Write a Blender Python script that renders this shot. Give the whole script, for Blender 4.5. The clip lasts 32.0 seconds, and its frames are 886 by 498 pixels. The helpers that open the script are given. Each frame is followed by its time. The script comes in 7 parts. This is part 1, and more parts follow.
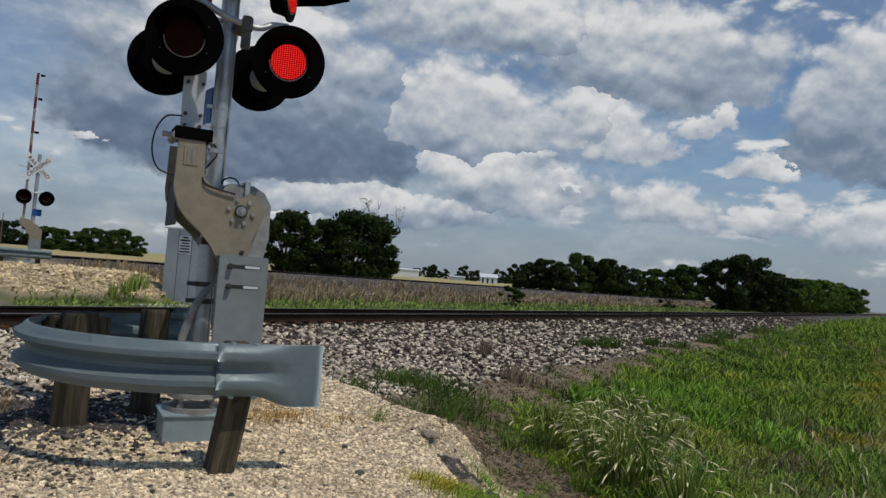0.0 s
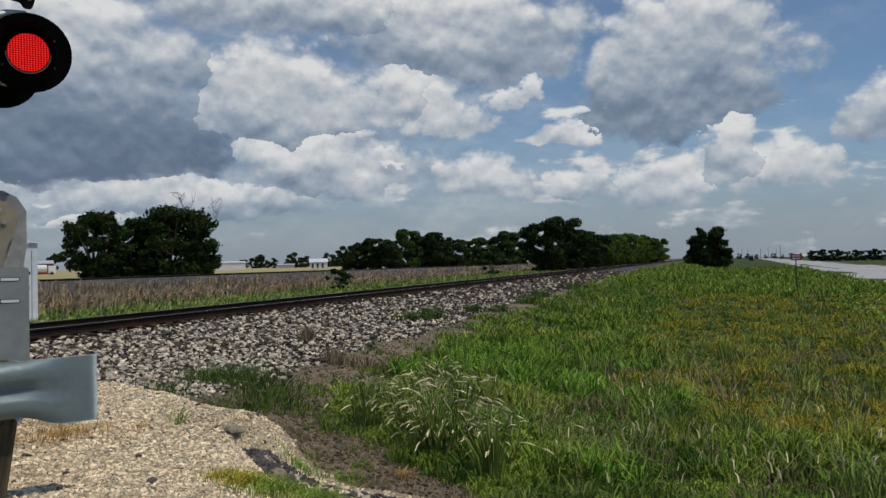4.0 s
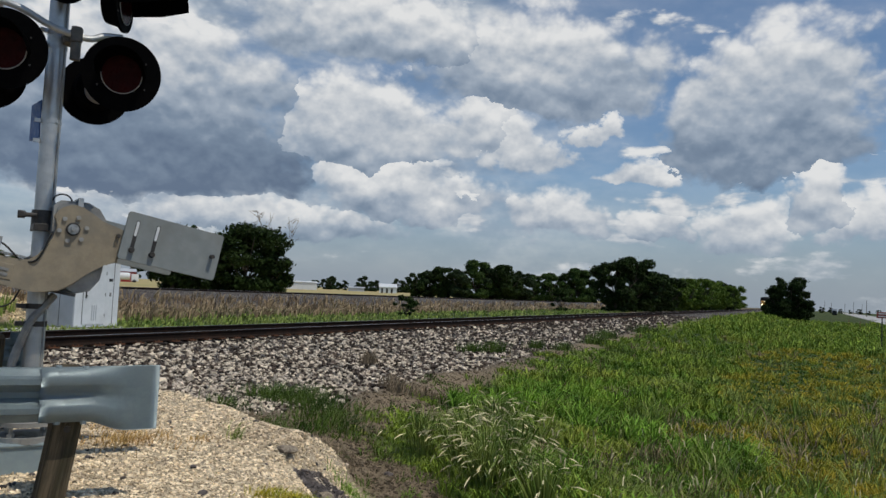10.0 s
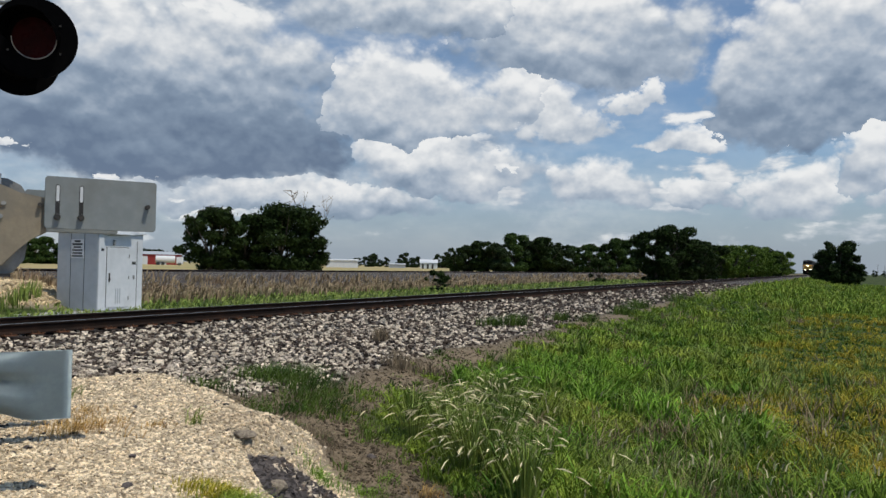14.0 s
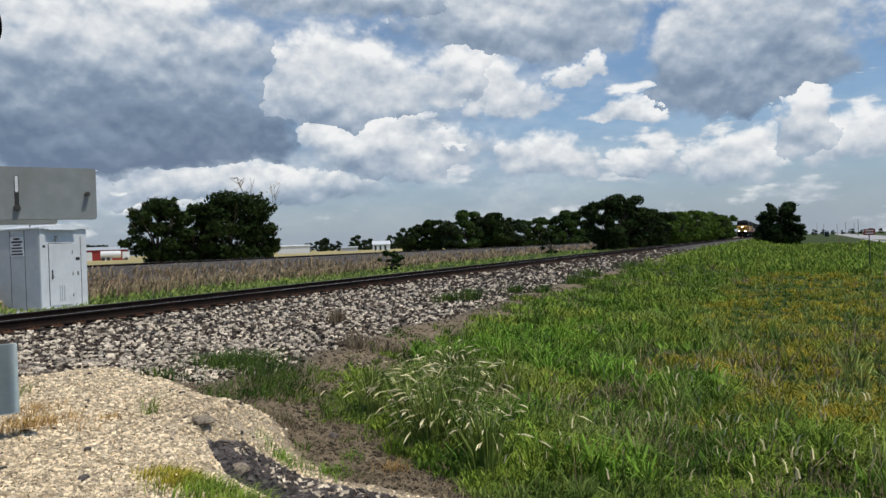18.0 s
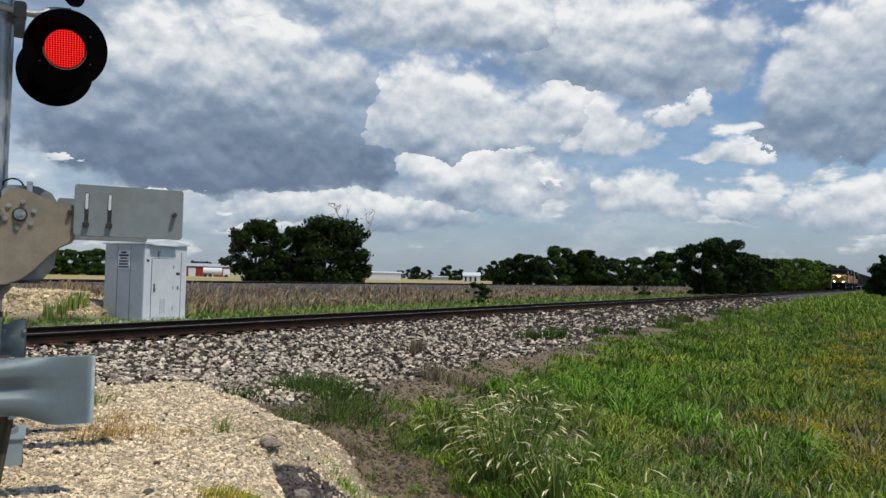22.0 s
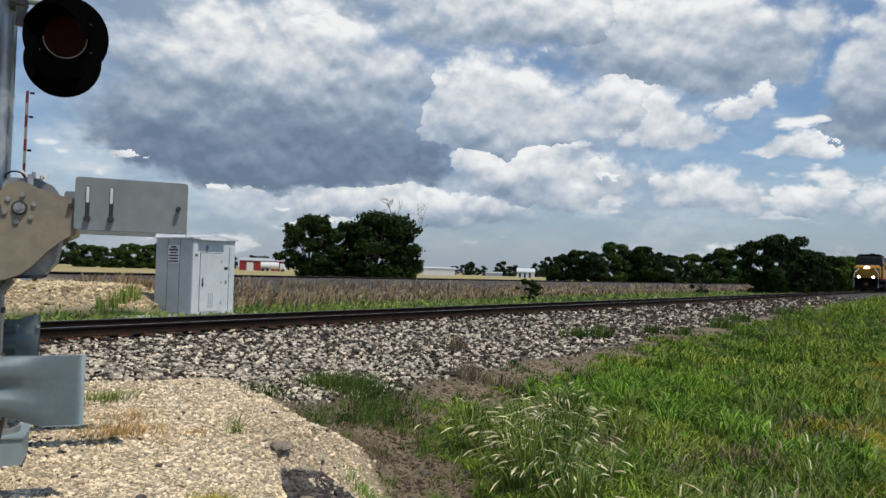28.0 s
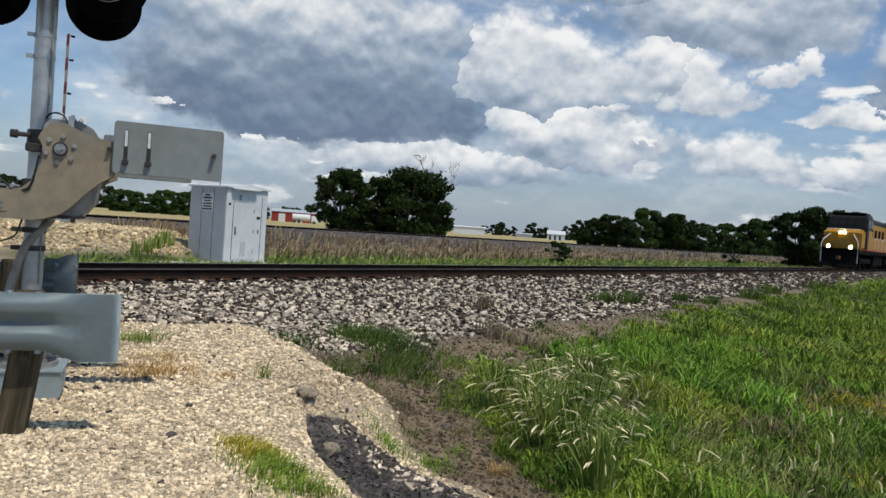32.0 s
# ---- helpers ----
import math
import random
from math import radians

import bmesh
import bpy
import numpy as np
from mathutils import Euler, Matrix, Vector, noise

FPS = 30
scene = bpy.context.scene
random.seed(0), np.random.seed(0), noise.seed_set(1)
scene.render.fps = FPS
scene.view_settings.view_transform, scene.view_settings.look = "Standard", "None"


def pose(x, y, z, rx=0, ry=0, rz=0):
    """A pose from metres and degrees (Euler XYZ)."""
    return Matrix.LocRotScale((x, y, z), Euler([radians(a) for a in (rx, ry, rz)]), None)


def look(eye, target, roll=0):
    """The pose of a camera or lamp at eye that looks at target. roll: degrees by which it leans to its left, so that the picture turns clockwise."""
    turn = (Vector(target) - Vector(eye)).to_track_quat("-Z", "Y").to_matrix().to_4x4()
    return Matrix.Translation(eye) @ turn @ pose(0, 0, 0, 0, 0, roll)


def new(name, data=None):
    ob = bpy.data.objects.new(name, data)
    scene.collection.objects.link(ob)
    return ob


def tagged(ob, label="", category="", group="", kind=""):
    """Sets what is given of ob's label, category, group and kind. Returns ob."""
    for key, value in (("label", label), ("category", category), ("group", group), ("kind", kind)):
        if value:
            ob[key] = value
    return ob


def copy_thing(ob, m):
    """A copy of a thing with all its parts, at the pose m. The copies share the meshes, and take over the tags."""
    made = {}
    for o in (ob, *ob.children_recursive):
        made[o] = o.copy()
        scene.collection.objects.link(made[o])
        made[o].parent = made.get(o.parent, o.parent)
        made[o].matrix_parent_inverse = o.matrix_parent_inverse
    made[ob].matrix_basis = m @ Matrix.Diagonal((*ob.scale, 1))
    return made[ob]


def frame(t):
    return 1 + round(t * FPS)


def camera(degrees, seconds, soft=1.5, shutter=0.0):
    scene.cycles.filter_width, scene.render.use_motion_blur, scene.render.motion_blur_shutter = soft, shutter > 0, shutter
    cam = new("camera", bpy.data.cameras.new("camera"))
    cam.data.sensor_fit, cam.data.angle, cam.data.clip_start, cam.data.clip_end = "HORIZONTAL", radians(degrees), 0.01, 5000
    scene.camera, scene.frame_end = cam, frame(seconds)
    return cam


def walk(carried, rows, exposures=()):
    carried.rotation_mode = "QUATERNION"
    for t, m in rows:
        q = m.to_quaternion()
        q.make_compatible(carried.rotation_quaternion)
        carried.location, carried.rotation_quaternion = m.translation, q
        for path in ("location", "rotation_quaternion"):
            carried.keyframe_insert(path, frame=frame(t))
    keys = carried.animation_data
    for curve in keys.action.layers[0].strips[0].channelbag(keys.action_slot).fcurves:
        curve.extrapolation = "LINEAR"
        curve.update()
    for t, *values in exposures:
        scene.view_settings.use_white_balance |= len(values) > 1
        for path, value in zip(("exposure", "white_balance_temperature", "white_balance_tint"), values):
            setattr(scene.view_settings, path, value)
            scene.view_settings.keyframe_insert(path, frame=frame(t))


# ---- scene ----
cam = camera(60.0, 32.0)
PATH = [
    (0, (-3.623, -16.313, 1.434), (-1.911, -15.28, 1.506), 4.7),
    (0.5, (-3.604, -16.396, 1.441), (-1.899, -15.352, 1.508), 2.7),
    (1, (-3.568, -16.479, 1.423), (-1.92, -15.347, 1.475), 1.3),
    (1.5, (-3.508, -16.472, 1.456), (-1.88, -15.312, 1.519), -0.7),
    (2, (-3.489, -16.481, 1.481), (-1.788, -15.433, 1.551), -1.7),
    (2.5, (-3.502, -16.571, 1.476), (-1.765, -15.581, 1.536), -1.2),
    (3, (-3.498, -16.568, 1.458), (-1.77, -15.562, 1.507), -0.9),
    (3.5, (-3.598, -16.633, 1.483), (-1.758, -15.852, 1.52), -0.9),
    (4, (-3.503, -16.604, 1.44), (-1.605, -15.974, 1.476), -1.1),
    (4.5, (-3.477, -16.586, 1.444), (-1.577, -15.961, 1.475), -1.9),
    (6.5, (-3.464, -16.583, 1.453), (-1.566, -15.953, 1.477), -2.0),
    (7, (-3.445, -16.595, 1.452), (-1.548, -15.963, 1.494), -1.5),
    (7.5, (-3.408, -16.63, 1.455), (-1.514, -15.994, 1.544), -1.4),
    (8, (-3.339, -16.611, 1.45), (-1.445, -15.981, 1.566), -2.0),
    (8.5, (-3.424, -16.631, 1.463), (-1.551, -15.944, 1.614), -1.2),
    (9, (-3.523, -16.577, 1.492), (-1.656, -15.875, 1.642), 0.3),
    (9.5, (-3.541, -16.631, 1.472), (-1.674, -15.929, 1.615), 1.4),
    (10, (-3.492, -16.668, 1.462), (-1.663, -15.867, 1.576), 2.7),
    (10.5, (-3.376, -16.772, 1.43), (-1.55, -15.96, 1.497), 3.8),
    (11, (-3.37, -16.879, 1.419), (-1.488, -16.201, 1.4), 7.6),
    (11.5, (-3.248, -16.829, 1.406), (-1.496, -15.867, 1.332), 7.3),
    (12, (-3.057, -16.835, 1.425), (-1.359, -15.78, 1.384), 7.2),
    (12.5, (-2.906, -16.903, 1.404), (-1.207, -15.847, 1.393), 5.4),
    (13, (-2.869, -17.077, 1.436), (-1.168, -16.024, 1.424), 3.8),
    (13.5, (-2.742, -16.991, 1.39), (-0.983, -16.039, 1.382), 1.2),
    (14, (-2.791, -17.038, 1.453), (-1.004, -16.14, 1.498), 1.1),
    (14.5, (-2.744, -17.032, 1.42), (-0.956, -16.135, 1.437), 0.9),
    (16.5, (-2.69, -16.964, 1.43), (-0.908, -16.058, 1.469), -2.4),
    (17, (-2.71, -16.985, 1.418), (-0.916, -16.1, 1.452), -3.3),
    (17.5, (-2.749, -17.007, 1.404), (-0.908, -16.226, 1.417), -3.3),
    (18, (-2.781, -17.037, 1.397), (-0.942, -16.251, 1.388), -1.9),
    (18.5, (-2.756, -17.01, 1.418), (-0.918, -16.221, 1.405), -1.3),
    (19, (-2.756, -17.007, 1.424), (-0.92, -16.218, 1.499), -1.1),
    (19.5, (-2.825, -17.085, 1.407), (-0.991, -16.291, 1.482), -0.9),
    (20, (-2.846, -17.099, 1.405), (-1.012, -16.303, 1.479), -0.6),
    (20.5, (-2.834, -17.086, 1.399), (-1.001, -16.289, 1.472), -0.7),
    (21, (-2.809, -17.087, 1.424), (-0.995, -16.246, 1.496), -0.1),
    (21.5, (-2.74, -17.111, 1.423), (-0.968, -16.186, 1.492), 0.6),
    (22, (-2.667, -17.118, 1.425), (-0.935, -16.121, 1.501), 1.3),
    (22.5, (-2.572, -17.089, 1.389), (-0.924, -15.959, 1.458), 2.6),
    (23, (-2.472, -17.066, 1.382), (-0.907, -15.82, 1.412), 3.9),
    (23.5, (-2.342, -17.054, 1.369), (-0.97, -15.599, 1.392), 4.4),
    (24, (-2.281, -17.081, 1.368), (-1.139, -15.439, 1.382), 4.5),
    (24.5, (-2.277, -17.072, 1.402), (-1.198, -15.389, 1.447), 4.6),
    (26.5, (-2.258, -17.118, 1.463), (-0.97, -15.593, 1.584), 8.3),
    (27, (-2.222, -17.073, 1.469), (-0.951, -15.532, 1.558), 7.3),
    (27.5, (-2.242, -17.153, 1.464), (-0.738, -15.842, 1.606), 4.5),
    (28, (-2.248, -17.184, 1.448), (-0.591, -16.066, 1.509), 1.7),
    (28.5, (-2.267, -17.2, 1.444), (-0.591, -16.109, 1.442), 1.8),
    (29, (-2.254, -17.203, 1.434), (-0.584, -16.103, 1.398), 2.1),
    (29.5, (-2.266, -17.176, 1.437), (-0.64, -16.012, 1.393), 2.7),
    (30, (-2.253, -17.203, 1.437), (-0.625, -16.041, 1.389), 3.6),
    (30.5, (-2.264, -17.209, 1.433), (-0.637, -16.047, 1.384), 3.7),
    (31, (-2.274, -17.207, 1.432), (-0.651, -16.04, 1.382), 4.0),
    (31.5, (-2.279, -17.206, 1.436), (-0.657, -16.037, 1.384), 4.2),
    (32, (-2.265, -17.199, 1.437), (-0.649, -16.021, 1.386), 4.1),
]
EXPOSURES = [(0.0, -0.64), (8.5, -0.56), (10.5, -0.48), (13.0, -0.38), (16.5, -0.24), (22.5, -0.28), (32.0, -0.26)]
walk(cam, [(t, look(eye, target, roll)) for t, eye, target, roll in PATH], EXPOSURES)


# ---------------------------------------------------------------- world and light
SUN_ELEV, SUN_AZ = 63.0, 188.4          # degrees; azimuth clockwise from +y
sun_way = Vector((math.sin(radians(SUN_AZ)) * math.cos(radians(SUN_ELEV)), math.cos(radians(SUN_AZ)) * math.cos(radians(SUN_ELEV)), math.sin(radians(SUN_ELEV))))
sun = new("sun", bpy.data.lights.new("sun", "SUN"))
sun.data.energy, sun.data.angle, sun.data.color = 3.7, radians(0.6), (1.0, 0.94, 0.83)
sun.matrix_world = look((0, 0, 60), Vector((0, 0, 60)) - sun_way)


class Nodes:
    """A short way to write node trees."""
    def __init__(self, tree):
        self.tree = tree
        tree.nodes.clear()

    def add(self, kind, **sets):
        n = self.tree.nodes.new(kind)
        for k, v in sets.items():
            setattr(n, k, v)
        return n

    def link(self, a, b):
        self.tree.links.new(a, b)

    def math(self, op, a, b=0.0, c=0.0, clamp=False):
        n = self.add("ShaderNodeMath", operation=op, use_clamp=clamp)
        for i, v in enumerate((a, b, c)):
            if isinstance(v, (int, float)):
                n.inputs[i].default_value = v
            else:
                self.link(v, n.inputs[i])
        return n.outputs[0]

    def vmath(self, op, a, b):
        n = self.add("ShaderNodeVectorMath", operation=op)
        for i, v in enumerate((a, b)):
            if isinstance(v, (tuple, list)):
                n.inputs[i].default_value = v
            else:
                self.link(v, n.inputs[i])
        return n

    def noise(self, vec, scale, detail=4.0, rough=0.55):
        n = self.add("ShaderNodeTexNoise")
        n.inputs["Scale"].default_value, n.inputs["Detail"].default_value, n.inputs["Roughness"].default_value = scale, detail, rough
        self.link(vec, n.inputs["Vector"])
        return n.outputs["Fac"]

    def noise3(self, vec, scale, amount):
        """A small shift of place, for warping."""
        n = self.add("ShaderNodeTexNoise")
        n.inputs["Scale"].default_value, n.inputs["Detail"].default_value = scale, 3.0
        self.link(vec, n.inputs["Vector"])
        c = self.vmath("SUBTRACT", n.outputs["Color"], (0.5, 0.5, 0.5))
        k = self.add("ShaderNodeVectorMath", operation="SCALE")
        self.link(c.outputs[0], k.inputs[0])
        k.inputs["Scale"].default_value = amount
        return k.outputs[0]

    def ramp(self, fac, stops):
        n = self.add("ShaderNodeValToRGB")
        self.link(fac, n.inputs[0])
        while len(n.color_ramp.elements) < len(stops):
            n.color_ramp.elements.new(0.5)
        for e, (p, col) in zip(n.color_ramp.elements, stops):
            e.position, e.color = p, (*col, 1) if len(col) == 3 else col
        return n.outputs[0]

    def mix(self, fac, a, b, kind="MIX"):
        n = self.add("ShaderNodeMix", data_type="RGBA", blend_type=kind)
        for i, v in ((0, fac), (6, a), (7, b)):
            if isinstance(v, (int, float)):
                n.inputs[i].default_value = v
            elif isinstance(v, (tuple, list)):
                n.inputs[i].default_value = (*v, 1) if len(v) == 3 else v
            else:
                self.link(v, n.inputs[i])
        return n.outputs[2]

    def span(self, v, a, b, c=0.0, d=1.0, smooth=True):
        n = self.add("ShaderNodeMapRange", interpolation_type="SMOOTHSTEP" if smooth else "LINEAR", clamp=True)
        self.link(v, n.inputs[0])
        for i, x in enumerate((a, b, c, d)):
            n.inputs[i + 1].default_value = x
        return n.outputs[0]


SKY_STRENGTH, CLOUD_STRENGTH = 0.117, 0.94
# the larger clouds: bearing, height of the base, half width and depth in degrees, greyness of the base
CLOUDS = [(46, 8.6, 13, 11.5, 1.2), (30, 17.5, 9, 5, 0.35), (30.2, 10.0, 6.2, 6.0, 0.45), (21.4, 11.3, 3.4, 4.2, 0.15), (18.6, 10.2, 2.8, 3.8, 0.1),
          (27.2, 6.6, 6.5, 3.6, 0.25), (16.1, 4.9, 3.8, 3.4, 0.25), (17.2, 15.3, 8.5, 6.5, 0.45), (1.0, 11.4, 9, 9.5, 0.7), (13.4, 12.3, 1.7, 2.3, 0.0),
          (9.8, 9.1, 4.0, 2.0, 0.15), (-2.5, 6.8, 3.6, 5.0, 0.15), (2.0, 4.2, 4.2, 3.8, 0.25), (-6.4, 5.2, 3.8, 3.8, 0.15), (8.2, 4.9, 3.3, 2.3, 0.15),
          (72.5, 5.6, 5.0, 4.6, 0.3), (85, 6.3, 7, 5.4, 0.45), (38, 4.2, 9, 3.0, 0.45), (-14, 8.5, 5, 5, 0.4)]


def make_world():
    """Blue summer sky with cumulus: flat grey bases, bright heads, a pale veil between them, haze low down."""
    world = bpy.data.worlds.new("sky")
    scene.world = world
    world.use_nodes = True
    n = Nodes(world.node_tree)
    sky = n.add("ShaderNodeTexSky", sky_type="NISHITA", sun_disc=False, sun_elevation=radians(SUN_ELEV), sun_rotation=radians(SUN_AZ))
    sky.air_density, sky.dust_density, sky.ozone_density = 1.0, 0.3, 2.2
    way = n.add("ShaderNodeTexCoord").outputs["Generated"]
    sep = n.add("ShaderNodeSeparateXYZ")
    n.link(way, sep.inputs[0])
    azim = n.math("MULTIPLY", n.math("ARCTAN2", sep.outputs[1], sep.outputs[0]), 57.2958)
    elev = n.math("MULTIPLY", n.math("ARCSINE", sep.outputs[2]), 57.2958)

    def layer(lift, tall):
        """The direction itself, stretched upwards so that clouds lie flat."""
        flat = n.add("ShaderNodeCombineXYZ")
        n.link(sep.outputs[0], flat.inputs[0])
        n.link(sep.outputs[1], flat.inputs[1])
        n.link(n.math("MULTIPLY", n.math("ADD", sep.outputs[2], lift), tall), flat.inputs[2])
        return flat.outputs[0]

    def puffs(vec, scale, detail):
        warped = n.vmath("ADD", vec, n.noise3(vec, scale * 0.6, 0.45 / scale)).outputs[0]
        puff = n.add("ShaderNodeTexVoronoi", feature="SMOOTH_F1")
        puff.inputs["Scale"].default_value, puff.inputs["Smoothness"].default_value, puff.inputs["Detail"].default_value, puff.inputs["Roughness"].default_value = scale, 0.6, detail, 0.5
        n.link(warped, puff.inputs["Vector"])
        return n.math("SUBTRACT", 0.45, puff.outputs["Distance"])

    here, above, streak = layer(0.0, 1.3), layer(0.012, 1.3), layer(0.0, 3.4)
    bulge = n.add("ShaderNodeTexNoise")
    bulge.inputs["Scale"].default_value, bulge.inputs["Detail"].default_value, bulge.inputs["Roughness"].default_value = 7.0, 7.0, 0.6
    n.link(here, bulge.inputs["Vector"])
    shift = n.add("ShaderNodeSeparateColor")
    n.link(bulge.outputs["Color"], shift.inputs[0])
    az = n.math("ADD", azim, n.math("MULTIPLY", n.math("SUBTRACT", shift.outputs[0], 0.5), 13.0))
    el = n.math("ADD", elev, n.math("MULTIPLY", n.math("SUBTRACT", shift.outputs[1], 0.5), 6.0))
    puff0, puff1 = puffs(here, 24.0, 3.0), puffs(above, 24.0, 3.0)
    # small loose puffs everywhere, then the larger clouds over them
    loose = n.math("MULTIPLY", n.math("SUBTRACT", n.noise(streak, 6.5, 7, 0.58), n.span(elev, 3.0, 26.0, 0.505, 0.57)), 4.0)
    body = n.math("MINIMUM", loose, 0.6)
    shade = n.math("MULTIPLY", n.math("SUBTRACT", n.noise(streak, 13.0, 4, 0.5), 0.5), 1.4)
    for a0, e0, w, h, dark in CLOUDS:
        w, h = (w * 1.28, h * 1.15) if a0 > 15 else (w * 1.08, h * 1.05)
        u = n.math("MULTIPLY_ADD", az, 1.0 / w, -a0 / w)
        v = n.math("MULTIPLY_ADD", el, 1.0 / h, -e0 / h)
        under = n.math("MULTIPLY", n.math("MINIMUM", v, 0.0), 3.4)
        over = n.math("MAXIMUM", v, 0.0)
        d = n.math("SUBTRACT", n.math("SUBTRACT", 1.0, n.math("MULTIPLY", u, u)), n.math("ADD", n.math("MULTIPLY", over, over), n.math("MULTIPLY", under, under)))
        tone_here = n.math("MULTIPLY_ADD", v, 0.42 + 0.42 * dark, 0.04 - 0.44 * dark)
        front = n.math("GREATER_THAN", d, body)
        shade = n.math("MULTIPLY_ADD", front, n.math("SUBTRACT", tone_here, shade), shade)
        body = n.math("MAXIMUM", body, d)
    edge = n.math("ADD", body, n.math("MULTIPLY", puff0, 0.55))
    cover = n.span(edge, -0.10, 0.36)
    relief = n.math("ADD", n.math("MULTIPLY", n.math("SUBTRACT", n.noise(here, 8.0, 5, 0.5), n.noise(above, 8.0, 5, 0.5)), 2.6), n.math("MULTIPLY", n.math("SUBTRACT", puff0, puff1), 0.45))
    lit = n.math("MULTIPLY_ADD", relief, 0.55, n.math("ADD", shade, 0.62))
    tone = n.ramp(lit, [(0.0, (0.18, 0.25, 0.37)), (0.28, (0.29, 0.38, 0.51)), (0.50, (0.50, 0.59, 0.71)), (0.68, (0.80, 0.85, 0.91)), (0.88, (1.13, 1.14, 1.14))])
    # a broken pale sheet between and behind the heads, thick over the side road, thin towards the highway
    sheet = n.noise(streak, 3.2, 8, 0.6)
    veil = n.math("MULTIPLY", n.span(sheet, 0.36, 0.58, 0.25, 0.97), n.math("MULTIPLY", n.span(azim, 8, 24, 0.16, 1.0), n.span(azim, 54, 68, 1.0, 0.18)))
    sheet_tone = n.ramp(n.math("ADD", n.noise(streak, 7.0, 6, 0.55), n.math("MULTIPLY", relief, 0.35)), [(0.30, (0.33, 0.43, 0.57)), (0.46, (0.49, 0.59, 0.72)), (0.58, (0.74, 0.81, 0.89)), (0.72, (1.0, 1.02, 1.02))])
    low = n.span(elev, -1.0, 10.5, 1.0, 0.06)
    bg_sky, bg_cloud, bg_haze = (n.add("ShaderNodeBackground") for _ in range(3))
    n.link(n.mix(1.0, sky.outputs[0], (0.80, 0.95, 1.07), "MULTIPLY"), bg_sky.inputs[0])
    bg_sky.inputs[1].default_value = SKY_STRENGTH
    n.link(tone, bg_cloud.inputs[0])
    bg_cloud.inputs[1].default_value = CLOUD_STRENGTH
    bg_haze.inputs[0].default_value, bg_haze.inputs[1].default_value = (0.50, 0.585, 0.69, 1), 0.76
    haze = n.add("ShaderNodeMixShader")
    n.link(low, haze.inputs[0])
    n.link(bg_sky.outputs[0], haze.inputs[1])
    n.link(bg_haze.outputs[0], haze.inputs[2])
    bg_veil, veiled = n.add("ShaderNodeBackground"), n.add("ShaderNodeMixShader")
    n.link(sheet_tone, bg_veil.inputs[0])
    bg_veil.inputs[1].default_value = CLOUD_STRENGTH
    n.link(n.math("MULTIPLY", veil, n.math("MULTIPLY", n.span(elev, 0.5, 6.0, 0.25, 1.0), n.span(elev, 24, 48, 1.0, 0.08))), veiled.inputs[0])
    n.link(haze.outputs[0], veiled.inputs[1])
    n.link(bg_veil.outputs[0], veiled.inputs[2])
    out = n.add("ShaderNodeMixShader")
    n.link(n.math("MULTIPLY", cover, n.math("MULTIPLY", n.span(elev, -0.5, 6.0, 0.35, 0.97), n.span(elev, 24, 48, 1.0, 0.18))), out.inputs[0])
    n.link(veiled.outputs[0], out.inputs[1])
    n.link(bg_cloud.outputs[0], out.inputs[2])
    n.link(out.outputs[0], n.add("ShaderNodeOutputWorld").inputs[0])


make_world()


# ---------------------------------------------------------------- materials
def material(name, a, b, rough=0.7, metal=0.0, scale=8.0, stain=None, stain_scale=1.2, bump=0.15, bump_scale=60.0, island=0.0, spec=0.3, piece=0.0, grain=0.0):
    """Base colours a and b mixed by grain, a wider stain, fine relief, and a change from piece to piece."""
    m = bpy.data.materials.new(name)
    m.use_nodes = True
    n = Nodes(m.node_tree)
    where = n.add("ShaderNodeTexCoord").outputs["Object"]
    if grain:       # long fibres up the piece
        mp = n.add("ShaderNodeMapping")
        mp.inputs["Scale"].default_value = (1, 1, grain)
        n.link(where, mp.inputs["Vector"])
        where = mp.outputs[0]
    col = n.mix(n.span(n.noise(where, scale, 5, 0.6), 0.32, 0.68), a, b)
    if stain:
        col = n.mix(n.span(n.noise(where, stain_scale, 4, 0.6), 0.45, 0.75, 0.0, 0.75), col, stain)
    if island or piece:
        rnd = n.add("ShaderNodeNewGeometry").outputs["Random Per Island"] if island else n.add("ShaderNodeObjectInfo").outputs["Random"]
        k = n.span(rnd, 0.0, 1.0, 1.0 - (island or piece), 1.0 + (island or piece), smooth=False)
        hsv = n.add("ShaderNodeHueSaturation")
        n.link(col, hsv.inputs["Color"])
        n.link(k, hsv.inputs["Value"])
        col = hsv.outputs[0]
    sh = n.add("ShaderNodeBsdfPrincipled")
    n.link(col, sh.inputs["Base Color"])
    sh.inputs["Metallic"].default_value = metal
    sh.inputs["Specular IOR Level"].default_value = spec
    n.link(n.span(n.noise(where, scale * 2.7, 4, 0.6), 0.3, 0.7, max(0.02, rough - 0.12), min(1.0, rough + 0.1)), sh.inputs["Roughness"])
    if bump:
        bp = n.add("ShaderNodeBump")
        bp.inputs["Strength"].default_value, bp.inputs["Distance"].default_value = bump, 0.01
        n.link(n.noise(where, bump_scale, 4, 0.6), bp.inputs["Height"])
        n.link(bp.outputs[0], sh.inputs["Normal"])
    n.link(sh.outputs[0], n.add("ShaderNodeOutputMaterial").inputs[0])
    return m


def glowing(name, col, strength):
    m = bpy.data.materials.new(name)
    m.use_nodes = True
    n = Nodes(m.node_tree)
    em = n.add("ShaderNodeEmission")
    em.inputs[0].default_value, em.inputs[1].default_value = (*col, 1), strength
    n.link(em.outputs[0], n.add("ShaderNodeOutputMaterial").inputs[0])
    return m


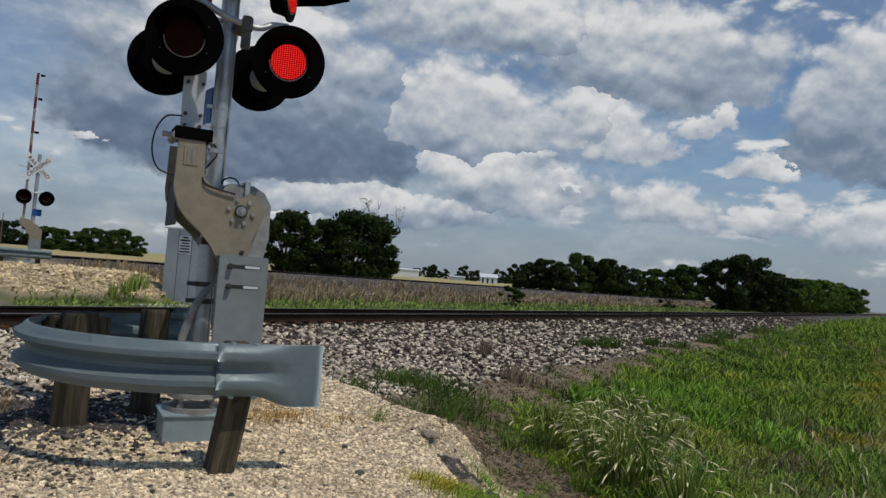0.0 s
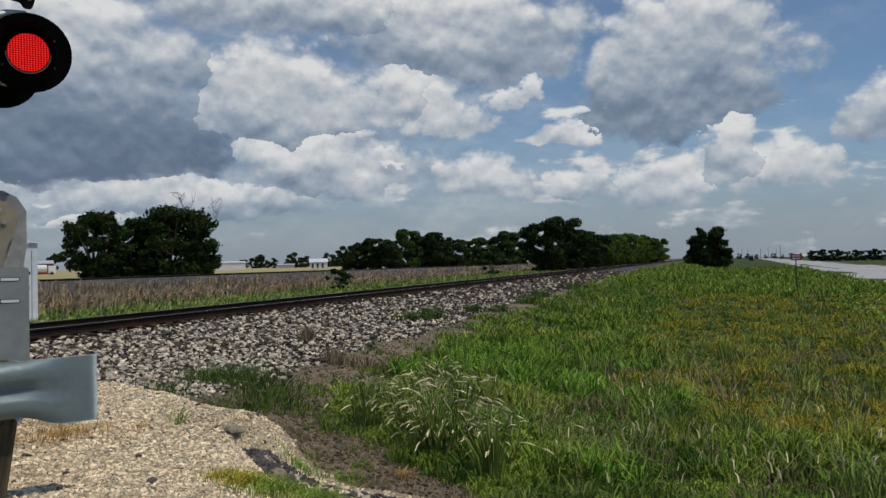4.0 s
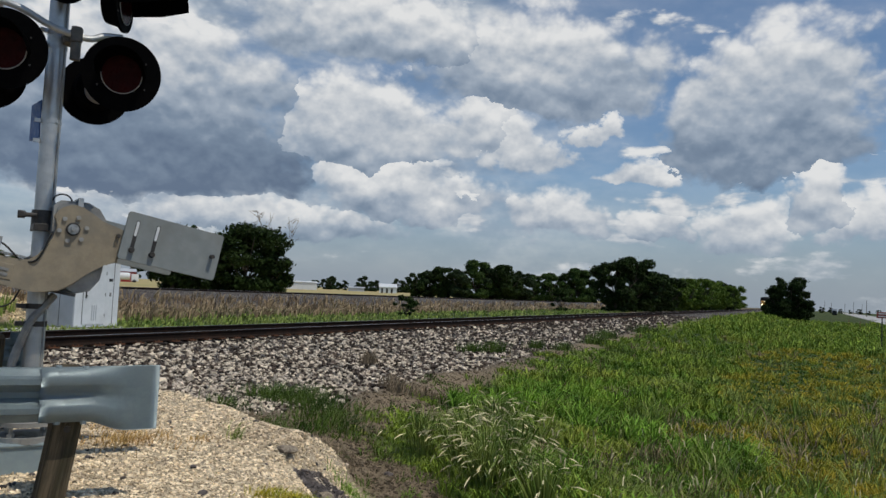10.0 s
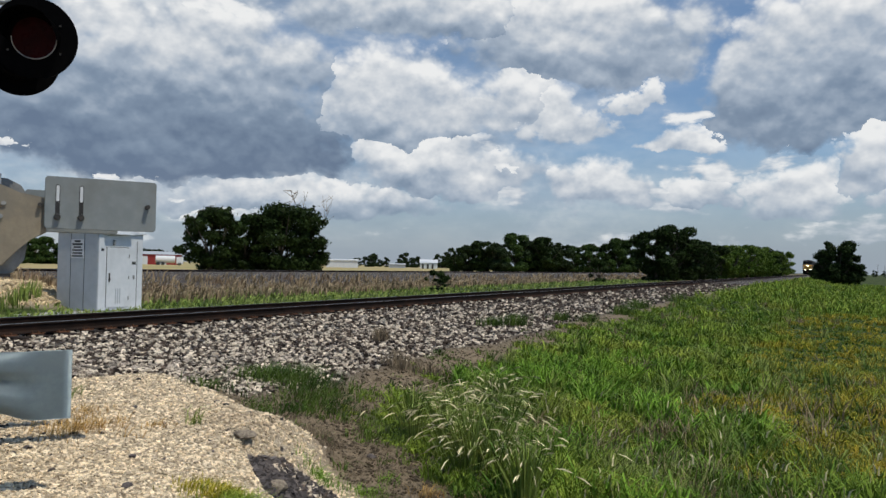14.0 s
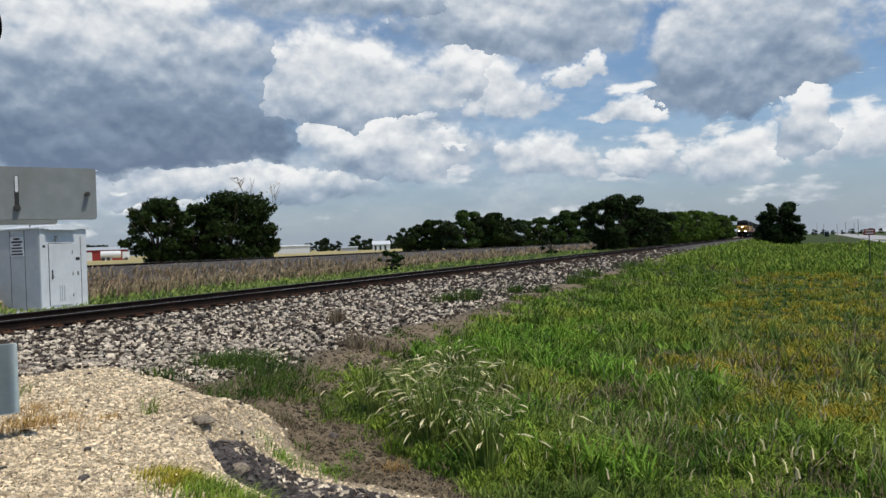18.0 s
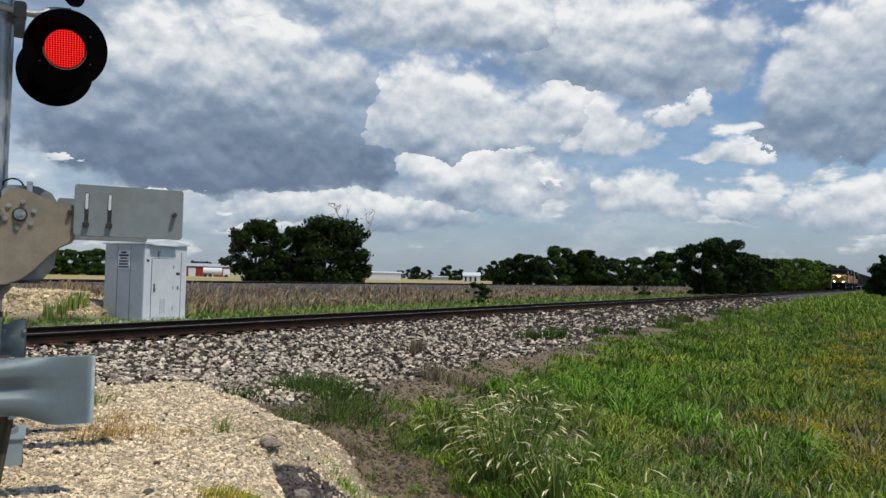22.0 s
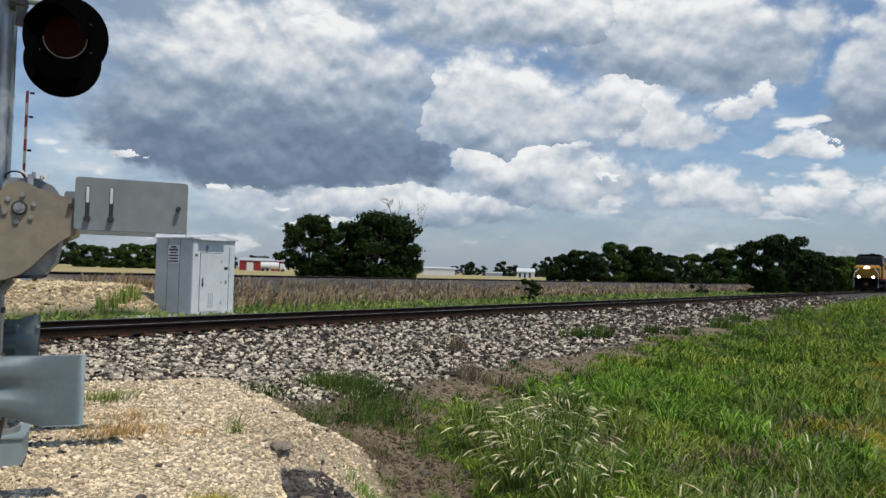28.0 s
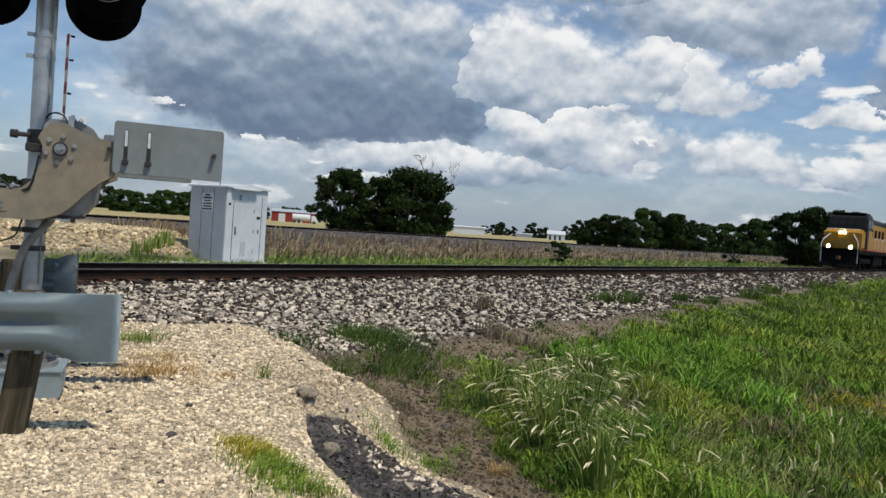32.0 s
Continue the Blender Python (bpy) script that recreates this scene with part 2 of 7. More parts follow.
def led_material():
    """A lit lamp face: a honeycomb of bright beads on red."""
    m = bpy.data.materials.new("lit_leds")
    m.use_nodes = True
    n = Nodes(m.node_tree)
    where = n.add("ShaderNodeTexCoord").outputs["Object"]
    flat = n.add("ShaderNodeMapping")
    flat.inputs["Scale"].default_value, flat.inputs["Location"].default_value = (1, 0, 1.15), (0, 0, 0)
    n.link(where, flat.inputs["Vector"])
    vor = n.add("ShaderNodeTexVoronoi", feature="F1")
    vor.inputs["Scale"].default_value, vor.inputs["Randomness"].default_value = 62.0, 0.0
    n.link(flat.outputs[0], vor.inputs["Vector"])
    col = n.ramp(vor.outputs["Distance"], [(0.0, (1.0, 0.20, 0.16)), (0.14, (1.0, 0.07, 0.06)), (0.26, (0.75, 0.006, 0.006)), (0.6, (0.34, 0.001, 0.002))])
    em = n.add("ShaderNodeEmission")
    n.link(col, em.inputs[0])
    em.inputs[1].default_value = 1.25
    n.link(em.outputs[0], n.add("ShaderNodeOutputMaterial").inputs[0])
    return m


M = dict(
    mast=material("brushed_aluminium", (0.52, 0.53, 0.52), (0.44, 0.45, 0.45), 0.42, 0.7, 14, (0.33, 0.33, 0.32), 2.0, 0.08),
    galv=material("galvanised_steel", (0.30, 0.37, 0.39), (0.265, 0.33, 0.355), 0.5, 0.25, 16, (0.35, 0.41, 0.425), 2.0, 0.05, 90),
    plate=material("grey_paint", (0.25, 0.275, 0.275), (0.215, 0.24, 0.24), 0.55, 0.1, 12, (0.19, 0.20, 0.19), 2.5, 0.05),
    tan=material("weathered_bare_casting", (0.30, 0.255, 0.18), (0.235, 0.20, 0.145), 0.65, 0.1, 10, (0.22, 0.20, 0.16), 2.5, 0.1),
    casting=material("brown_grey_casting", (0.20, 0.18, 0.14), (0.13, 0.12, 0.10), 0.65, 0.2, 14, (0.09, 0.08, 0.07), 4.0, 0.12),
    casing=material("grey_casting", (0.36, 0.36, 0.34), (0.27, 0.27, 0.26), 0.6, 0.3, 12, (0.2, 0.2, 0.19), 3.0, 0.12),
    black=material("matt_black_paint", (0.002, 0.002, 0.0023), (0.0032, 0.0032, 0.0035), 0.75, 0.0, 20, None, 1, 0.03, spec=0.03),
    rubber=material("black_cable", (0.015, 0.015, 0.015), (0.02, 0.02, 0.02), 0.6),
    bolt=material("zinc_bolt", (0.45, 0.45, 0.43), (0.3, 0.3, 0.29), 0.4, 0.8, 40),
    darkbolt=material("dark_bolt", (0.05, 0.05, 0.05), (0.08, 0.07, 0.06), 0.5, 0.5, 40),
    darklens=material("unlit_red_lens", (0.03, 0.003, 0.003), (0.016, 0.002, 0.002), 0.35, spec=0.06),
    led=led_material(),
    post=material("weathered_timber_post", (0.12, 0.098, 0.066), (0.038, 0.031, 0.021), 0.9, 0, 38, (0.055, 0.055, 0.032), 9.0, 1.0, 60, spec=0.1, grain=0.07),
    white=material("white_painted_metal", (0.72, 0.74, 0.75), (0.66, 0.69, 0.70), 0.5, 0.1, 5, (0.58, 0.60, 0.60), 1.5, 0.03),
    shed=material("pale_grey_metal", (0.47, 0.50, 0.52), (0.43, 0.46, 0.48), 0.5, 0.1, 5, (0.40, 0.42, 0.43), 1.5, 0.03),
    dark=material("dark_gap", (0.03, 0.03, 0.03), (0.04, 0.04, 0.04), 0.7),
    reflect=material("retroreflective_white", (0.56, 0.56, 0.43), (0.48, 0.485, 0.36), 0.5, 0, 9, (0.42, 0.43, 0.34), 3.0, 0.04),
    red=material("retroreflective_red", (0.34, 0.014, 0.014), (0.27, 0.012, 0.012), 0.5, 0, 9, (0.36, 0.08, 0.06), 4.0, 0.04),
    deepred=material("faded_dark_red", (0.16, 0.03, 0.025), (0.10, 0.02, 0.018), 0.7, 0, 9),
    brownwhite=material("dirty_white_band", (0.30, 0.27, 0.23), (0.22, 0.19, 0.16), 0.7, 0, 9),
    blue=material("blue_sign", (0.02, 0.10, 0.32), (0.02, 0.08, 0.26), 0.5),
    rail=material("rusty_rail", (0.022, 0.015, 0.012), (0.014, 0.010, 0.008), 0.85, 0.0, 6, (0.045, 0.024, 0.016), 3.0, 0.2, spec=0.08),
    railtop=material("polished_rail_head", (0.5, 0.5, 0.5), (0.4, 0.4, 0.4), 0.3, 0.9, 30),
    tie=material("creosoted_sleeper", (0.032, 0.024, 0.019), (0.018, 0.014, 0.012), 0.9, 0, 6, (0.06, 0.045, 0.036), 2.0, 0.5, 30, piece=0.3, spec=0.1),
    rust=material("rusty_fittings", (0.18, 0.085, 0.045), (0.08, 0.04, 0.025), 0.9, 0.0, 20, spec=0.1),
    stone=material("ballast_stone", (0.125, 0.094, 0.072), (0.045, 0.034, 0.027), 0.9, 0, 9, (0.055, 0.039, 0.029), 0.6, 0.3, 60, island=0.85, spec=0.12),
    pebble=material("limestone_chips", (0.82, 0.68, 0.475), (0.60, 0.485, 0.325), 0.9, 0, 9, (0.42, 0.325, 0.215), 0.7, 0.2, 60, island=0.5, spec=0.15),
    darkstone=material("dark_stone", (0.10, 0.086, 0.08), (0.04, 0.035, 0.034), 0.85, 0, 9, (0.15, 0.125, 0.11), 2.0, 0.3, 60, island=0.5),
    bark=material("bark", (0.10, 0.08, 0.06), (0.06, 0.05, 0.04), 0.95, 0, 4, None, 1, 0.6, 12),
    asphalt=material("worn_asphalt", (0.26, 0.23, 0.195), (0.155, 0.137, 0.118), 0.9, 0, 45, (0.20, 0.177, 0.15), 0.8, 0.7, 70),
    concrete=material("pale_road_surface", (0.42, 0.41, 0.40), (0.36, 0.35, 0.34), 0.9, 0, 3, (0.5, 0.49, 0.47), 0.05, 0.2),
    plank=material("crossing_plank", (0.09, 0.075, 0.065), (0.05, 0.045, 0.04), 0.9, 0, 5, (0.14, 0.125, 0.11), 1.5, 0.5, 30, piece=0.35),
    redbarn=material("red_metal_siding", (0.30, 0.035, 0.03), (0.24, 0.03, 0.025), 0.6, 0, 3),
    stopred=material("red_sign", (0.45, 0.02, 0.02), (0.38, 0.02, 0.02), 0.5),
    brownsign=material("faded_red_sign", (0.30, 0.07, 0.05), (0.24, 0.06, 0.045), 0.6),
    pole=material("grey_timber_pole", (0.16, 0.135, 0.11), (0.10, 0.085, 0.07), 0.9, 0, 3, None, 1, 0.3, 20),
    yellow=material("yellow_engine_paint", (0.46, 0.23, 0.018), (0.38, 0.19, 0.015), 0.45, 0, 3, (0.40, 0.22, 0.03), 0.7, 0.03),
    greypaint=material("grey_engine_paint", (0.022, 0.022, 0.022), (0.014, 0.014, 0.014), 0.5, 0, 3, (0.03, 0.03, 0.03), 0.7, 0.03),
    soot=material("black_underframe", (0.006, 0.0055, 0.005), (0.010, 0.009, 0.008), 0.9, 0, 5, spec=0.08),
    glass=material("dark_glass", (0.01, 0.012, 0.014), (0.012, 0.014, 0.016), 0.08),
    headlamp=glowing("lit_headlamp", (1.0, 0.76, 0.44), 26.0),
    carwhite=material("white_car_paint", (0.75, 0.75, 0.75), (0.7, 0.7, 0.7), 0.3),
)


def leaves(name, a, b, dry=None):
    """Leaf and blade colours in drifts a metre or two wide, with a change from blade to blade."""
    return material(name, a, b, 0.6, 0, 1.5, dry, 0.45, 0.0, island=0.45, spec=0.08)


M.update(
    silver=material("silver_emblem", (0.40, 0.43, 0.46), (0.28, 0.30, 0.33), 0.5, 0.2, 6),
    conglomerate=material("crumbly_tan_rock", (0.36, 0.30, 0.22), (0.18, 0.15, 0.115), 0.95, 0, 45, (0.11, 0.09, 0.075), 12.0, 0.8, 70, spec=0.1),
    leaf=leaves("oak_leaves", (0.030, 0.052, 0.012), (0.011, 0.021, 0.005)),
    leaf2=leaves("bright_leaves", (0.12, 0.18, 0.026), (0.06, 0.11, 0.018)),
    leaf4=leaves("mid_green_leaves", (0.055, 0.095, 0.022), (0.025, 0.048, 0.012)),
    leaf3=leaves("dusky_leaves", (0.034, 0.054, 0.020), (0.016, 0.028, 0.012)),
    grass=leaves("meadow_grass", (0.28, 0.38, 0.05), (0.05, 0.12, 0.015), (0.33, 0.33, 0.06)),
    lush=leaves("lush_grass", (0.21, 0.36, 0.04), (0.13, 0.25, 0.03)),
    yellowgrass=leaves("yellowing_grass", (0.46, 0.36, 0.04), (0.20, 0.26, 0.03), (0.44, 0.32, 0.05)),
    straw=leaves("dry_grass", (0.34, 0.27, 0.16), (0.24, 0.17, 0.10), (0.20, 0.13, 0.09)),
    darkgrass=leaves("dark_green_grass", (0.16, 0.225, 0.04), (0.045, 0.09, 0.016)),
    weedleaf=leaves("dark_weed_leaves", (0.105, 0.16, 0.03), (0.03, 0.06, 0.012)),
    seed=leaves("pale_seed_heads", (0.68, 0.61, 0.36), (0.55, 0.49, 0.27)),
    rustgrass=leaves("rusty_dry_grass", (0.56, 0.37, 0.13), (0.42, 0.25, 0.09)),
    tuft=leaves("grey_green_grass", (0.30, 0.36, 0.09), (0.08, 0.15, 0.025), (0.28, 0.30, 0.09)),
    palestone=material("pale_ballast_stone", (0.80, 0.69, 0.53), (0.48, 0.40, 0.30), 0.9, 0, 9, None, 1, 0.3, 60, island=0.3),
    singlestone=material("mixed_ballast_stone", (0.50, 0.43, 0.34), (0.20, 0.165, 0.13), 0.9, 0, 9, (0.10, 0.08, 0.065), 5.0, 0.3, 60, piece=0.75),
    heapstone=material("tan_rubble", (0.70, 0.56, 0.34), (0.42, 0.33, 0.20), 0.9, 0, 6, None, 1, 0.3, 30, island=0.5),
    clod=material("soil_clods", (0.17, 0.135, 0.09), (0.09, 0.07, 0.048), 0.95, 0, 12, None, 1, 0.3, 60, island=0.5, spec=0.1),
    twig=leaves("dead_twigs", (0.30, 0.235, 0.155), (0.15, 0.115, 0.075)),
)


# ---------------------------------------------------------------- mesh helpers
def thing(name, m, label, category, group="", kind=""):
    ob = new(name)
    ob.matrix_basis = m
    ob.empty_display_size = 0.2
    return tagged(ob, label, category, group, kind)


def part(name, bm, mat, parent=None, label="", m=None, smooth=False):
    """Links a bmesh as one mesh object, under a thing or a part."""
    me = bpy.data.meshes.new(name)
    bmesh.ops.recalc_face_normals(bm, faces=bm.faces)
    bm.to_mesh(me)
    bm.free()
    for mm in mat if isinstance(mat, (list, tuple)) else [mat]:
        me.materials.append(mm)
    if smooth:
        me.polygons.foreach_set("use_smooth", [True] * len(me.polygons))
    ob = new(name, me)
    ob.parent = parent
    if m is not None:
        ob.matrix_basis = m
    if label:
        ob["label"] = label
    return ob


def again(ob, m, parent=None):
    """A further piece on the same mesh."""
    c = new(ob.name.split(".")[0], ob.data)
    c.parent = parent or ob.parent
    c.matrix_basis = m
    return c


def bulk(name, verts, faces, mat, parent=None, m=None, smooth=False):
    """One mesh from arrays of points and of faces with a fixed number of corners."""
    me = bpy.data.meshes.new(name)
    verts, faces = np.asarray(verts, np.float32), np.asarray(faces, np.int32)
    k = faces.shape[1]
    me.vertices.add(len(verts))
    me.vertices.foreach_set("co", verts.ravel())
    me.loops.add(faces.size)
    me.loops.foreach_set("vertex_index", faces.ravel())
    me.polygons.add(len(faces))
    me.polygons.foreach_set("loop_start", np.arange(0, faces.size, k, dtype=np.int32))
    me.polygons.foreach_set("loop_total", np.full(len(faces), k, np.int32))
    me.polygons.foreach_set("use_smooth", np.full(len(faces), smooth))
    me.update(calc_edges=True)
    me.materials.append(mat)
    ob = new(name, me)
    ob.parent = parent
    if m is not None:
        ob.matrix_basis = m
    return ob


def box(bm, x, y, z, sx, sy, sz, m=None, bevel=0.0):
    r = bmesh.ops.create_cube(bm, size=1.0, matrix=(m or Matrix()) @ Matrix.Translation((x, y, z)) @ Matrix.Diagonal((sx, sy, sz, 1)))
    if bevel:
        edges = {e for v in r["verts"] for e in v.link_edges}
        bmesh.ops.bevel(bm, geom=list(edges), offset=bevel, segments=2, affect="EDGES", profile=0.6)


def rod(bm, a, b, r, r2=None, seg=14, caps=True):
    a, b = Vector(a), Vector(b)
    d = b - a
    m = Matrix.Translation((a + b) / 2) @ d.to_track_quat("Z", "Y").to_matrix().to_4x4()
    bmesh.ops.create_cone(bm, cap_ends=caps, segments=seg, radius1=r, radius2=r if r2 is None else r2, depth=d.length, matrix=m)


def tube(bm, pts, r, seg=8):
    """A round bar along a bent line."""
    pts = [Vector(p) for p in pts]
    rings = []
    for i, p in enumerate(pts):
        d = (pts[min(i + 1, len(pts) - 1)] - pts[max(i - 1, 0)]).normalized()
        q = d.to_track_quat("Z", "Y").to_matrix()
        rings.append([bm.verts.new(p + q @ Vector((r * math.cos(a), r * math.sin(a), 0))) for a in (2 * math.pi * k / seg for k in range(seg))])
    for a, b in zip(rings, rings[1:]):
        for k in range(seg):
            bm.faces.new((a[k], a[(k + 1) % seg], b[(k + 1) % seg], b[k]))
    bm.faces.new(rings[0][::-1])
    bm.faces.new(rings[-1])


def eased(pts, n=6):
    """A smooth line through the given points."""
    p = [Vector(q) for q in pts]
    p = [p[0] * 2 - p[1]] + p + [p[-1] * 2 - p[-2]]
    out = []
    for a, b, c, d in zip(p, p[1:], p[2:], p[3:]):
        for k in range(n):
            t = k / n
            out.append(0.5 * (2 * b + (c - a) * t + (2 * a - 5 * b + 4 * c - d) * t * t + (3 * b - a - 3 * c + d) * t**3))
    return out + [p[-2]]


def slab(bm, outline, y0, y1, bevel=0.0):
    """An upright sheet: an outline in x and z, from y0 to y1."""
    front = [bm.verts.new((x, y0, z)) for x, z in outline]
    back = [bm.verts.new((x, y1, z)) for x, z in outline]
    bm.faces.new(front)
    bm.faces.new(back[::-1])
    n = len(outline)
    for i in range(n):
        bm.faces.new((front[i], back[i], back[(i + 1) % n], front[(i + 1) % n]))
    if bevel:
        rim = [e for e in bm.edges if e.verts[0].co.y == e.verts[1].co.y and e.verts[0] in set(front + back)]
        bmesh.ops.bevel(bm, geom=rim, offset=bevel, segments=2, affect="EDGES")


def arc(cx, cz, r, a0, a1, n=8):
    return [(cx + r * math.cos(radians(a0 + (a1 - a0) * i / n)), cz + r * math.sin(radians(a0 + (a1 - a0) * i / n))) for i in range(n + 1)]


def rounded(x0, z0, x1, z1, r, n=4):
    return arc(x1 - r, z1 - r, r, 0, 90, n) + arc(x0 + r, z1 - r, r, 90, 180, n) + arc(x0 + r, z0 + r, r, 180, 270, n) + arc(x1 - r, z0 + r, r, 270, 360, n)


def lines(body, size, mat, parent, m, name="lettering", spacing=1.0):
    """Writing with the built-in font, as flat raised letters."""
    cu = bpy.data.curves.new(name, "FONT")
    cu.body, cu.size, cu.extrude, cu.align_x, cu.align_y, cu.space_line = body, size, 0.002, "CENTER", "CENTER", spacing
    tmp = bpy.data.objects.new(name, cu)
    scene.collection.objects.link(tmp)
    me = bpy.data.meshes.new_from_object(tmp.evaluated_get(bpy.context.evaluated_depsgraph_get()))
    bpy.data.objects.remove(tmp)
    me.materials.clear()
    me.materials.append(mat)
    ob = new(name, me)
    ob.parent = parent
    ob.matrix_basis = m
    return ob


def hashed(ix, iy, seed):
    h = (ix * 374761393 + iy * 668265263 + seed * 144665) & 0xFFFFFFFF
    h = ((h ^ (h >> 13)) * 1274126177) & 0xFFFFFFFF
    return ((h ^ (h >> 16)) & 0xFFFF) / 65535.0


def wavy(x, y, size, seed=0, octaves=3):
    """Smooth noise from 0 to 1 for arrays of places, with bumps about size metres wide."""
    x, y = np.asarray(x, float), np.asarray(y, float)
    total, amp, norm = 0.0, 1.0, 0.0
    for o in range(octaves):
        u, v = x / size * 2**o, y / size * 2**o
        iu, iv = np.floor(u).astype(np.int64), np.floor(v).astype(np.int64)
        fu, fv = u - iu, v - iv
        fu, fv = fu * fu * (3 - 2 * fu), fv * fv * (3 - 2 * fv)
        a, b = hashed(iu, iv, seed + o), hashed(iu + 1, iv, seed + o)
        c, d = hashed(iu, iv + 1, seed + o), hashed(iu + 1, iv + 1, seed + o)
        total = total + amp * ((a * (1 - fu) + b * fu) * (1 - fv) + (c * (1 - fu) + d * fu) * fv)
        norm += amp
        amp *= 0.5
    return total / norm


def step(v, a, b):
    t = np.clip((np.asarray(v, float) - a) / (b - a), 0, 1)
    return t * t * (3 - 2 * t)


# ---------------------------------------------------------------- the lie of the land
RAIL_Y, RAIL_Z, GAUGE = -4.10, 0.28, 1.505      # near rail of the first track
TRACK2_Y, TRACK2_Z = 13.7, 0.99
GATE = Matrix.Translation((0.256, -11.997, 0.0)) @ Matrix.Rotation(radians(-33.0), 4, "Z")
PAD = 0.13


def bend(x):
    """How far the first track has swung aside at x, and how far it has risen."""
    x = np.asarray(x, float)
    xs = np.array([-2000, 8, 30, 62, 105, 190, 240, 400, 2500.0])
    ys = np.array([0, 0, -1.0, -3.0, -4.05, -5.7, -6.9, -10.6, -58.0])
    zs = np.array([0, 0, 0.10, 0.28, 0.38, 0.52, 0.62, 0.8, 0.8])
    soft = lambda v: sum(np.interp(x + d, xs, v) for d in (-14, -9, -4, 0, 4, 9, 14)) / 7
    far = np.clip((x - 8) / 20, 0, 1)
    return soft(ys) * far, soft(zs) * far


def pad_edge(y):
    return np.interp(y, [-20, -16, -14.3, -13.7, -13.1, -12.7, -11.4, -10, -8.5, -7.2, -6.4], [-1.2, 0.0, 0.45, 0.8, 1.55, 2.5, 3.05, 3.7, 4.1, 3.4, 1.2])


def chips_edge(y):
    """How far the pale chips have been strewn down the pad's slope."""
    return np.interp(y, [-20, -16, -14.3, -13.5, -12.9, -12.3, -11.4, -10.2, -8.5, -7.2, -6.4], [1.0, 2.4, 2.75, 2.8, 3.05, 3.35, 3.55, 3.8, 4.1, 3.4, 1.2])


def road_edge(y):
    """Right-hand edge of the tarmac road."""
    return np.interp(y, [-40, -14, -9.8, -7.0, -4.0, -2.0], [-12.0, -2.9, -1.3, -0.2, 1.25, 2.0])


def ballast_edge(x):
    return np.interp(x, [0, 4, 13, 31, 60, 110, 300], [-11.2, -11.4, -11.0, -10.7, -10.9, -11.6, -15.0])


def pad_back(x):
    """How far back towards the rails the pale chips reach."""
    return np.interp(x, [-3, -1.5, -0.6, 0.5, 1.4, 2.7, 3.3], [-9.8, -10.2, -10.5, -10.1, -9.5, -9.2, -9.8])


def turf_edge(y):
    return np.interp(y, [-20, -18, -15.6, -14.4, -13.6, -13.0, -12.3, -11.7, -11.2, -10.6], [1.8, 2.2, 2.7, 3.1, 3.4, 3.95, 4.75, 5.4, 6.5, 9.5])


def land(x, y):
    """Height of the ground, for arrays."""
    x, y = np.asarray(x, float), np.asarray(y, float)
    dy, dz = bend(x)
    t = y - dy
    # first track: crown, shoulders, the flat strip of ballast on the near side, the shallow ditch on the far side
    near = np.interp(t, [-60, -29, -27, -22, -15, -12.5, -11, -7.5, -5.7, -5.3, -1.4, -1.0, 1.0, 6.0], [-0.5, -0.5, -0.55, -0.75, -0.6, -0.42, -0.06, -0.03, 0.005, 0.03, 0.05, 0.03, -0.12, -0.12]) + dz * step(t, -14, -8)
    # second track on its bank, and the fields behind
    bank = np.interp(y, [2, 6.0, 8.5, 11.9, 12.3, 17.0, 19.5, 40, 400], [0.0, 0.0, 0.12, 0.86, 0.90, 0.90, 0.55, 0.42, 0.3])
    z = np.where(y < 4, near, near * (1 - step(y, 4, 8)) + bank * step(y, 4, 8))
    # the stone pad round the gate, and the road up to the rails
    pad = step(pad_edge(y) + 0.25 * (wavy(x, y, 0.8, 3) - 0.5) - x, -1.5 + 0.5 * step(y, -12.6, -11.6), 0.15) * step(y, -5.4, -6.6)
    z = z * (1 - pad) + (PAD + 0.03 * (wavy(x, y, 1.2, 4) - 0.5)) * pad
    lane = step(road_edge(y) - x, -0.5, 0.3) * step(y, 2.0, -1.0)
    z = z * (1 - lane) + np.interp(y, [-60, -12, -6, -4.8, 2], [-0.3, 0.11, 0.20, 0.245, 0.2]) * lane
    # stone road beyond the track, and the heap on which the second gate stands
    road = step(x, 7.0 + 0.5 * y, 1.0 + 0.5 * y) * step(y, -1.2, 0.4)
    z = z * (1 - road) + np.interp(y, [-1.2, 3, 12, 20, 60], [0.22, 0.30, 0.80, 0.7, 0.4]) * road
    heap = np.clip(1.25 - np.hypot((x - 10.0) / 5.3, (y - 7.6) / 4.0), 0, 1)
    heap = np.minimum(heap * 2.2, 1.0)
    z = np.where(heap > 0.001, np.maximum(z, -0.12 + 0.80 * heap + 0.05 * (wavy(x, y, 0.7, 8) - 0.5)), z)
    soft = step(-11.0 - t, 0, 2) * step(x, 1.5, 4)
    return z + soft * 0.16 * (wavy(x, y, 2.2, 11) - 0.5)


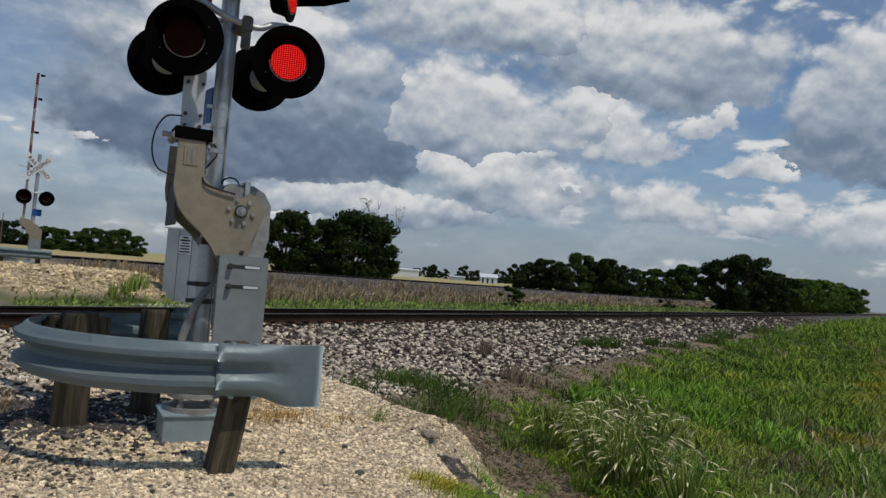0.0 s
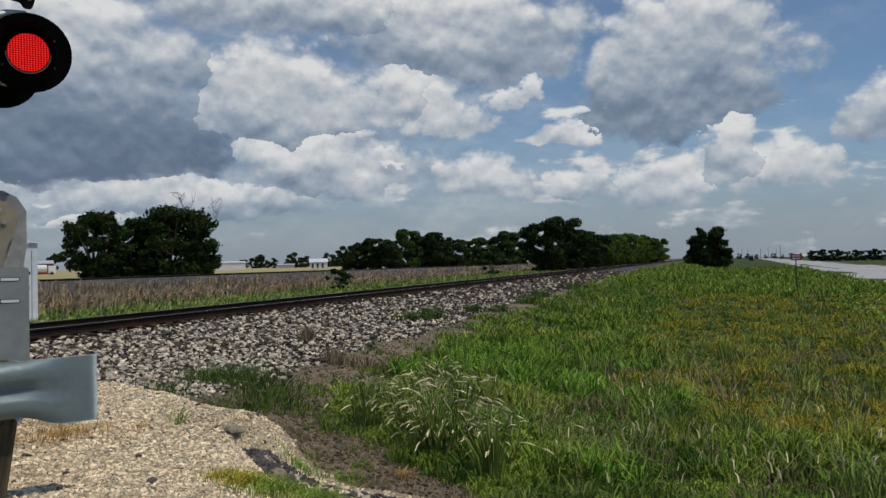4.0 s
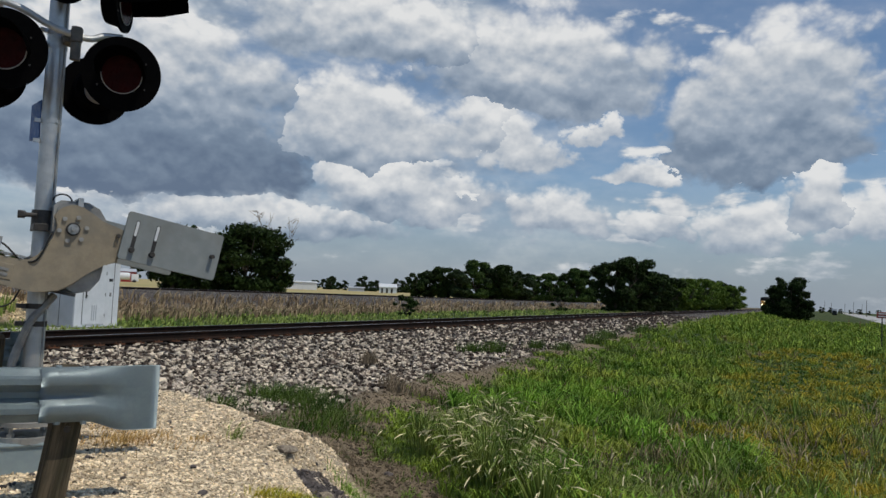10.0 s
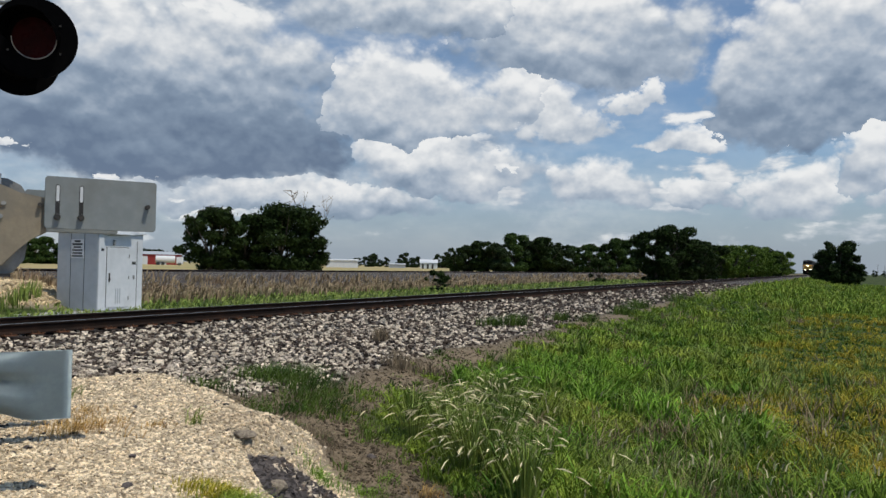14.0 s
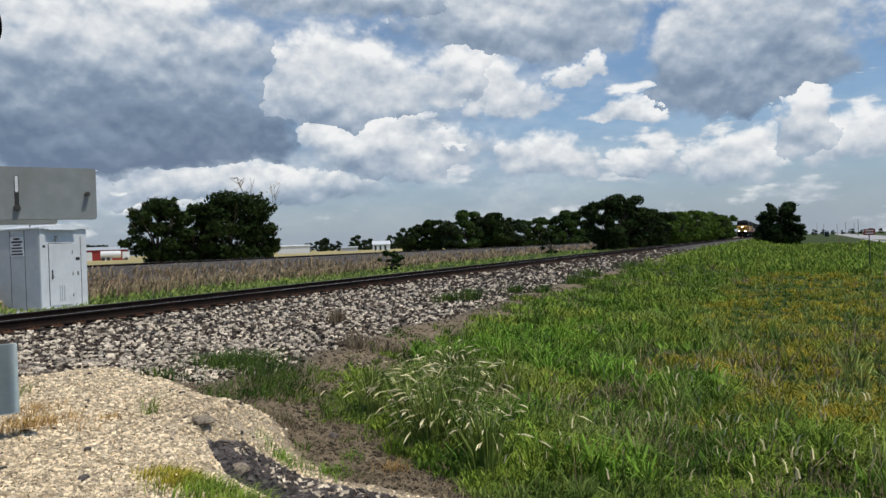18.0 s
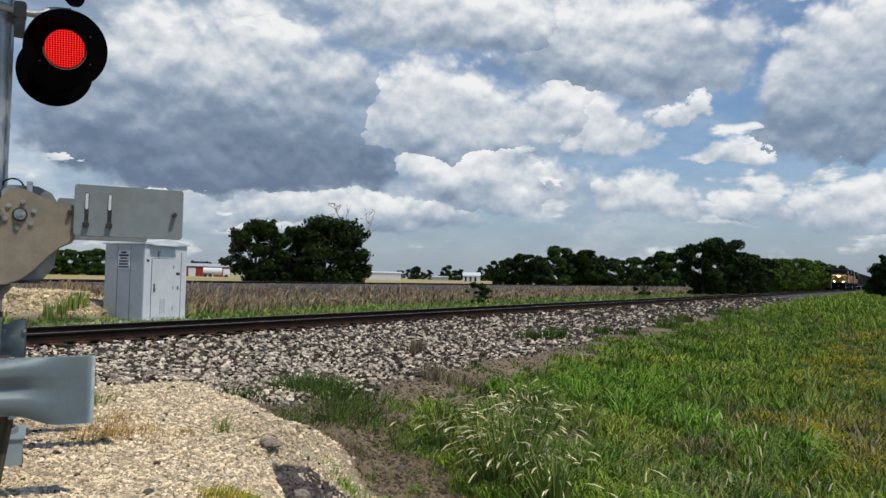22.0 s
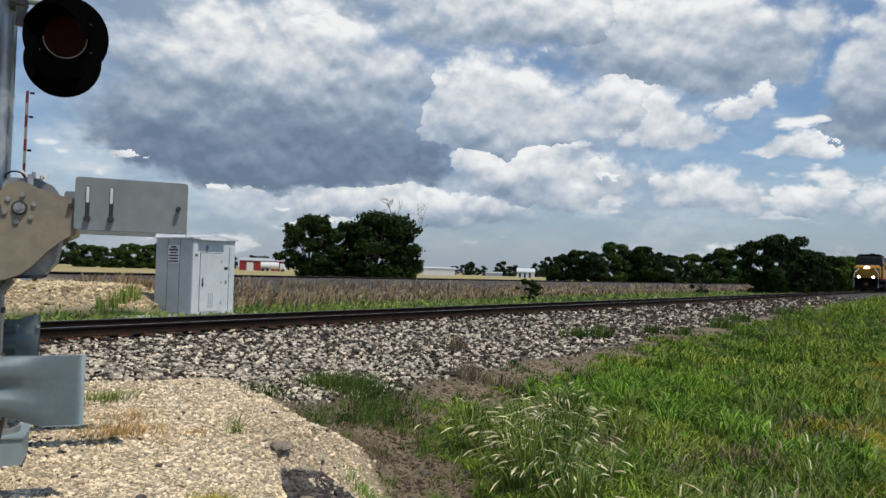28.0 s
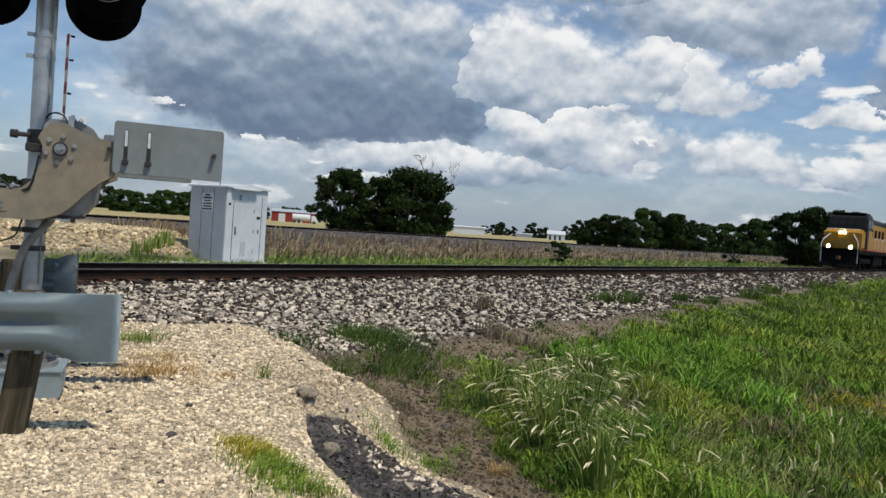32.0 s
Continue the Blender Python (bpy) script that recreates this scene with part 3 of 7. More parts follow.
def zones(x, y):
    """Shares of pale stone chips, grey ballast, green turf and pale field at a place."""
    dy, _ = bend(x)
    j = 0.9 * (wavy(x, y, 1.1, 21) - 0.5)
    t = y - dy
    pad = step(chips_edge(y) + 0.7 * j - x, -0.25, 0.2) * step(pad_back(x) + 0.6 * j - y, -0.1, 0.25) * step(x - road_edge(y), -0.1, 0.25)
    bal = step(y + j - ballast_edge(x), -0.2, 0.6) * step(t, -0.6, -1.6) * (1 - pad)
    inroad = step(road_edge(y) - x, -0.2, 0.2) * step(y, 2, -1)
    bal = bal * (1 - inroad)
    lo = np.interp(y, [-15.5, -14.45, -14.05, -13.6, -13.24, -12.9], [0.3, 0.82, 1.16, 1.31, 1.6, 1.95])
    hi = np.interp(y, [-15.5, -14.1, -13.3, -13.07, -12.9], [2.5, 2.6, 2.6, 2.26, 1.95])
    spill = step(np.minimum(x - lo, hi - x) + 0.22 * j, 0.0, 0.08) * step(y, -15.5, -15.2) * step(y + 0.4 * j, -13.1, -13.25)
    bal2 = step(y + j, 8.0, 9.6) * step(y, 18.5, 17.5) * np.maximum(step(x + j, 13, 15), step(x + j, 5.2, 4.2))
    bal = np.maximum(np.maximum(bal, spill), bal2)
    stoneroad = step(x, 7.5 + 0.5 * y, 0.5 + 0.5 * y + 2 * j) * step(y, -1.6, -1.0) * step(y, 40, 30)
    heap = step(1.2 - np.hypot((x - 10.0) / 5.3, (y - 7.6) / 4.0) + 0.2 * j, 0.0, 0.15)
    pale = np.maximum(np.maximum(pad, stoneroad), heap * 0.95) * (1 - spill) * (1 - bal2)
    k = wavy(x, y, 0.7, 23, 2) - 0.5
    turf = step(ballast_edge(x) - 0.05 - y + 1.5 * j + 0.9 * k, 0.0, 0.9) * step(x - turf_edge(y) + j + 1.6 * k, -0.1, 0.7)
    turf = np.maximum(turf, step(y, -1.0, -0.2) * step(y, 9.0, 7.5) * (1 - pale) * (1 - bal))
    turf = np.maximum(turf, step(y, -40, -42))
    field = step(y, 18.0, 19.5) * (1 - pale)
    return pale, bal * (1 - pale), turf, field


def graded(lo, a, b, hi, fine, grow=1.16):
    mid = list(np.arange(a, b, fine))
    up, d = [b], fine
    while up[-1] < hi:
        d *= grow
        up.append(up[-1] + d)
    dn, d = [a], fine
    while dn[-1] > lo:
        d *= grow
        dn.append(dn[-1] - d)
    return np.array(dn[:0:-1] + mid + up)


def ground_material():
    m = bpy.data.materials.new("ground")
    m.use_nodes = True
    n = Nodes(m.node_tree)
    where = n.add("ShaderNodeTexCoord").outputs["Object"]
    att = n.add("ShaderNodeVertexColor", layer_name="zone")
    sep = n.add("ShaderNodeSeparateColor")
    n.link(att.outputs[0], sep.inputs[0])
    field = n.add("ShaderNodeAttribute", attribute_name="field").outputs["Fac"]
    soil = n.mix(n.span(n.noise(where, 7, 6, 0.7), 0.3, 0.7), (0.14, 0.106, 0.068), (0.26, 0.20, 0.13))
    soil = n.mix(n.span(n.noise(where, 70, 3, 0.6), 0.5, 0.75, 0, 0.7), soil, (0.29, 0.24, 0.17))

    def chips(scale, tones, gap_shade):
        v = n.add("ShaderNodeTexVoronoi", feature="F1")
        v.inputs["Scale"].default_value = scale
        n.link(where, v.inputs["Vector"])
        s = n.add("ShaderNodeSeparateColor")
        n.link(v.outputs["Color"], s.inputs[0])
        col = n.ramp(s.outputs[0], tones)
        # shade between the stones is painted in, darker away from each cell's middle
        return n.mix(n.span(v.outputs["Distance"], 0.45, 0.75, 0.0, 0.7), col, gap_shade), v.outputs["Distance"]

    pale, pd = chips(58.0, [(0.0, (0.33, 0.26, 0.18)), (0.5, (0.50, 0.41, 0.285)), (1.0, (0.68, 0.58, 0.43))], (0.16, 0.12, 0.08))
    pale = n.mix(n.span(n.noise(where, 0.9, 4, 0.6), 0.5, 0.75, 0.0, 0.45), pale, (0.36, 0.30, 0.235))
    grey, gd = chips(21.0, [(0.0, (0.03, 0.026, 0.024)), (0.45, (0.075, 0.066, 0.06)), (0.8, (0.15, 0.135, 0.12)), (1.0, (0.40, 0.38, 0.35))], (0.016, 0.014, 0.012))
    grey = n.mix(n.span(n.noise(where, 0.35, 3, 0.6), 0.4, 0.7, 0.0, 0.5), grey, (0.085, 0.068, 0.060))
    # dark thatch, with the shade between blades put into the same colour
    turf = n.mix(n.span(n.noise(where, 1.3, 5, 0.65), 0.3, 0.7), (0.022, 0.036, 0.008), (0.060, 0.085, 0.018))
    turf = n.mix(n.span(n.noise(where, 0.16, 4, 0.6), 0.5, 0.72, 0.0, 0.7), turf, (0.15, 0.135, 0.04))
    straw = n.mix(n.span(n.noise(where, 0.02, 3, 0.5), 0.4, 0.6), (0.42, 0.33, 0.16), (0.33, 0.30, 0.13))
    col = n.mix(sep.outputs[2], soil, turf)
    col = n.mix(sep.outputs[1], col, grey)
    col = n.mix(sep.outputs[0], col, pale)
    col = n.mix(field, col, straw)
    dust = n.add("ShaderNodeAttribute", attribute_name="dust").outputs["Fac"]
    col = n.mix(n.math("MULTIPLY", dust, n.span(n.noise(where, 0.7, 5, 0.6), 0.3, 0.65, 0.45, 0.95)), col, (0.60, 0.52, 0.40))
    sh = n.add("ShaderNodeBsdfPrincipled")
    sh.inputs["Roughness"].default_value, sh.inputs["Specular IOR Level"].default_value = 0.95, 0.2
    n.link(col, sh.inputs["Base Color"])
    h = n.math("ADD", n.math("MULTIPLY", pd, n.math("MULTIPLY", sep.outputs[0], -0.012)), n.math("MULTIPLY", gd, n.math("MULTIPLY", sep.outputs[1], -0.03)))
    h = n.math("ADD", h, n.math("MULTIPLY", n.noise(where, 25, 4, 0.6), 0.012))
    bp = n.add("ShaderNodeBump")
    bp.inputs["Strength"].default_value, bp.inputs["Distance"].default_value = 0.8, 1.0
    n.link(h, bp.inputs["Height"])
    n.link(bp.outputs[0], sh.inputs["Normal"])
    n.link(sh.outputs[0], n.add("ShaderNodeOutputMaterial").inputs[0])
    return m


def make_ground():
    xs, ys = graded(-2500, -7.0, 14.0, 2600, 0.13), graded(-2500, -17.0, -0.5, 2500, 0.13, 1.1)
    gx, gy = np.meshgrid(xs, ys)
    px, py = gx.ravel(), gy.ravel()
    nx, ny = len(xs), len(ys)
    i = (np.arange(ny - 1)[:, None] * nx + np.arange(nx - 1)[None]).ravel()
    ob = bulk("ground", np.stack([px, py, land(px, py)], 1), np.stack([i, i + 1, i + nx + 1, i + nx], 1), ground_material(), smooth=True)
    pale, bal, turf, field = zones(px, py)
    col = ob.data.color_attributes.new("zone", "FLOAT_COLOR", "POINT")
    col.data.foreach_set("color", np.stack([pale, bal, turf, np.ones_like(pale)], 1).astype(np.float32).ravel())
    at = ob.data.attributes.new("field", "FLOAT", "POINT")
    at.data.foreach_set("value", field.astype(np.float32))
    at = ob.data.attributes.new("dust", "FLOAT", "POINT")
    dust = step(px, 6.5 + 0.5 * py, 3.0 + 0.5 * py) * step(py, -1.4, -0.6) * step(py, 32, 20) * step(np.hypot((px - 10.0) / 5.3, (py - 7.6) / 4.0), 1.1, 1.35) * (1 - step(px, 5.2, 4.2) * step(py, 8.2, 9.4) * step(py, 18.5, 17.5))
    at.data.foreach_set("value", dust.astype(np.float32))
    return tagged(ob, "flat land with stone pad, ballast, turf and fields", "ground", kind="structure")


make_ground()


def height(x, y):
    return float(land(np.array([x]), np.array([y]))[0])


# ---------------------------------------------------------------- railway tracks
def rail_profile():
    half = [(0.036, 0.0), (0.036, -0.03), (0.012, -0.048), (0.009, -0.13), (0.03, -0.155), (0.07, -0.168), (0.07, -0.180)]
    return [(-a, b) for a, b in half[::-1]] + half


def sweep(profile, path):
    n, k = len(path), len(profile)
    v = np.array([(x, y + a, z + b) for x, y, z in path for a, b in profile])
    f = [(i * k + j, i * k + (j + 1) % k, (i + 1) * k + (j + 1) % k, (i + 1) * k + j) for i in range(n - 1) for j in range(k)]
    return v, f


def make_track(name, y0, z0, x0, x1, bent, label, tie_x0, tie_x1):
    track = thing(name, Matrix(), label, "railway track", kind="structure")
    xs = np.concatenate([np.arange(x0, 120, 4.0), np.arange(120, x1, 20.0)])
    dy, dz = bend(xs) if bent else (xs * 0, xs * 0)
    for off in (0.0, GAUGE):
        v, f = sweep(rail_profile(), list(zip(xs, y0 + off + dy, z0 + dz)))
        rail = bulk("rail", v, f, M["rail"], track)
        v, f = sweep([(-0.026, 0.0), (0.026, 0.0), (0.026, 0.003), (-0.026, 0.003)], list(zip(xs, y0 + off + dy, z0 + dz + 0.0006)))
        bulk("running_surface", v, f, M["railtop"], rail)
    bm = bmesh.new()
    box(bm, 0, 0, 0, 0.23, 2.55, 0.17, bevel=0.012)
    first = part("sleeper", bm, M["tie"], track)
    bm = bmesh.new()
    for yy in (0.0, GAUGE):
        box(bm, 0, yy - GAUGE / 2, 0.092, 0.19, 0.34, 0.018)
        for s in (-1, 1):
            for q in (-0.06, 0.06):
                rod(bm, (q, yy - GAUGE / 2 + s * 0.095, 0.09), (q, yy - GAUGE / 2 + s * 0.095, 0.135), 0.014, seg=6)
            box(bm, 0.16, yy - GAUGE / 2 + s * 0.05, 0.075, 0.05, 0.09, 0.06)
    fit0 = part("tie_plates", bm, M["rust"], track)
    rnd = random.Random(5)
    for k, x in enumerate(np.arange(tie_x0, tie_x1, 0.53)):
        a, b = bend(x) if bent else (0.0, 0.0)
        m = pose(x + rnd.uniform(-0.03, 0.03), y0 + GAUGE / 2 + a + rnd.uniform(-0.04, 0.04), z0 + b - 0.283 + rnd.uniform(-0.012, 0.004), 0, 0, rnd.uniform(-1.5, 1.5))
        mp = pose(x, y0 + GAUGE / 2 + a, z0 + b - 0.283, 0, 0, 0)
        if k == 0:
            first.matrix_basis, fit0.matrix_basis = m, mp
        else:
            again(first, m)
            again(fit0, mp)
    return track


track_bed = make_track("railway_track", RAIL_Y, RAIL_Z, -160, 1200, True, "main railway track with rusty steel rails on dark sleepers", -9.0, 66.0)
make_track("second_railway_track", TRACK2_Y, TRACK2_Z, -200, 1200, False, "second railway track on a raised ballast bank", 12.0, 60.0)


# ---------------------------------------------------------------- road and crossing
def ribbon(name, rows, mat, thick=0.03, lift=0.012, label="", category="road"):
    """A road surface laid over the ground, from rows of (left point, right point)."""
    bm = bmesh.new()
    rings = []
    for (ax, ay), (bx, by) in rows:
        ring = []
        for k in range(9):
            x, y = ax + (bx - ax) * k / 8, ay + (by - ay) * k / 8
            ring.append(bm.verts.new((x, y, height(x, y) + lift + 0.04 * math.sin(math.pi * k / 8))))
        rings.append(ring)
    for a, b in zip(rings, rings[1:]):
        for k in range(8):
            bm.faces.new((a[k], a[k + 1], b[k + 1], b[k]))
    r = bmesh.ops.extrude_face_region(bm, geom=bm.faces[:])
    for v in r["geom"]:
        if isinstance(v, bmesh.types.BMVert):
            v.co.z -= thick + lift + 0.05
    return tagged(part(name, bm, mat, smooth=False), label, category, kind="structure")


tarmac = [((float(road_edge(y)) - 8.2, y + 0.5), (float(road_edge(y)) - 0.05 + 0.1 * math.sin(y * 3), y)) for y in (-60, -30, -20, -16, -14, -12.5, -11.5, -10.5, -9.5, -8.5, -7.5, -6.6, -5.75)]
ribbon("road", tarmac, M["asphalt"], label="worn grey tarmac road leading up to the railway crossing")
highway = [((x, -42.0 - (x - 65) * 0.06), (x, -29.3 - (x - 65) * 0.06)) for x in (-200, -60, 0, 40, 80, 120, 200, 400, 900, 1600)]
ribbon("highway", highway, M["concrete"], label="pale concrete highway running beside the railway")

crossing = thing("level_crossing", Matrix(), "timber plank crossing surface between and beside the rails", "crossing", kind="structure")
bm = bmesh.new()
box(bm, 0, 0, 0, 2.35, 0.27, 0.16, bevel=0.012)
plank0 = part("plank", bm, M["plank"], crossing)
planks = [(x, y) for x in (0.55, -1.85, -4.25, -6.65) for y in (-5.28, -4.98, -4.68, -4.38, -3.83, -3.53, -3.23, -2.93, -2.30, -2.0, -1.7, -1.4)]
rnd = random.Random(8)
for k, (x, y) in enumerate(planks):
    m = pose(x + rnd.uniform(-0.04, 0.04) + (y + 3.3) * 0.28, y, RAIL_Z - 0.085 + rnd.uniform(-0.012, 0.006), rnd.uniform(-0.6, 0.6), rnd.uniform(-0.3, 0.3), rnd.uniform(-0.4, 0.4))
    if k == 0:
        plank0.matrix_basis = m
    else:
        again(plank0, m)


# ---------------------------------------------------------------- the crossing signal with its gate
def lamp_head(parent, m, dia=0.508, hood=0.27, lit=True, tilt=0.0):
    """One flashing light: round black background, hood, housing, lens."""
    bm = bmesh.new()
    r = dia / 2
    rod(bm, (0, -0.004, 0), (0, 0.010, 0), r, seg=40)
    rod(bm, (0, -0.010, 0), (0, 0.012, 0), r + 0.001, r - 0.004, seg=40)
    rod(bm, (0, 0.010, 0), (0, 0.12, 0), 0.16, 0.13, seg=24)
    head = part("signal_light", bm, M["black"], parent, m=m, smooth=False)
    bm = bmesh.new()
    n, rings = 18, []
    for y, rr, cut in ((-0.01, 0.155, 200), (-hood * 0.55, 0.157, 185), (-hood, 0.160, 150)):
        ring = []
        for k in range(n + 1):
            a = radians(90 - cut / 2 + cut * k / n)
            ring.append(bm.verts.new((rr * math.cos(a), y, rr * math.sin(a))))
        rings.append(ring)
    for a, b in zip(rings, rings[1:]):
        for k in range(n):
            bm.faces.new((a[k], a[k + 1], b[k + 1], b[k]))
    ex = bmesh.ops.solidify(bm, geom=bm.faces[:], thickness=0.006)
    part("hood", bm, M["black"], head, "matt black sheet hood over the lens")
    bm = bmesh.new()
    rod(bm, (0, -0.016, 0), (0, -0.006, 0), 0.128, seg=32)
    part("lens", bm, M["darklens"], head, "dark red lens")
    bm = bmesh.new()
    tube(bm, [(0.131 * math.cos(a), -0.016, 0.131 * math.sin(a)) for a in (radians(180 + 9 * k) for k in range(21))], 0.004, 6)
    part("lens_rim", bm, M["casing"], head)
    for a in (30, 150, 210, 330):
        bm = bmesh.new()
        rod(bm, (0.175 * math.cos(radians(a)), -0.014, 0.175 * math.sin(radians(a))), (0.175 * math.cos(radians(a)), -0.004, 0.175 * math.sin(radians(a))), 0.007, seg=8)
        part("screw", bm, M["darkbolt"], head)
    if not lit:
        return head, None
    bm = bmesh.new()
    rod(bm, (0, -0.0035, 0), (0, 0.0035, 0), 0.122, seg=32)
    led = part("lamp", bm, M["led"], head, "red light source behind the lens", m=pose(0, 0.03, 0))
    return head, led


LEDS = {}


def mast_base(parent):
    for name, args, mat in (("foundation", (0, 0.03, 0.20, 0.44, 0.40, 0.24), M["galv"]), ("base_lid", (0, 0.03, 0.325, 0.47, 0.43, 0.025), M["galv"])):
        bm = bmesh.new()
        box(bm, *args, bevel=0.012)
        part(name, bm, mat, parent, "grey steel foundation box set in the stones" if name == "foundation" else "")
    bm = bmesh.new()
    for sx in (-1, 1):
        box(bm, sx * 0.2, 0.03, 0.10, 0.05, 0.40, 0.10)
    part("base_skids", bm, M["dark"], parent)
    bm = bmesh.new()
    rod(bm, (0, 0, 0.33), (0, 0, 0.37), 0.19, seg=24)
    rod(bm, (0, 0, 0.44), (0, 0, 0.47), 0.19, seg=24)
    part("base_flange", bm, M["casing"], parent)
    for a in range(4):
        bm = bmesh.new()
        x, y = 0.155 * math.cos(radians(45 + 90 * a)), 0.155 * math.sin(radians(45 + 90 * a))
        rod(bm, (x, y, 0.33), (x, y, 0.53), 0.014, seg=8)
        rod(bm, (x, y, 0.37), (x, y, 0.395), 0.026, seg=6)
        rod(bm, (x, y, 0.47), (x, y, 0.495), 0.026, seg=6)
        part("anchor_bolt", bm, M["bolt"], parent)


def make_signal():
    sig = thing("crossing_signal", GATE @ pose(0, 0, 0), "railway crossing signal with aluminium mast and black flashing lights", "crossing signal")
    mast_base(sig)
    bm = bmesh.new()
    rod(bm, (0, 0, 0.46), (0, 0, 4.6), 0.064, seg=32)
    part("mast", bm, M["mast"], sig, "round brushed aluminium mast", smooth=False)
    bm = bmesh.new()
    rod(bm, (0, 0, 0.46), (0, 0, 0.80), 0.085, 0.068, seg=28)
    part("mast_collar", bm, M["mast"], sig)
    for z in (2.38, 2.52):
        bm = bmesh.new()
        rod(bm, (0, 0, z - 0.012), (0, 0, z + 0.012), 0.067, seg=28)
        box(bm, -0.085, -0.02, z, 0.04, 0.02, 0.025)
        part("strap", bm, M["mast"], sig)
    bm = bmesh.new()
    tube(bm, [(0.045, -0.05, 0.6), (0.045, -0.05, 4.2)], 0.006, 6)
    part("conduit_seam", bm, M["casing"], sig)
    # blue notice
    bm = bmesh.new()
    box(bm, -0.05, 0.20, 2.55, 0.012, 0.26, 0.26, m=Matrix.Rotation(radians(8), 4, "Z"))
    part("notice", bm, M["blue"], sig, "blue metal notice on the mast")
    # lower cross arm
    for zz in (3.12, 3.72):
        bm = bmesh.new()
        tube(bm, eased([(-0.40, -0.12, zz + 0.15), (-0.24, -0.15, zz + 0.11), (-0.06, -0.16, zz + 0.03), (0.10, -0.15, zz), (0.20, -0.15, zz), (0.28, -0.14, zz + 0.04), (0.40, -0.12, zz + 0.06)], 4), 0.024, 12)
        part("cross_arm", bm, M["mast"], sig, "bent grey pipe arm carrying the lights")
        bm = bmesh.new()
        box(bm, 0.10, -0.15, zz, 0.075, 0.085, 0.10, bevel=0.012)
        box(bm, 0.07, -0.07, zz - 0.02, 0.09, 0.14, 0.06, bevel=0.01)
        rod(bm, (0.10, -0.15, zz - 0.17), (0.10, -0.15, zz + 0.06), 0.034, seg=14)
        part("arm_clamp", bm, M["casting"], sig)
        for z in (zz - 0.07, zz + 0.03):
            bm = bmesh.new()
            rod(bm, (0, 0, z - 0.013), (0, 0, z + 0.013), 0.069, seg=24)
            box(bm, -0.09, -0.03, z, 0.05, 0.03, 0.026)
            rod(bm, (-0.10, -0.07, z), (-0.10, 0.01, z), 0.009, seg=8)
            part("clamp_band", bm, M["mast"], sig)
        for x, top in ((-0.37, zz + 0.15), (0.37, zz + 0.06)):
            bm = bmesh.new()
            tube(bm, [(x, -0.12, top), (x + 0.01, -0.03, top - 0.03), (x, 0.0, top - 0.16)], 0.02, 10)
            part("hanger", bm, M["mast"], sig)
    for side, x in (("left", -0.335), ("right", 0.375)):
        head, led = lamp_head(sig, pose(x, -0.35, 2.89 if side == "left" else 2.86, 8, 0, -14))
        LEDS[side] = [led]
        lamp_head(sig, pose(x - 0.06, 0.35, 2.87, -4, 0, 172), hood=0.12, lit=False)
        bm = bmesh.new()
        rod(bm, (x - 0.02, -0.26, 2.84), (x - 0.05, 0.27, 2.85), 0.10, seg=20)
        part("lamp_housing", bm, M["casing"], sig, "grey round lamp housing between the backgrounds")
    # upper pair, turned to the side road
    for side, x, rz in (("left", -0.02, 25), ("right", 0.40, 62)):
        head, led = lamp_head(sig, pose(x, -0.22 if side == "left" else -0.10, 3.50 if side == "left" else 3.42, 0, 0, rz), dia=0.38, hood=0.42)
        LEDS[side].append(led)
    # round clamp and connector on the mast beside the gate works
    bm = bmesh.new()
    rod(bm, (0, 0, 1.80), (0, 0, 1.90), 0.078, seg=24)
    rod(bm, (-0.15, -0.06, 1.86), (-0.05, -0.06, 1.86), 0.016, seg=12)
    rod(bm, (-0.165, -0.06, 1.86), (-0.12, -0.06, 1.86), 0.027, seg=6)
    part("mast_clamp", bm, M["darkbolt"], sig)
    return sig


signal = make_signal()


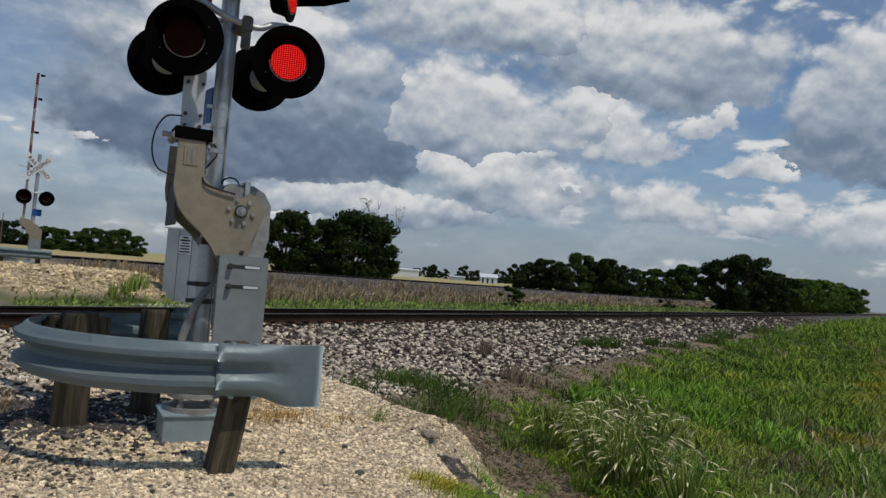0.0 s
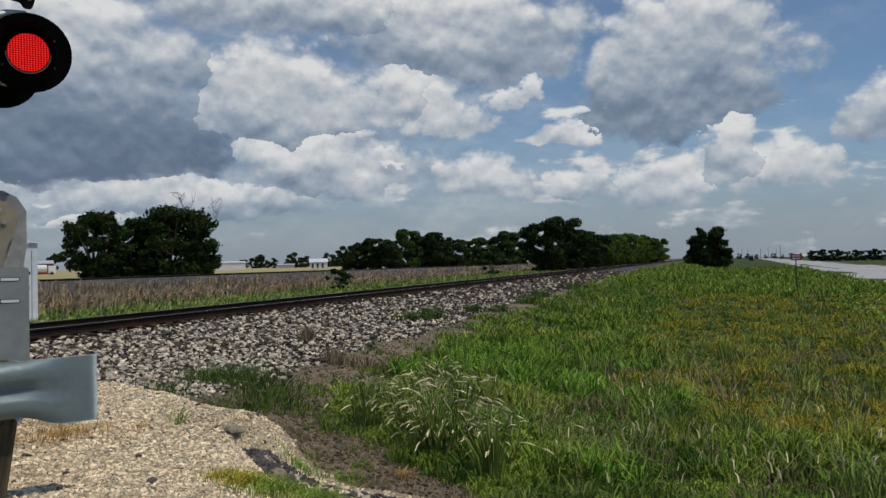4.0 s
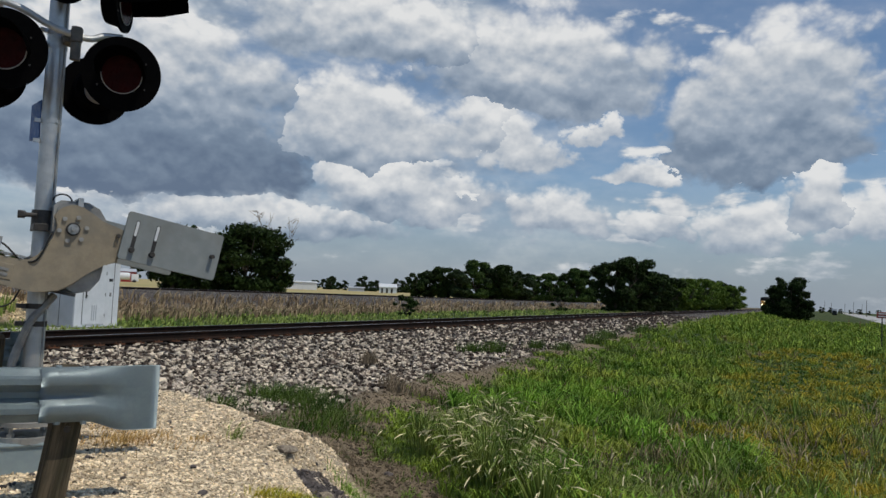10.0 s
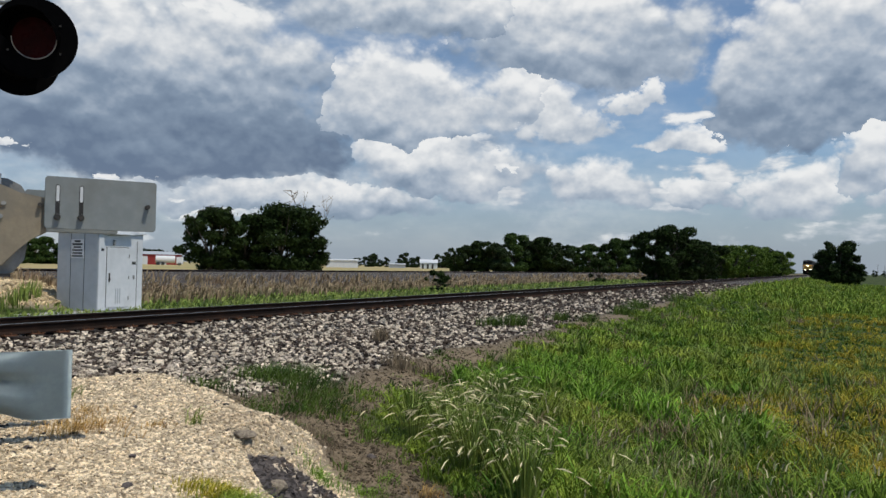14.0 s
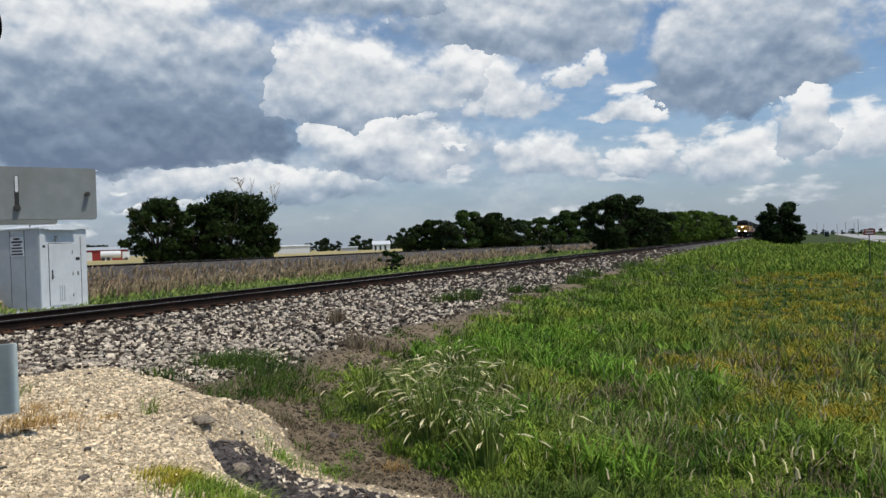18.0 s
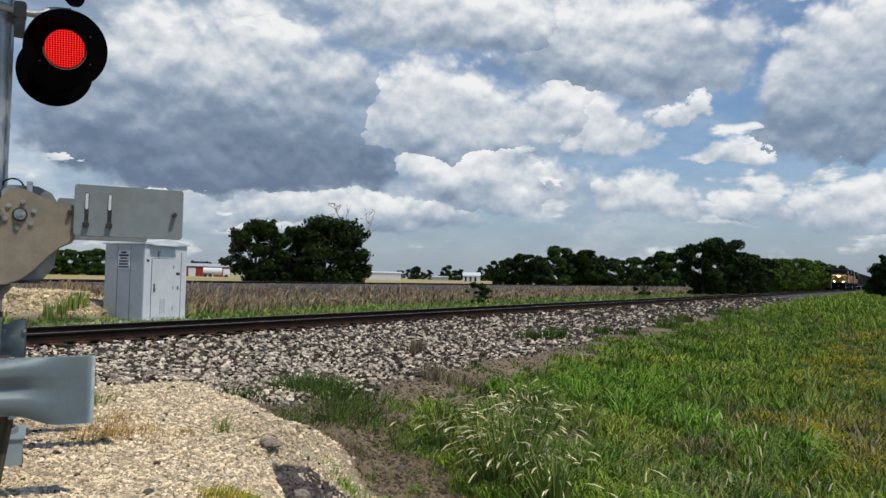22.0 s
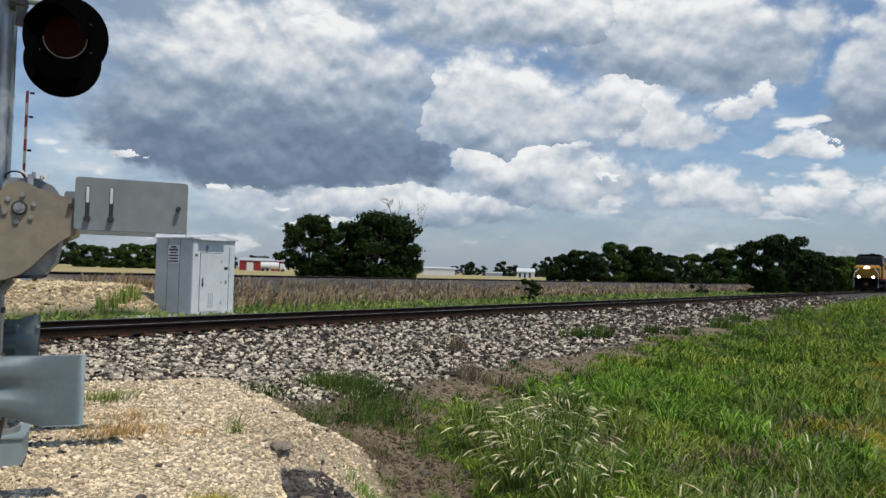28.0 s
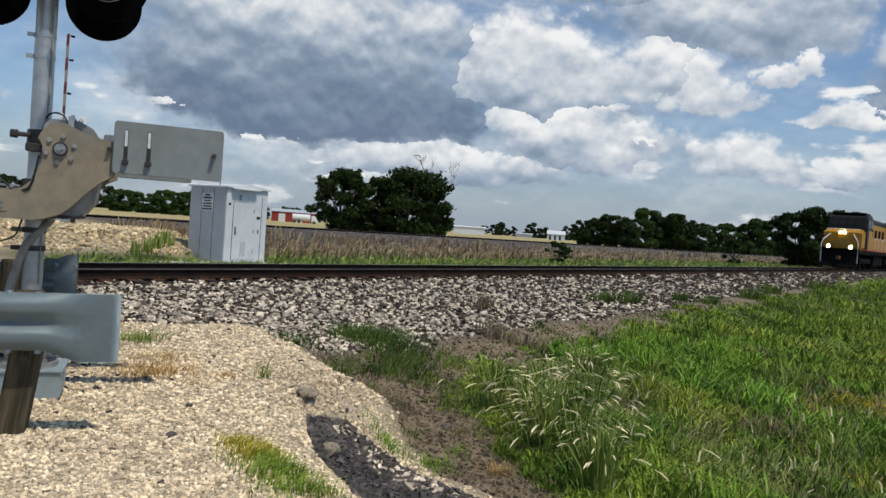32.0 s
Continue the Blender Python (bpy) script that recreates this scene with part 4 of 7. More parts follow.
def make_mechanism():
    """The motor case fixed to the mast, round which the gate turns."""
    mech = thing("gate_mechanism", GATE, "grey cast motor case of the crossing gate clamped to the mast", "gate mechanism")
    outline = [(0.03, 1.45), (0.07, 1.38), (0.18, 1.33), (0.30, 1.36), (0.36, 1.44), (0.385, 1.60), (0.385, 1.84), (0.33, 1.93), (0.25, 1.97), (0.08, 1.97), (0.04, 1.93)]
    bm = bmesh.new()
    slab(bm, outline, -0.19, 0.19, 0.022)
    part("case", bm, M["casing"], mech, "rounded grey cast case")
    bm = bmesh.new()
    rod(bm, (0.22, -0.21, 1.46), (0.22, 0.21, 1.46), 0.115, seg=24)
    part("case_belly", bm, M["casing"], mech)
    bm = bmesh.new()
    box(bm, 0.20, -0.197, 1.93, 0.035, 0.02, 0.13, bevel=0.004)
    box(bm, 0.20, -0.05, 1.985, 0.035, 0.30, 0.015, bevel=0.003)
    part("latch_strap", bm, M["mast"], mech)
    bm = bmesh.new()
    tube(bm, [(0.10 + 0.06 * math.cos(a), -0.08, 1.97 + 0.05 * math.sin(a)) for a in (radians(180 * k / 8) for k in range(9))], 0.006, 6)
    part("lifting_ring", bm, M["rubber"], mech)
    for z in (1.55, 1.78):
        bm = bmesh.new()
        box(bm, -0.02, 0.0, z, 0.10, 0.22, 0.05, bevel=0.006)
        part("bracket", bm, M["darkbolt"], mech)
    bm = bmesh.new()
    tube(bm, eased([(-0.10, 0.03, 0.62), (-0.13, 0.0, 0.80), (-0.09, -0.02, 0.98), (-0.03, -0.06, 1.15), (0.10, -0.02, 1.32)]), 0.028, 10)
    part("cable_hose", bm, M["casing"], mech, "grey flexible cable hose")
    for z in (1.12, 1.24):
        bm = bmesh.new()
        rod(bm, (0, 0, z - 0.018), (0, 0, z + 0.018), 0.072, seg=20)
        box(bm, -0.10, -0.03, z, 0.06, 0.03, 0.03)
        part("pipe_clip", bm, M["darkbolt"], mech)
    return mech


make_mechanism()
HUB = GATE @ Matrix.Translation((0.153, 0.0, 1.772))


def make_gate():
    """Gate arm with its side frames and counterweights, in the lowered position, turning about its own origin."""
    gate = thing("crossing_gate", HUB, "crossing gate with red and white arm and grey counterweight plates", "crossing gate")
    frame_line = [(-0.46, -0.455), (-0.46, -0.275), (-0.24, -0.275)] + [(-0.20, -0.262), (-0.155, -0.22), (-0.125, -0.16), (-0.105, -0.09), (-0.09, 0.0)] + arc(0.0, 0.03, 0.135, 168, 60, 6) + [(0.16, 0.10), (0.325, 0.075), (0.325, -0.15), (0.245, -0.185), (0.17, -0.26), (0.09, -0.36), (0.02, -0.42), (-0.06, -0.45), (-0.14, -0.462)]
    for y0, y1, name in ((-0.272, -0.232, "near"), (0.232, 0.272, "far")):
        bm = bmesh.new()
        slab(bm, frame_line, y0, y1, 0.006)
        side = part("side_frame", bm, M["tan"], gate, "curved tan cast side frame")
        for k in range(6):
            a = radians(60 * k + 20)
            bm = bmesh.new()
            rod(bm, (0.085 * math.cos(a), y0 - 0.014, 0.085 * math.sin(a)), (0.085 * math.cos(a), y0 + 0.004, 0.085 * math.sin(a)), 0.015, seg=12)
            part("bolt", bm, M["casing"], side)
        bm = bmesh.new()
        rod(bm, (0, y0 - 0.012, 0), (0, y0 + 0.004, 0), 0.045, seg=24)
        part("hub_ring", bm, M["darkbolt"], side)
        bm = bmesh.new()
        rod(bm, (0, y0 - 0.026, 0), (0, y0 - 0.008, 0), 0.034, seg=20)
        rod(bm, (0, y0 - 0.05, 0), (0, y0 - 0.02, 0), 0.018, seg=6)
        part("hub_nut", bm, M["bolt"], side)
        if name == "near":
            bm = bmesh.new()
            box(bm, -0.345, y0 - 0.003, -0.365, 0.135, 0.006, 0.10, bevel=0.003)
            tag = part("name_plate", bm, M["tan"], side)
            for q in (-0.02, 0.012):
                bm = bmesh.new()
                box(bm, -0.345, y0 - 0.008, -0.365 + q, 0.09, 0.005, 0.018)
                part("raised_bar", bm, M["casing"], side)
    bm = bmesh.new()
    box(bm, -0.02, 0, -0.43, 0.30, 0.48, 0.02)
    box(bm, 0.26, 0, -0.10, 0.03, 0.48, 0.08)
    part("cross_web", bm, M["dark"], gate)
    for k, y in enumerate((-0.300, 0.300)):
        s = -1 if k == 0 else 1
        bm = bmesh.new()
        outline = rounded(0.31, -0.122, 0.995, 0.218, 0.02) if k == 0 else rounded(0.215, -0.128, 0.83, 0.17, 0.02)
        slab(bm, outline, y - 0.013, y + 0.013, 0.003)
        plate = part("counterweight", bm, M["plate"], gate, "flat grey painted counterweight plate with two slots")
        for x in (0.385, 0.525):
            bm = bmesh.new()
            slab(bm, rounded(x - 0.013, -0.045, x + 0.013, 0.165, 0.012), y + s * 0.014 - 0.001, y + s * 0.014 + 0.001)
            part("slot", bm, M["dark"], plate, "dark open slot")
            # white strip painted over the slot's upper part as light showing through
            bm = bmesh.new()
            slab(bm, rounded(x - 0.009, 0.055, x + 0.009, 0.16, 0.008), y + s * 0.0165 - 0.001, y + s * 0.0165 + 0.001)
            part("slot_light", bm, M["white"], plate)
            bm = bmesh.new()
            rod(bm, (x, y + s * 0.008, -0.045), (x, y + s * 0.05, -0.045), 0.022, 0.017, seg=14)
            part("slot_bolt", bm, M["darkbolt"], plate)
        bm = bmesh.new()
        rod(bm, (0.935, y + s * 0.008, 0.045), (0.935, y + s * 0.06, 0.045), 0.015, seg=12)
        part("stud", bm, M["darkbolt"], plate)
    bm = bmesh.new()
    rod(bm, (0.285, -0.305, 0.03), (0.285, -0.27, 0.03), 0.014, seg=10)
    part("link_bolt", bm, M["darkbolt"], gate)
    # end bracket: black block, white adapter, break-away fittings
    bm = bmesh.new()
    box(bm, -0.495, -0.16, -0.36, 0.085, 0.25, 0.25, bevel=0.008)
    part("hinge_block", bm, M["black"], gate)
    for a, b, r in (((-0.475, -0.275, -0.235), (-0.475, 0.02, -0.235), 0.030), ((-0.475, -0.275, -0.47), (-0.475, 0.02, -0.47), 0.030), ((-0.475, -0.22, -0.56), (-0.475, -0.22, -0.44), 0.018)):
        bm = bmesh.new()
        rod(bm, a, b, r, seg=16)
        part("hinge_pin", bm, M["casing"], gate)
    bm = bmesh.new()
    box(bm, -0.745, -0.16, -0.372, 0.41, 0.05, 0.145, bevel=0.004)
    adapter = part("arm_adapter", bm, M["shed"], gate, "pale grey channel that holds the arm")
    for x in (-0.56, -0.64, -0.86):
        for z in (-0.32, -0.42):
            bm = bmesh.new()
            rod(bm, (x, -0.205, z), (x, -0.18, z), 0.013, seg=8)
            part("bolt", bm, M["darkbolt"], adapter)
    bm = bmesh.new()
    box(bm, -0.34, -0.14, -0.25, 0.24, 0.20, 0.012)
    for x in (-0.42, -0.34, -0.26):
        rod(bm, (x, -0.28, -0.255), (x, -0.22, -0.255), 0.012, seg=8)
    box(bm, -0.40, -0.28, -0.20, 0.03, 0.02, 0.09)
    part("conversion_bracket", bm, M["bolt"], gate)
    # the arm: slanted red and white bands
    h0, h1, y0, y1 = -0.437, -0.307, -0.145, -0.095
    x, k, end = -0.86, 0, -8.6
    cuts = [-0.86, -1.44, -1.87, -2.23, -2.66]
    while cuts[-1] > end:
        cuts.append(cuts[-1] - 0.42)
    for k, (a, b) in enumerate(zip(cuts, cuts[1:])):
        sl = 0.085
        o = [(a + (sl if k else 0), h1), (b + sl, h1), (b - sl * 0.0, h0), (a, h0)]
        bm = bmesh.new()
        slab(bm, o, y0, y1)
        part("arm_band", bm, M["red"] if k % 2 else M["reflect"], gate, "red reflective band" if k % 2 else "white reflective band")
    for x in (-3.4, -5.6, -8.3):
        bm = bmesh.new()
        rod(bm, (x, -0.12, h1), (x, -0.12, h1 + 0.10), 0.045, seg=14)
        part("arm_lamp", bm, M["black"], gate)
    bm = bmesh.new()
    tube(bm, eased([(-0.47, -0.20, -0.22), (-0.38, -0.22, -0.19), (-0.25, -0.25, -0.27), (-0.16, -0.285, -0.25), (-0.115, -0.29, -0.05)]), 0.007, 6)
    part("cable", bm, M["rubber"], gate, "loose black cable to the arm lamps")
    bm = bmesh.new()
    tube(bm, eased([(-0.62, -0.19, -0.44), (-0.60, -0.20, -0.54), (-0.50, -0.21, -0.60), (-0.36, -0.22, -0.615), (-0.24, -0.22, -0.57), (-0.20, -0.22, -0.46)]), 0.006, 6)
    part("cable", bm, M["rubber"], gate, "loose black cable hanging in a loop")
    return gate


gate = make_gate()


# ---------------------------------------------------------------- guard rail round the signal
def w_profile(n=13):
    """Cross-section of a W beam: (outward, up), 0.312 high."""
    return [(0.0, -0.156), (0.018, -0.150), (0.052, -0.112), (0.082, -0.098), (0.083, -0.066), (0.052, -0.050), (0.008, -0.016), (0.008, 0.016), (0.052, 0.050), (0.083, 0.066), (0.082, 0.098), (0.052, 0.112), (0.018, 0.150), (0.0, 0.156)]


def make_guardrail():
    rail = thing("guard_rail", GATE, "curved galvanised steel guard rail on timber posts round the signal", "guard rail")
    zc, prof = 0.775, w_profile()
    bm = bmesh.new()
    path = [(-0.03 - 0.1 * k, -1.02, 0, -1) for k in range(1)]
    R, cx, cy = 1.05, -0.05, 0.03
    for k in range(33):
        a = radians(270 - 180 * k / 32)
        path.append((cx + R * math.cos(a), cy + R * 1.0 * math.sin(a), math.cos(a), math.sin(a)))
    path[0] = (0.02, cy - R, 0, -1)
    path.append((0.02, cy + R, 0, 1))
    rings = [[bm.verts.new((x + nx * o, y + ny * o, zc + u)) for o, u in prof] for x, y, nx, ny in path]
    for a, b in zip(rings, rings[1:]):
        for k in range(len(prof) - 1):
            bm.faces.new((a[k], a[k + 1], b[k + 1], b[k]))
    bmesh.ops.solidify(bm, geom=bm.faces[:], thickness=0.005)
    part("beam", bm, M["galv"], rail, "W-shaped steel beam bent into a half circle", smooth=False)
    # flared end shoes, front and back
    for sgn in (-1, 1):
        bm = bmesh.new()
        rings = []
        n = 14
        for k in range(n + 1):
            f = k / n
            x = -0.06 + (0.65 if sgn < 0 else 0.25) * f
            flat = float(step(f, 0.25, 0.85))
            drop = -0.028 * float(step(f, 0.4, 0.7))
            hh = 1.02 + 0.22 * float(step(f, 0.35, 0.75))
            ring = []
            for o, u in prof:
                o2 = (min(o, 0.058) + 0.030) * (1 - flat) + 0.045 * flat
                ring.append(bm.verts.new((x, cy + sgn * (R + o2), zc + u * hh + (drop if sgn < 0 else 0.05))))
            rings.append(ring)
        for a, b in zip(rings, rings[1:]):
            for k in range(len(prof) - 1):
                bm.faces.new((a[k], a[k + 1], b[k + 1], b[k]))
        bmesh.ops.solidify(bm, geom=bm.faces[:], thickness=0.005)
        shoe = part("end_shoe", bm, M["galv"], rail, "flared flat steel end piece", smooth=True)
        for x, z in ((0.03, 0.155), (0.17, 0.15), (0.04, -0.16), (0.18, -0.165)):
            bm = bmesh.new()
            rod(bm, (x, cy + sgn * (R + 0.035), zc + z - 0.008), (x, cy + sgn * (R + 0.035), zc + z + 0.012), 0.017, seg=10)
            part("bolt", bm, M["galv"], shoe)
    rnd = random.Random(3)
    for x, y, rz, top in ((0.03, -0.87, 0, 0.875), (-0.80, 0.44, -48, 0.94), (-0.25, 0.92, -80, 0.95)):
        bm = bmesh.new()
        box(bm, 0, 0, (top - 0.1) / 2 + 0.0, 0.155, 0.20, top + 0.1, bevel=0.014)
        for v in bm.verts:
            if v.co.z > top * 0.45:
                v.co.z += 0.018 * rnd.uniform(-1, 1) + 0.03 * v.co.x
        post = part("post", bm, M["post"], rail, "weathered square timber post", m=pose(x, y, 0.02, rnd.uniform(-2, 2), rnd.uniform(-2, 2) + (6.5 if y < 0 else 3.0), rz))
        bm = bmesh.new()
        rod(bm, (0.0, -0.112, 0.55), (0.0, -0.098, 0.55), 0.02, seg=8)
        part("post_bolt", bm, M["darkbolt"], post)
    for x, y, rz in ((0.10, -0.82, 0), (-0.66, 0.62, -48), (-0.95, 0.60, -48)):
        bm = bmesh.new()
        box(bm, 0, 0, 0.70, 0.14, 0.14, 0.40, bevel=0.012)
        part("spacer_block", bm, M["post"], rail, "weathered timber spacer block", m=pose(x, y, 0.02, 0, 0, rz))
    return rail


make_guardrail()


# ---------------------------------------------------------------- equipment hut beside the track
def make_hut():
    hut = thing("equipment_hut", pose(12.75, 2.05, 0.0, 0, 0, 1.5), "pale metal railway equipment hut with a white door, side shading put into its grey", "equipment hut")
    L, D, H0, z0 = 1.65, 1.72, 2.30, -0.05
    # body in a darker grey than the front: side shading is in the colour
    bm = bmesh.new()
    box(bm, L / 2, D / 2, z0 + H0 / 2, L, D, H0, bevel=0.008)
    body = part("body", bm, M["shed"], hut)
    for x in (0.08, L - 0.08):
        for y in (0.08, D - 0.08):
            bm = bmesh.new()
            box(bm, x, y, z0 - 0.06, 0.10, 0.10, 0.14)
            part("foot", bm, M["dark"], hut)
    # road-side wall: upright sheet seams
    for k in range(1, 3):
        bm = bmesh.new()
        box(bm, -0.004, D * k / 3, z0 + H0 / 2, 0.012, 0.012, H0 - 0.06)
        part("seam", bm, M["dark"], hut)
    # these sheets carry the side wall's shading as a greyer base colour
    for k in range(3):
        bm = bmesh.new()
        box(bm, -0.006, D * (k + 0.5) / 3, z0 + H0 / 2, 0.012, D / 3 - 0.03, H0 - 0.02, bevel=0.004)
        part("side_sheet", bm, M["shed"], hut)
    # front with door
    bm = bmesh.new()
    box(bm, L / 2, -0.008, z0 + H0 / 2, L - 0.01, 0.018, H0 - 0.02, bevel=0.004)
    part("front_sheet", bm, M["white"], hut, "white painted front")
    bm = bmesh.new()
    box(bm, 0.68, -0.030, z0 + 0.98, 0.80, 0.03, 1.78, bevel=0.008)
    door = part("door", bm, M["white"], hut, "white metal door with a louvre")
    for x in (0.275, 1.085, 1.42):
        bm = bmesh.new()
        box(bm, x, -0.021, z0 + (0.98 if x < 1.2 else 1.08), 0.010, 0.012, 1.80 if x < 1.2 else 2.0)
        part("door_gap", bm, M["dark"], hut)
    bm = bmesh.new()
    box(bm, 0.68, -0.021, z0 + 1.882, 0.82, 0.012, 0.012)
    part("door_gap", bm, M["dark"], hut)
    for k in range(3):
        bm = bmesh.new()
        box(bm, 0.62 + 0.075 * k, -0.047, z0 + 0.42, 0.035, 0.012, 0.46, bevel=0.004)
        part("louvre", bm, M["shed"], door)
    bm = bmesh.new()
    box(bm, 0.36, -0.06, z0 + 0.98, 0.035, 0.03, 0.26, bevel=0.008)
    rod(bm, (0.36, -0.045, z0 + 0.93), (0.36, -0.10, z0 + 0.93), 0.02, seg=8)
    part("door_handle", bm, M["darkbolt"], door, "dark metal handle")
    for z in (0.35, 0.98, 1.62):
        bm = bmesh.new()
        rod(bm, (1.09, -0.05, z0 + z - 0.05), (1.09, -0.05, z0 + z + 0.05), 0.014, seg=8)
        part("hinge", bm, M["bolt"], door)
    bm = bmesh.new()
    box(bm, 1.30, -0.022, z0 + 1.42, 0.14, 0.008, 0.09)
    part("notice", bm, M["dark"], hut)
    bm = bmesh.new()
    box(bm, 0.13, -0.022, z0 + 1.80, 0.09, 0.008, 0.07)
    part("notice", bm, M["dark"], hut)
    bm = bmesh.new()
    box(bm, 1.30, -0.03, z0 + 0.98, 0.05, 0.03, 0.12)
    part("latch", bm, M["casing"], hut)
    bm = bmesh.new()
    box(bm, 0.52, -0.05, z0 + 2.02, 0.05, 0.06, 0.16)
    part("lamp_bracket", bm, M["casing"], hut)
    # low-pitched roof with a canopy over the door
    bm = bmesh.new()
    slab(bm, [(-0.06, z0 + H0), (L + 0.06, z0 + H0), (L + 0.06, z0 + H0 + 0.04), (L / 2, z0 + H0 + 0.15), (-0.06, z0 + H0 + 0.04)], -0.09, D + 0.08)
    part("roof", bm, M["white"], hut, "white low-pitched metal roof")
    bm = bmesh.new()
    box(bm, 0.66, -0.09, z0 + H0 - 0.02, 1.0, 0.20, 0.04, bevel=0.006)
    part("canopy", bm, M["white"], hut)
    bm = bmesh.new()
    rod(bm, (0.05, 0.4, z0 + H0 + 0.05), (0.05, 0.4, z0 + H0 + 0.62), 0.012, seg=6)
    part("aerial", bm, M["darkbolt"], hut)
    # printed notice on the road side: one short readable word, the rest bars
    bm = bmesh.new()
    box(bm, -0.016, 0.86, z0 + 1.82, 0.006, 0.54, 0.56, bevel=0.002)
    sign = part("sign", bm, M["carwhite"], hut, "white printed notice with black lines")
    for k, w in enumerate((0.24, 0.42, 0.30, 0.42, 0.40, 0.46)):
        bm = bmesh.new()
        box(bm, -0.022, 0.86, z0 + 2.04 - 0.088 * k, 0.006, w, 0.055 if k < 2 else 0.042)
        part("printed_line", bm, M["dark"], sign)
    return hut


make_hut()
slab_bm = bmesh.new()
box(slab_bm, 12.6, 2.7, -0.12, 4.2, 3.2, 0.10, bevel=0.02)
tagged(part("hut_base", slab_bm, M["concrete"]), "pale stone base under the equipment hut", "base", kind="structure")


# ---------------------------------------------------------------- the other crossing signals
def crossbuck(parent, z, y=-0.11):
    for k, (a, word) in enumerate(((45, "RAIL ROAD"), (-45, "CROSSING"))):
        bm = bmesh.new()
        box(bm, 0, 0, 0, 1.22, 0.008, 0.23, bevel=0.004)
        m = pose(0, y - 0.012 * k, z) @ Matrix.Rotation(radians(a), 4, "Y")
        blade = part("blade", bm, M["carwhite"], parent, "white blade with black lettering", m=m)
        lines(word, 0.19, M["black"], blade, pose(0, -0.008, 0, 90, 0, 0))


def simple_signal(name, m, label, raised):
    sig = thing(name, m, label, "crossing signal")
    bm = bmesh.new()
    rod(bm, (0, 0, 0.2), (0, 0, 4.1), 0.064, seg=18)
    part("mast", bm, M["mast"], sig)
    bm = bmesh.new()
    box(bm, 0, 0, 0.15, 0.45, 0.45, 0.30, bevel=0.01)
    part("foundation", bm, M["galv"], sig)
    crossbuck(sig, 3.62)
    bm = bmesh.new()
    tube(bm, [(-0.45, -0.1, 2.72), (0.45, -0.1, 2.72)], 0.025, 8)
    part("cross_arm", bm, M["mast"], sig)
    for x in (-0.36, 0.36):
        lamp_head(sig, pose(x, 0.22, 2.55, 0, 0, 180), hood=0.25, lit=False)
        lamp_head(sig, pose(x, -0.22, 2.55, 0, 0, 8), hood=0.25, lit=False)
    bm = bmesh.new()
    box(bm, 0.10, -0.08, 2.02, 0.30, 0.02, 0.24)
    part("notice", bm, M["blue"], sig)
    if raised:
        bm = bmesh.new()
        outline = [(-0.10, 1.75), (-0.40, 1.80), (-0.42, 1.58), (-0.25, 1.50), (-0.05, 1.22), (-0.02, 1.0), (0.32, 1.0), (0.34, 1.40), (0.16, 1.58), (0.0, 1.66)]
        slab(bm, outline, -0.2, 0.2, 0.01)
        part("gate_works", bm, M["tan"], sig, "tan cast gate mechanism")
        bm = bmesh.new()
        box(bm, 0.16, -0.24, 0.75, 0.34, 0.03, 0.65)
        part("counterweight", bm, M["plate"], sig)
        for k in range(12):
            bm = bmesh.new()
            a, b = 1.78 + 0.43 * k, 1.78 + 0.43 * (k + 1)
            slab(bm, [(-0.34 - 0.004 * k, a), (-0.25 - 0.004 * k, a + 0.04), (-0.25 - 0.004 * k, b + 0.04), (-0.34 - 0.004 * k, b)], -0.10, 0.02)
            part("arm_band", bm, M["deepred"] if k % 2 else M["brownwhite"], sig)
        for z in (3.65, 4.85, 6.05, 6.9):
            bm = bmesh.new()
            rod(bm, (-0.26, -0.04, z), (-0.12, -0.04, z), 0.04, seg=10)
            part("arm_lamp", bm, M["black"], sig)
        bm = bmesh.new()
        rod(bm, (-0.62, -0.04, 3.62), (-0.15, -0.04, 3.62), 0.022, seg=8)
        part("arm_strut", bm, M["mast"], sig)
    else:
        for x, rz in ((-0.30, 60), (-0.62, 75)):
            lamp_head(sig, pose(x, -0.1, 3.15, 0, 0, rz), dia=0.4, hood=0.3, lit=False)
        bm = bmesh.new()
        tube(bm, [(-0.65, -0.1, 3.25), (0.05, 0.0, 3.25)], 0.025, 8)
        part("upper_arm", bm, M["mast"], sig)
    return sig


simple_signal("crossing_signal", pose(12.15, 10.3, 0.50, 0, 0.6, -30), "far crossing signal with crossbuck and raised gate arm", True)
simple_signal("crossing_signal", pose(7.1, 21.6, 0.35, 0, 0.5, -14), "distant crossing signal with crossbuck beyond both tracks", False)
fr = thing("guard_rail", pose(11.4, 9.7, 0.62, 0, 0, -28), "galvanised guard rail before the far signal", "guard rail")
bm = bmesh.new()
v = [[bm.verts.new((x, -0.7 - o, 0.45 + u)) for o, u in w_profile()] for x in (-2.2, -1.0, 0.4, 1.0)]
for a, b in zip(v, v[1:]):
    for k in range(13):
        bm.faces.new((a[k], a[k + 1], b[k + 1], b[k]))
bmesh.ops.solidify(bm, geom=bm.faces[:], thickness=0.006)
part("beam", bm, M["galv"], fr)
for x in (-1.8, -0.5, 0.6):
    bm = bmesh.new()
    box(bm, x, -0.6, 0.1, 0.16, 0.18, 0.95)
    part("post", bm, M["post"], fr)


# ---------------------------------------------------------------- poles, signs and far buildings
def at(dist, az, z=None):
    """A place seen from the roadside at a distance and a bearing, 0 along the track."""
    x, y = -3.0 + dist * math.cos(radians(az)), -16.7 + dist * math.sin(radians(az))
    return x, y, (height(x, y) if z is None else z)


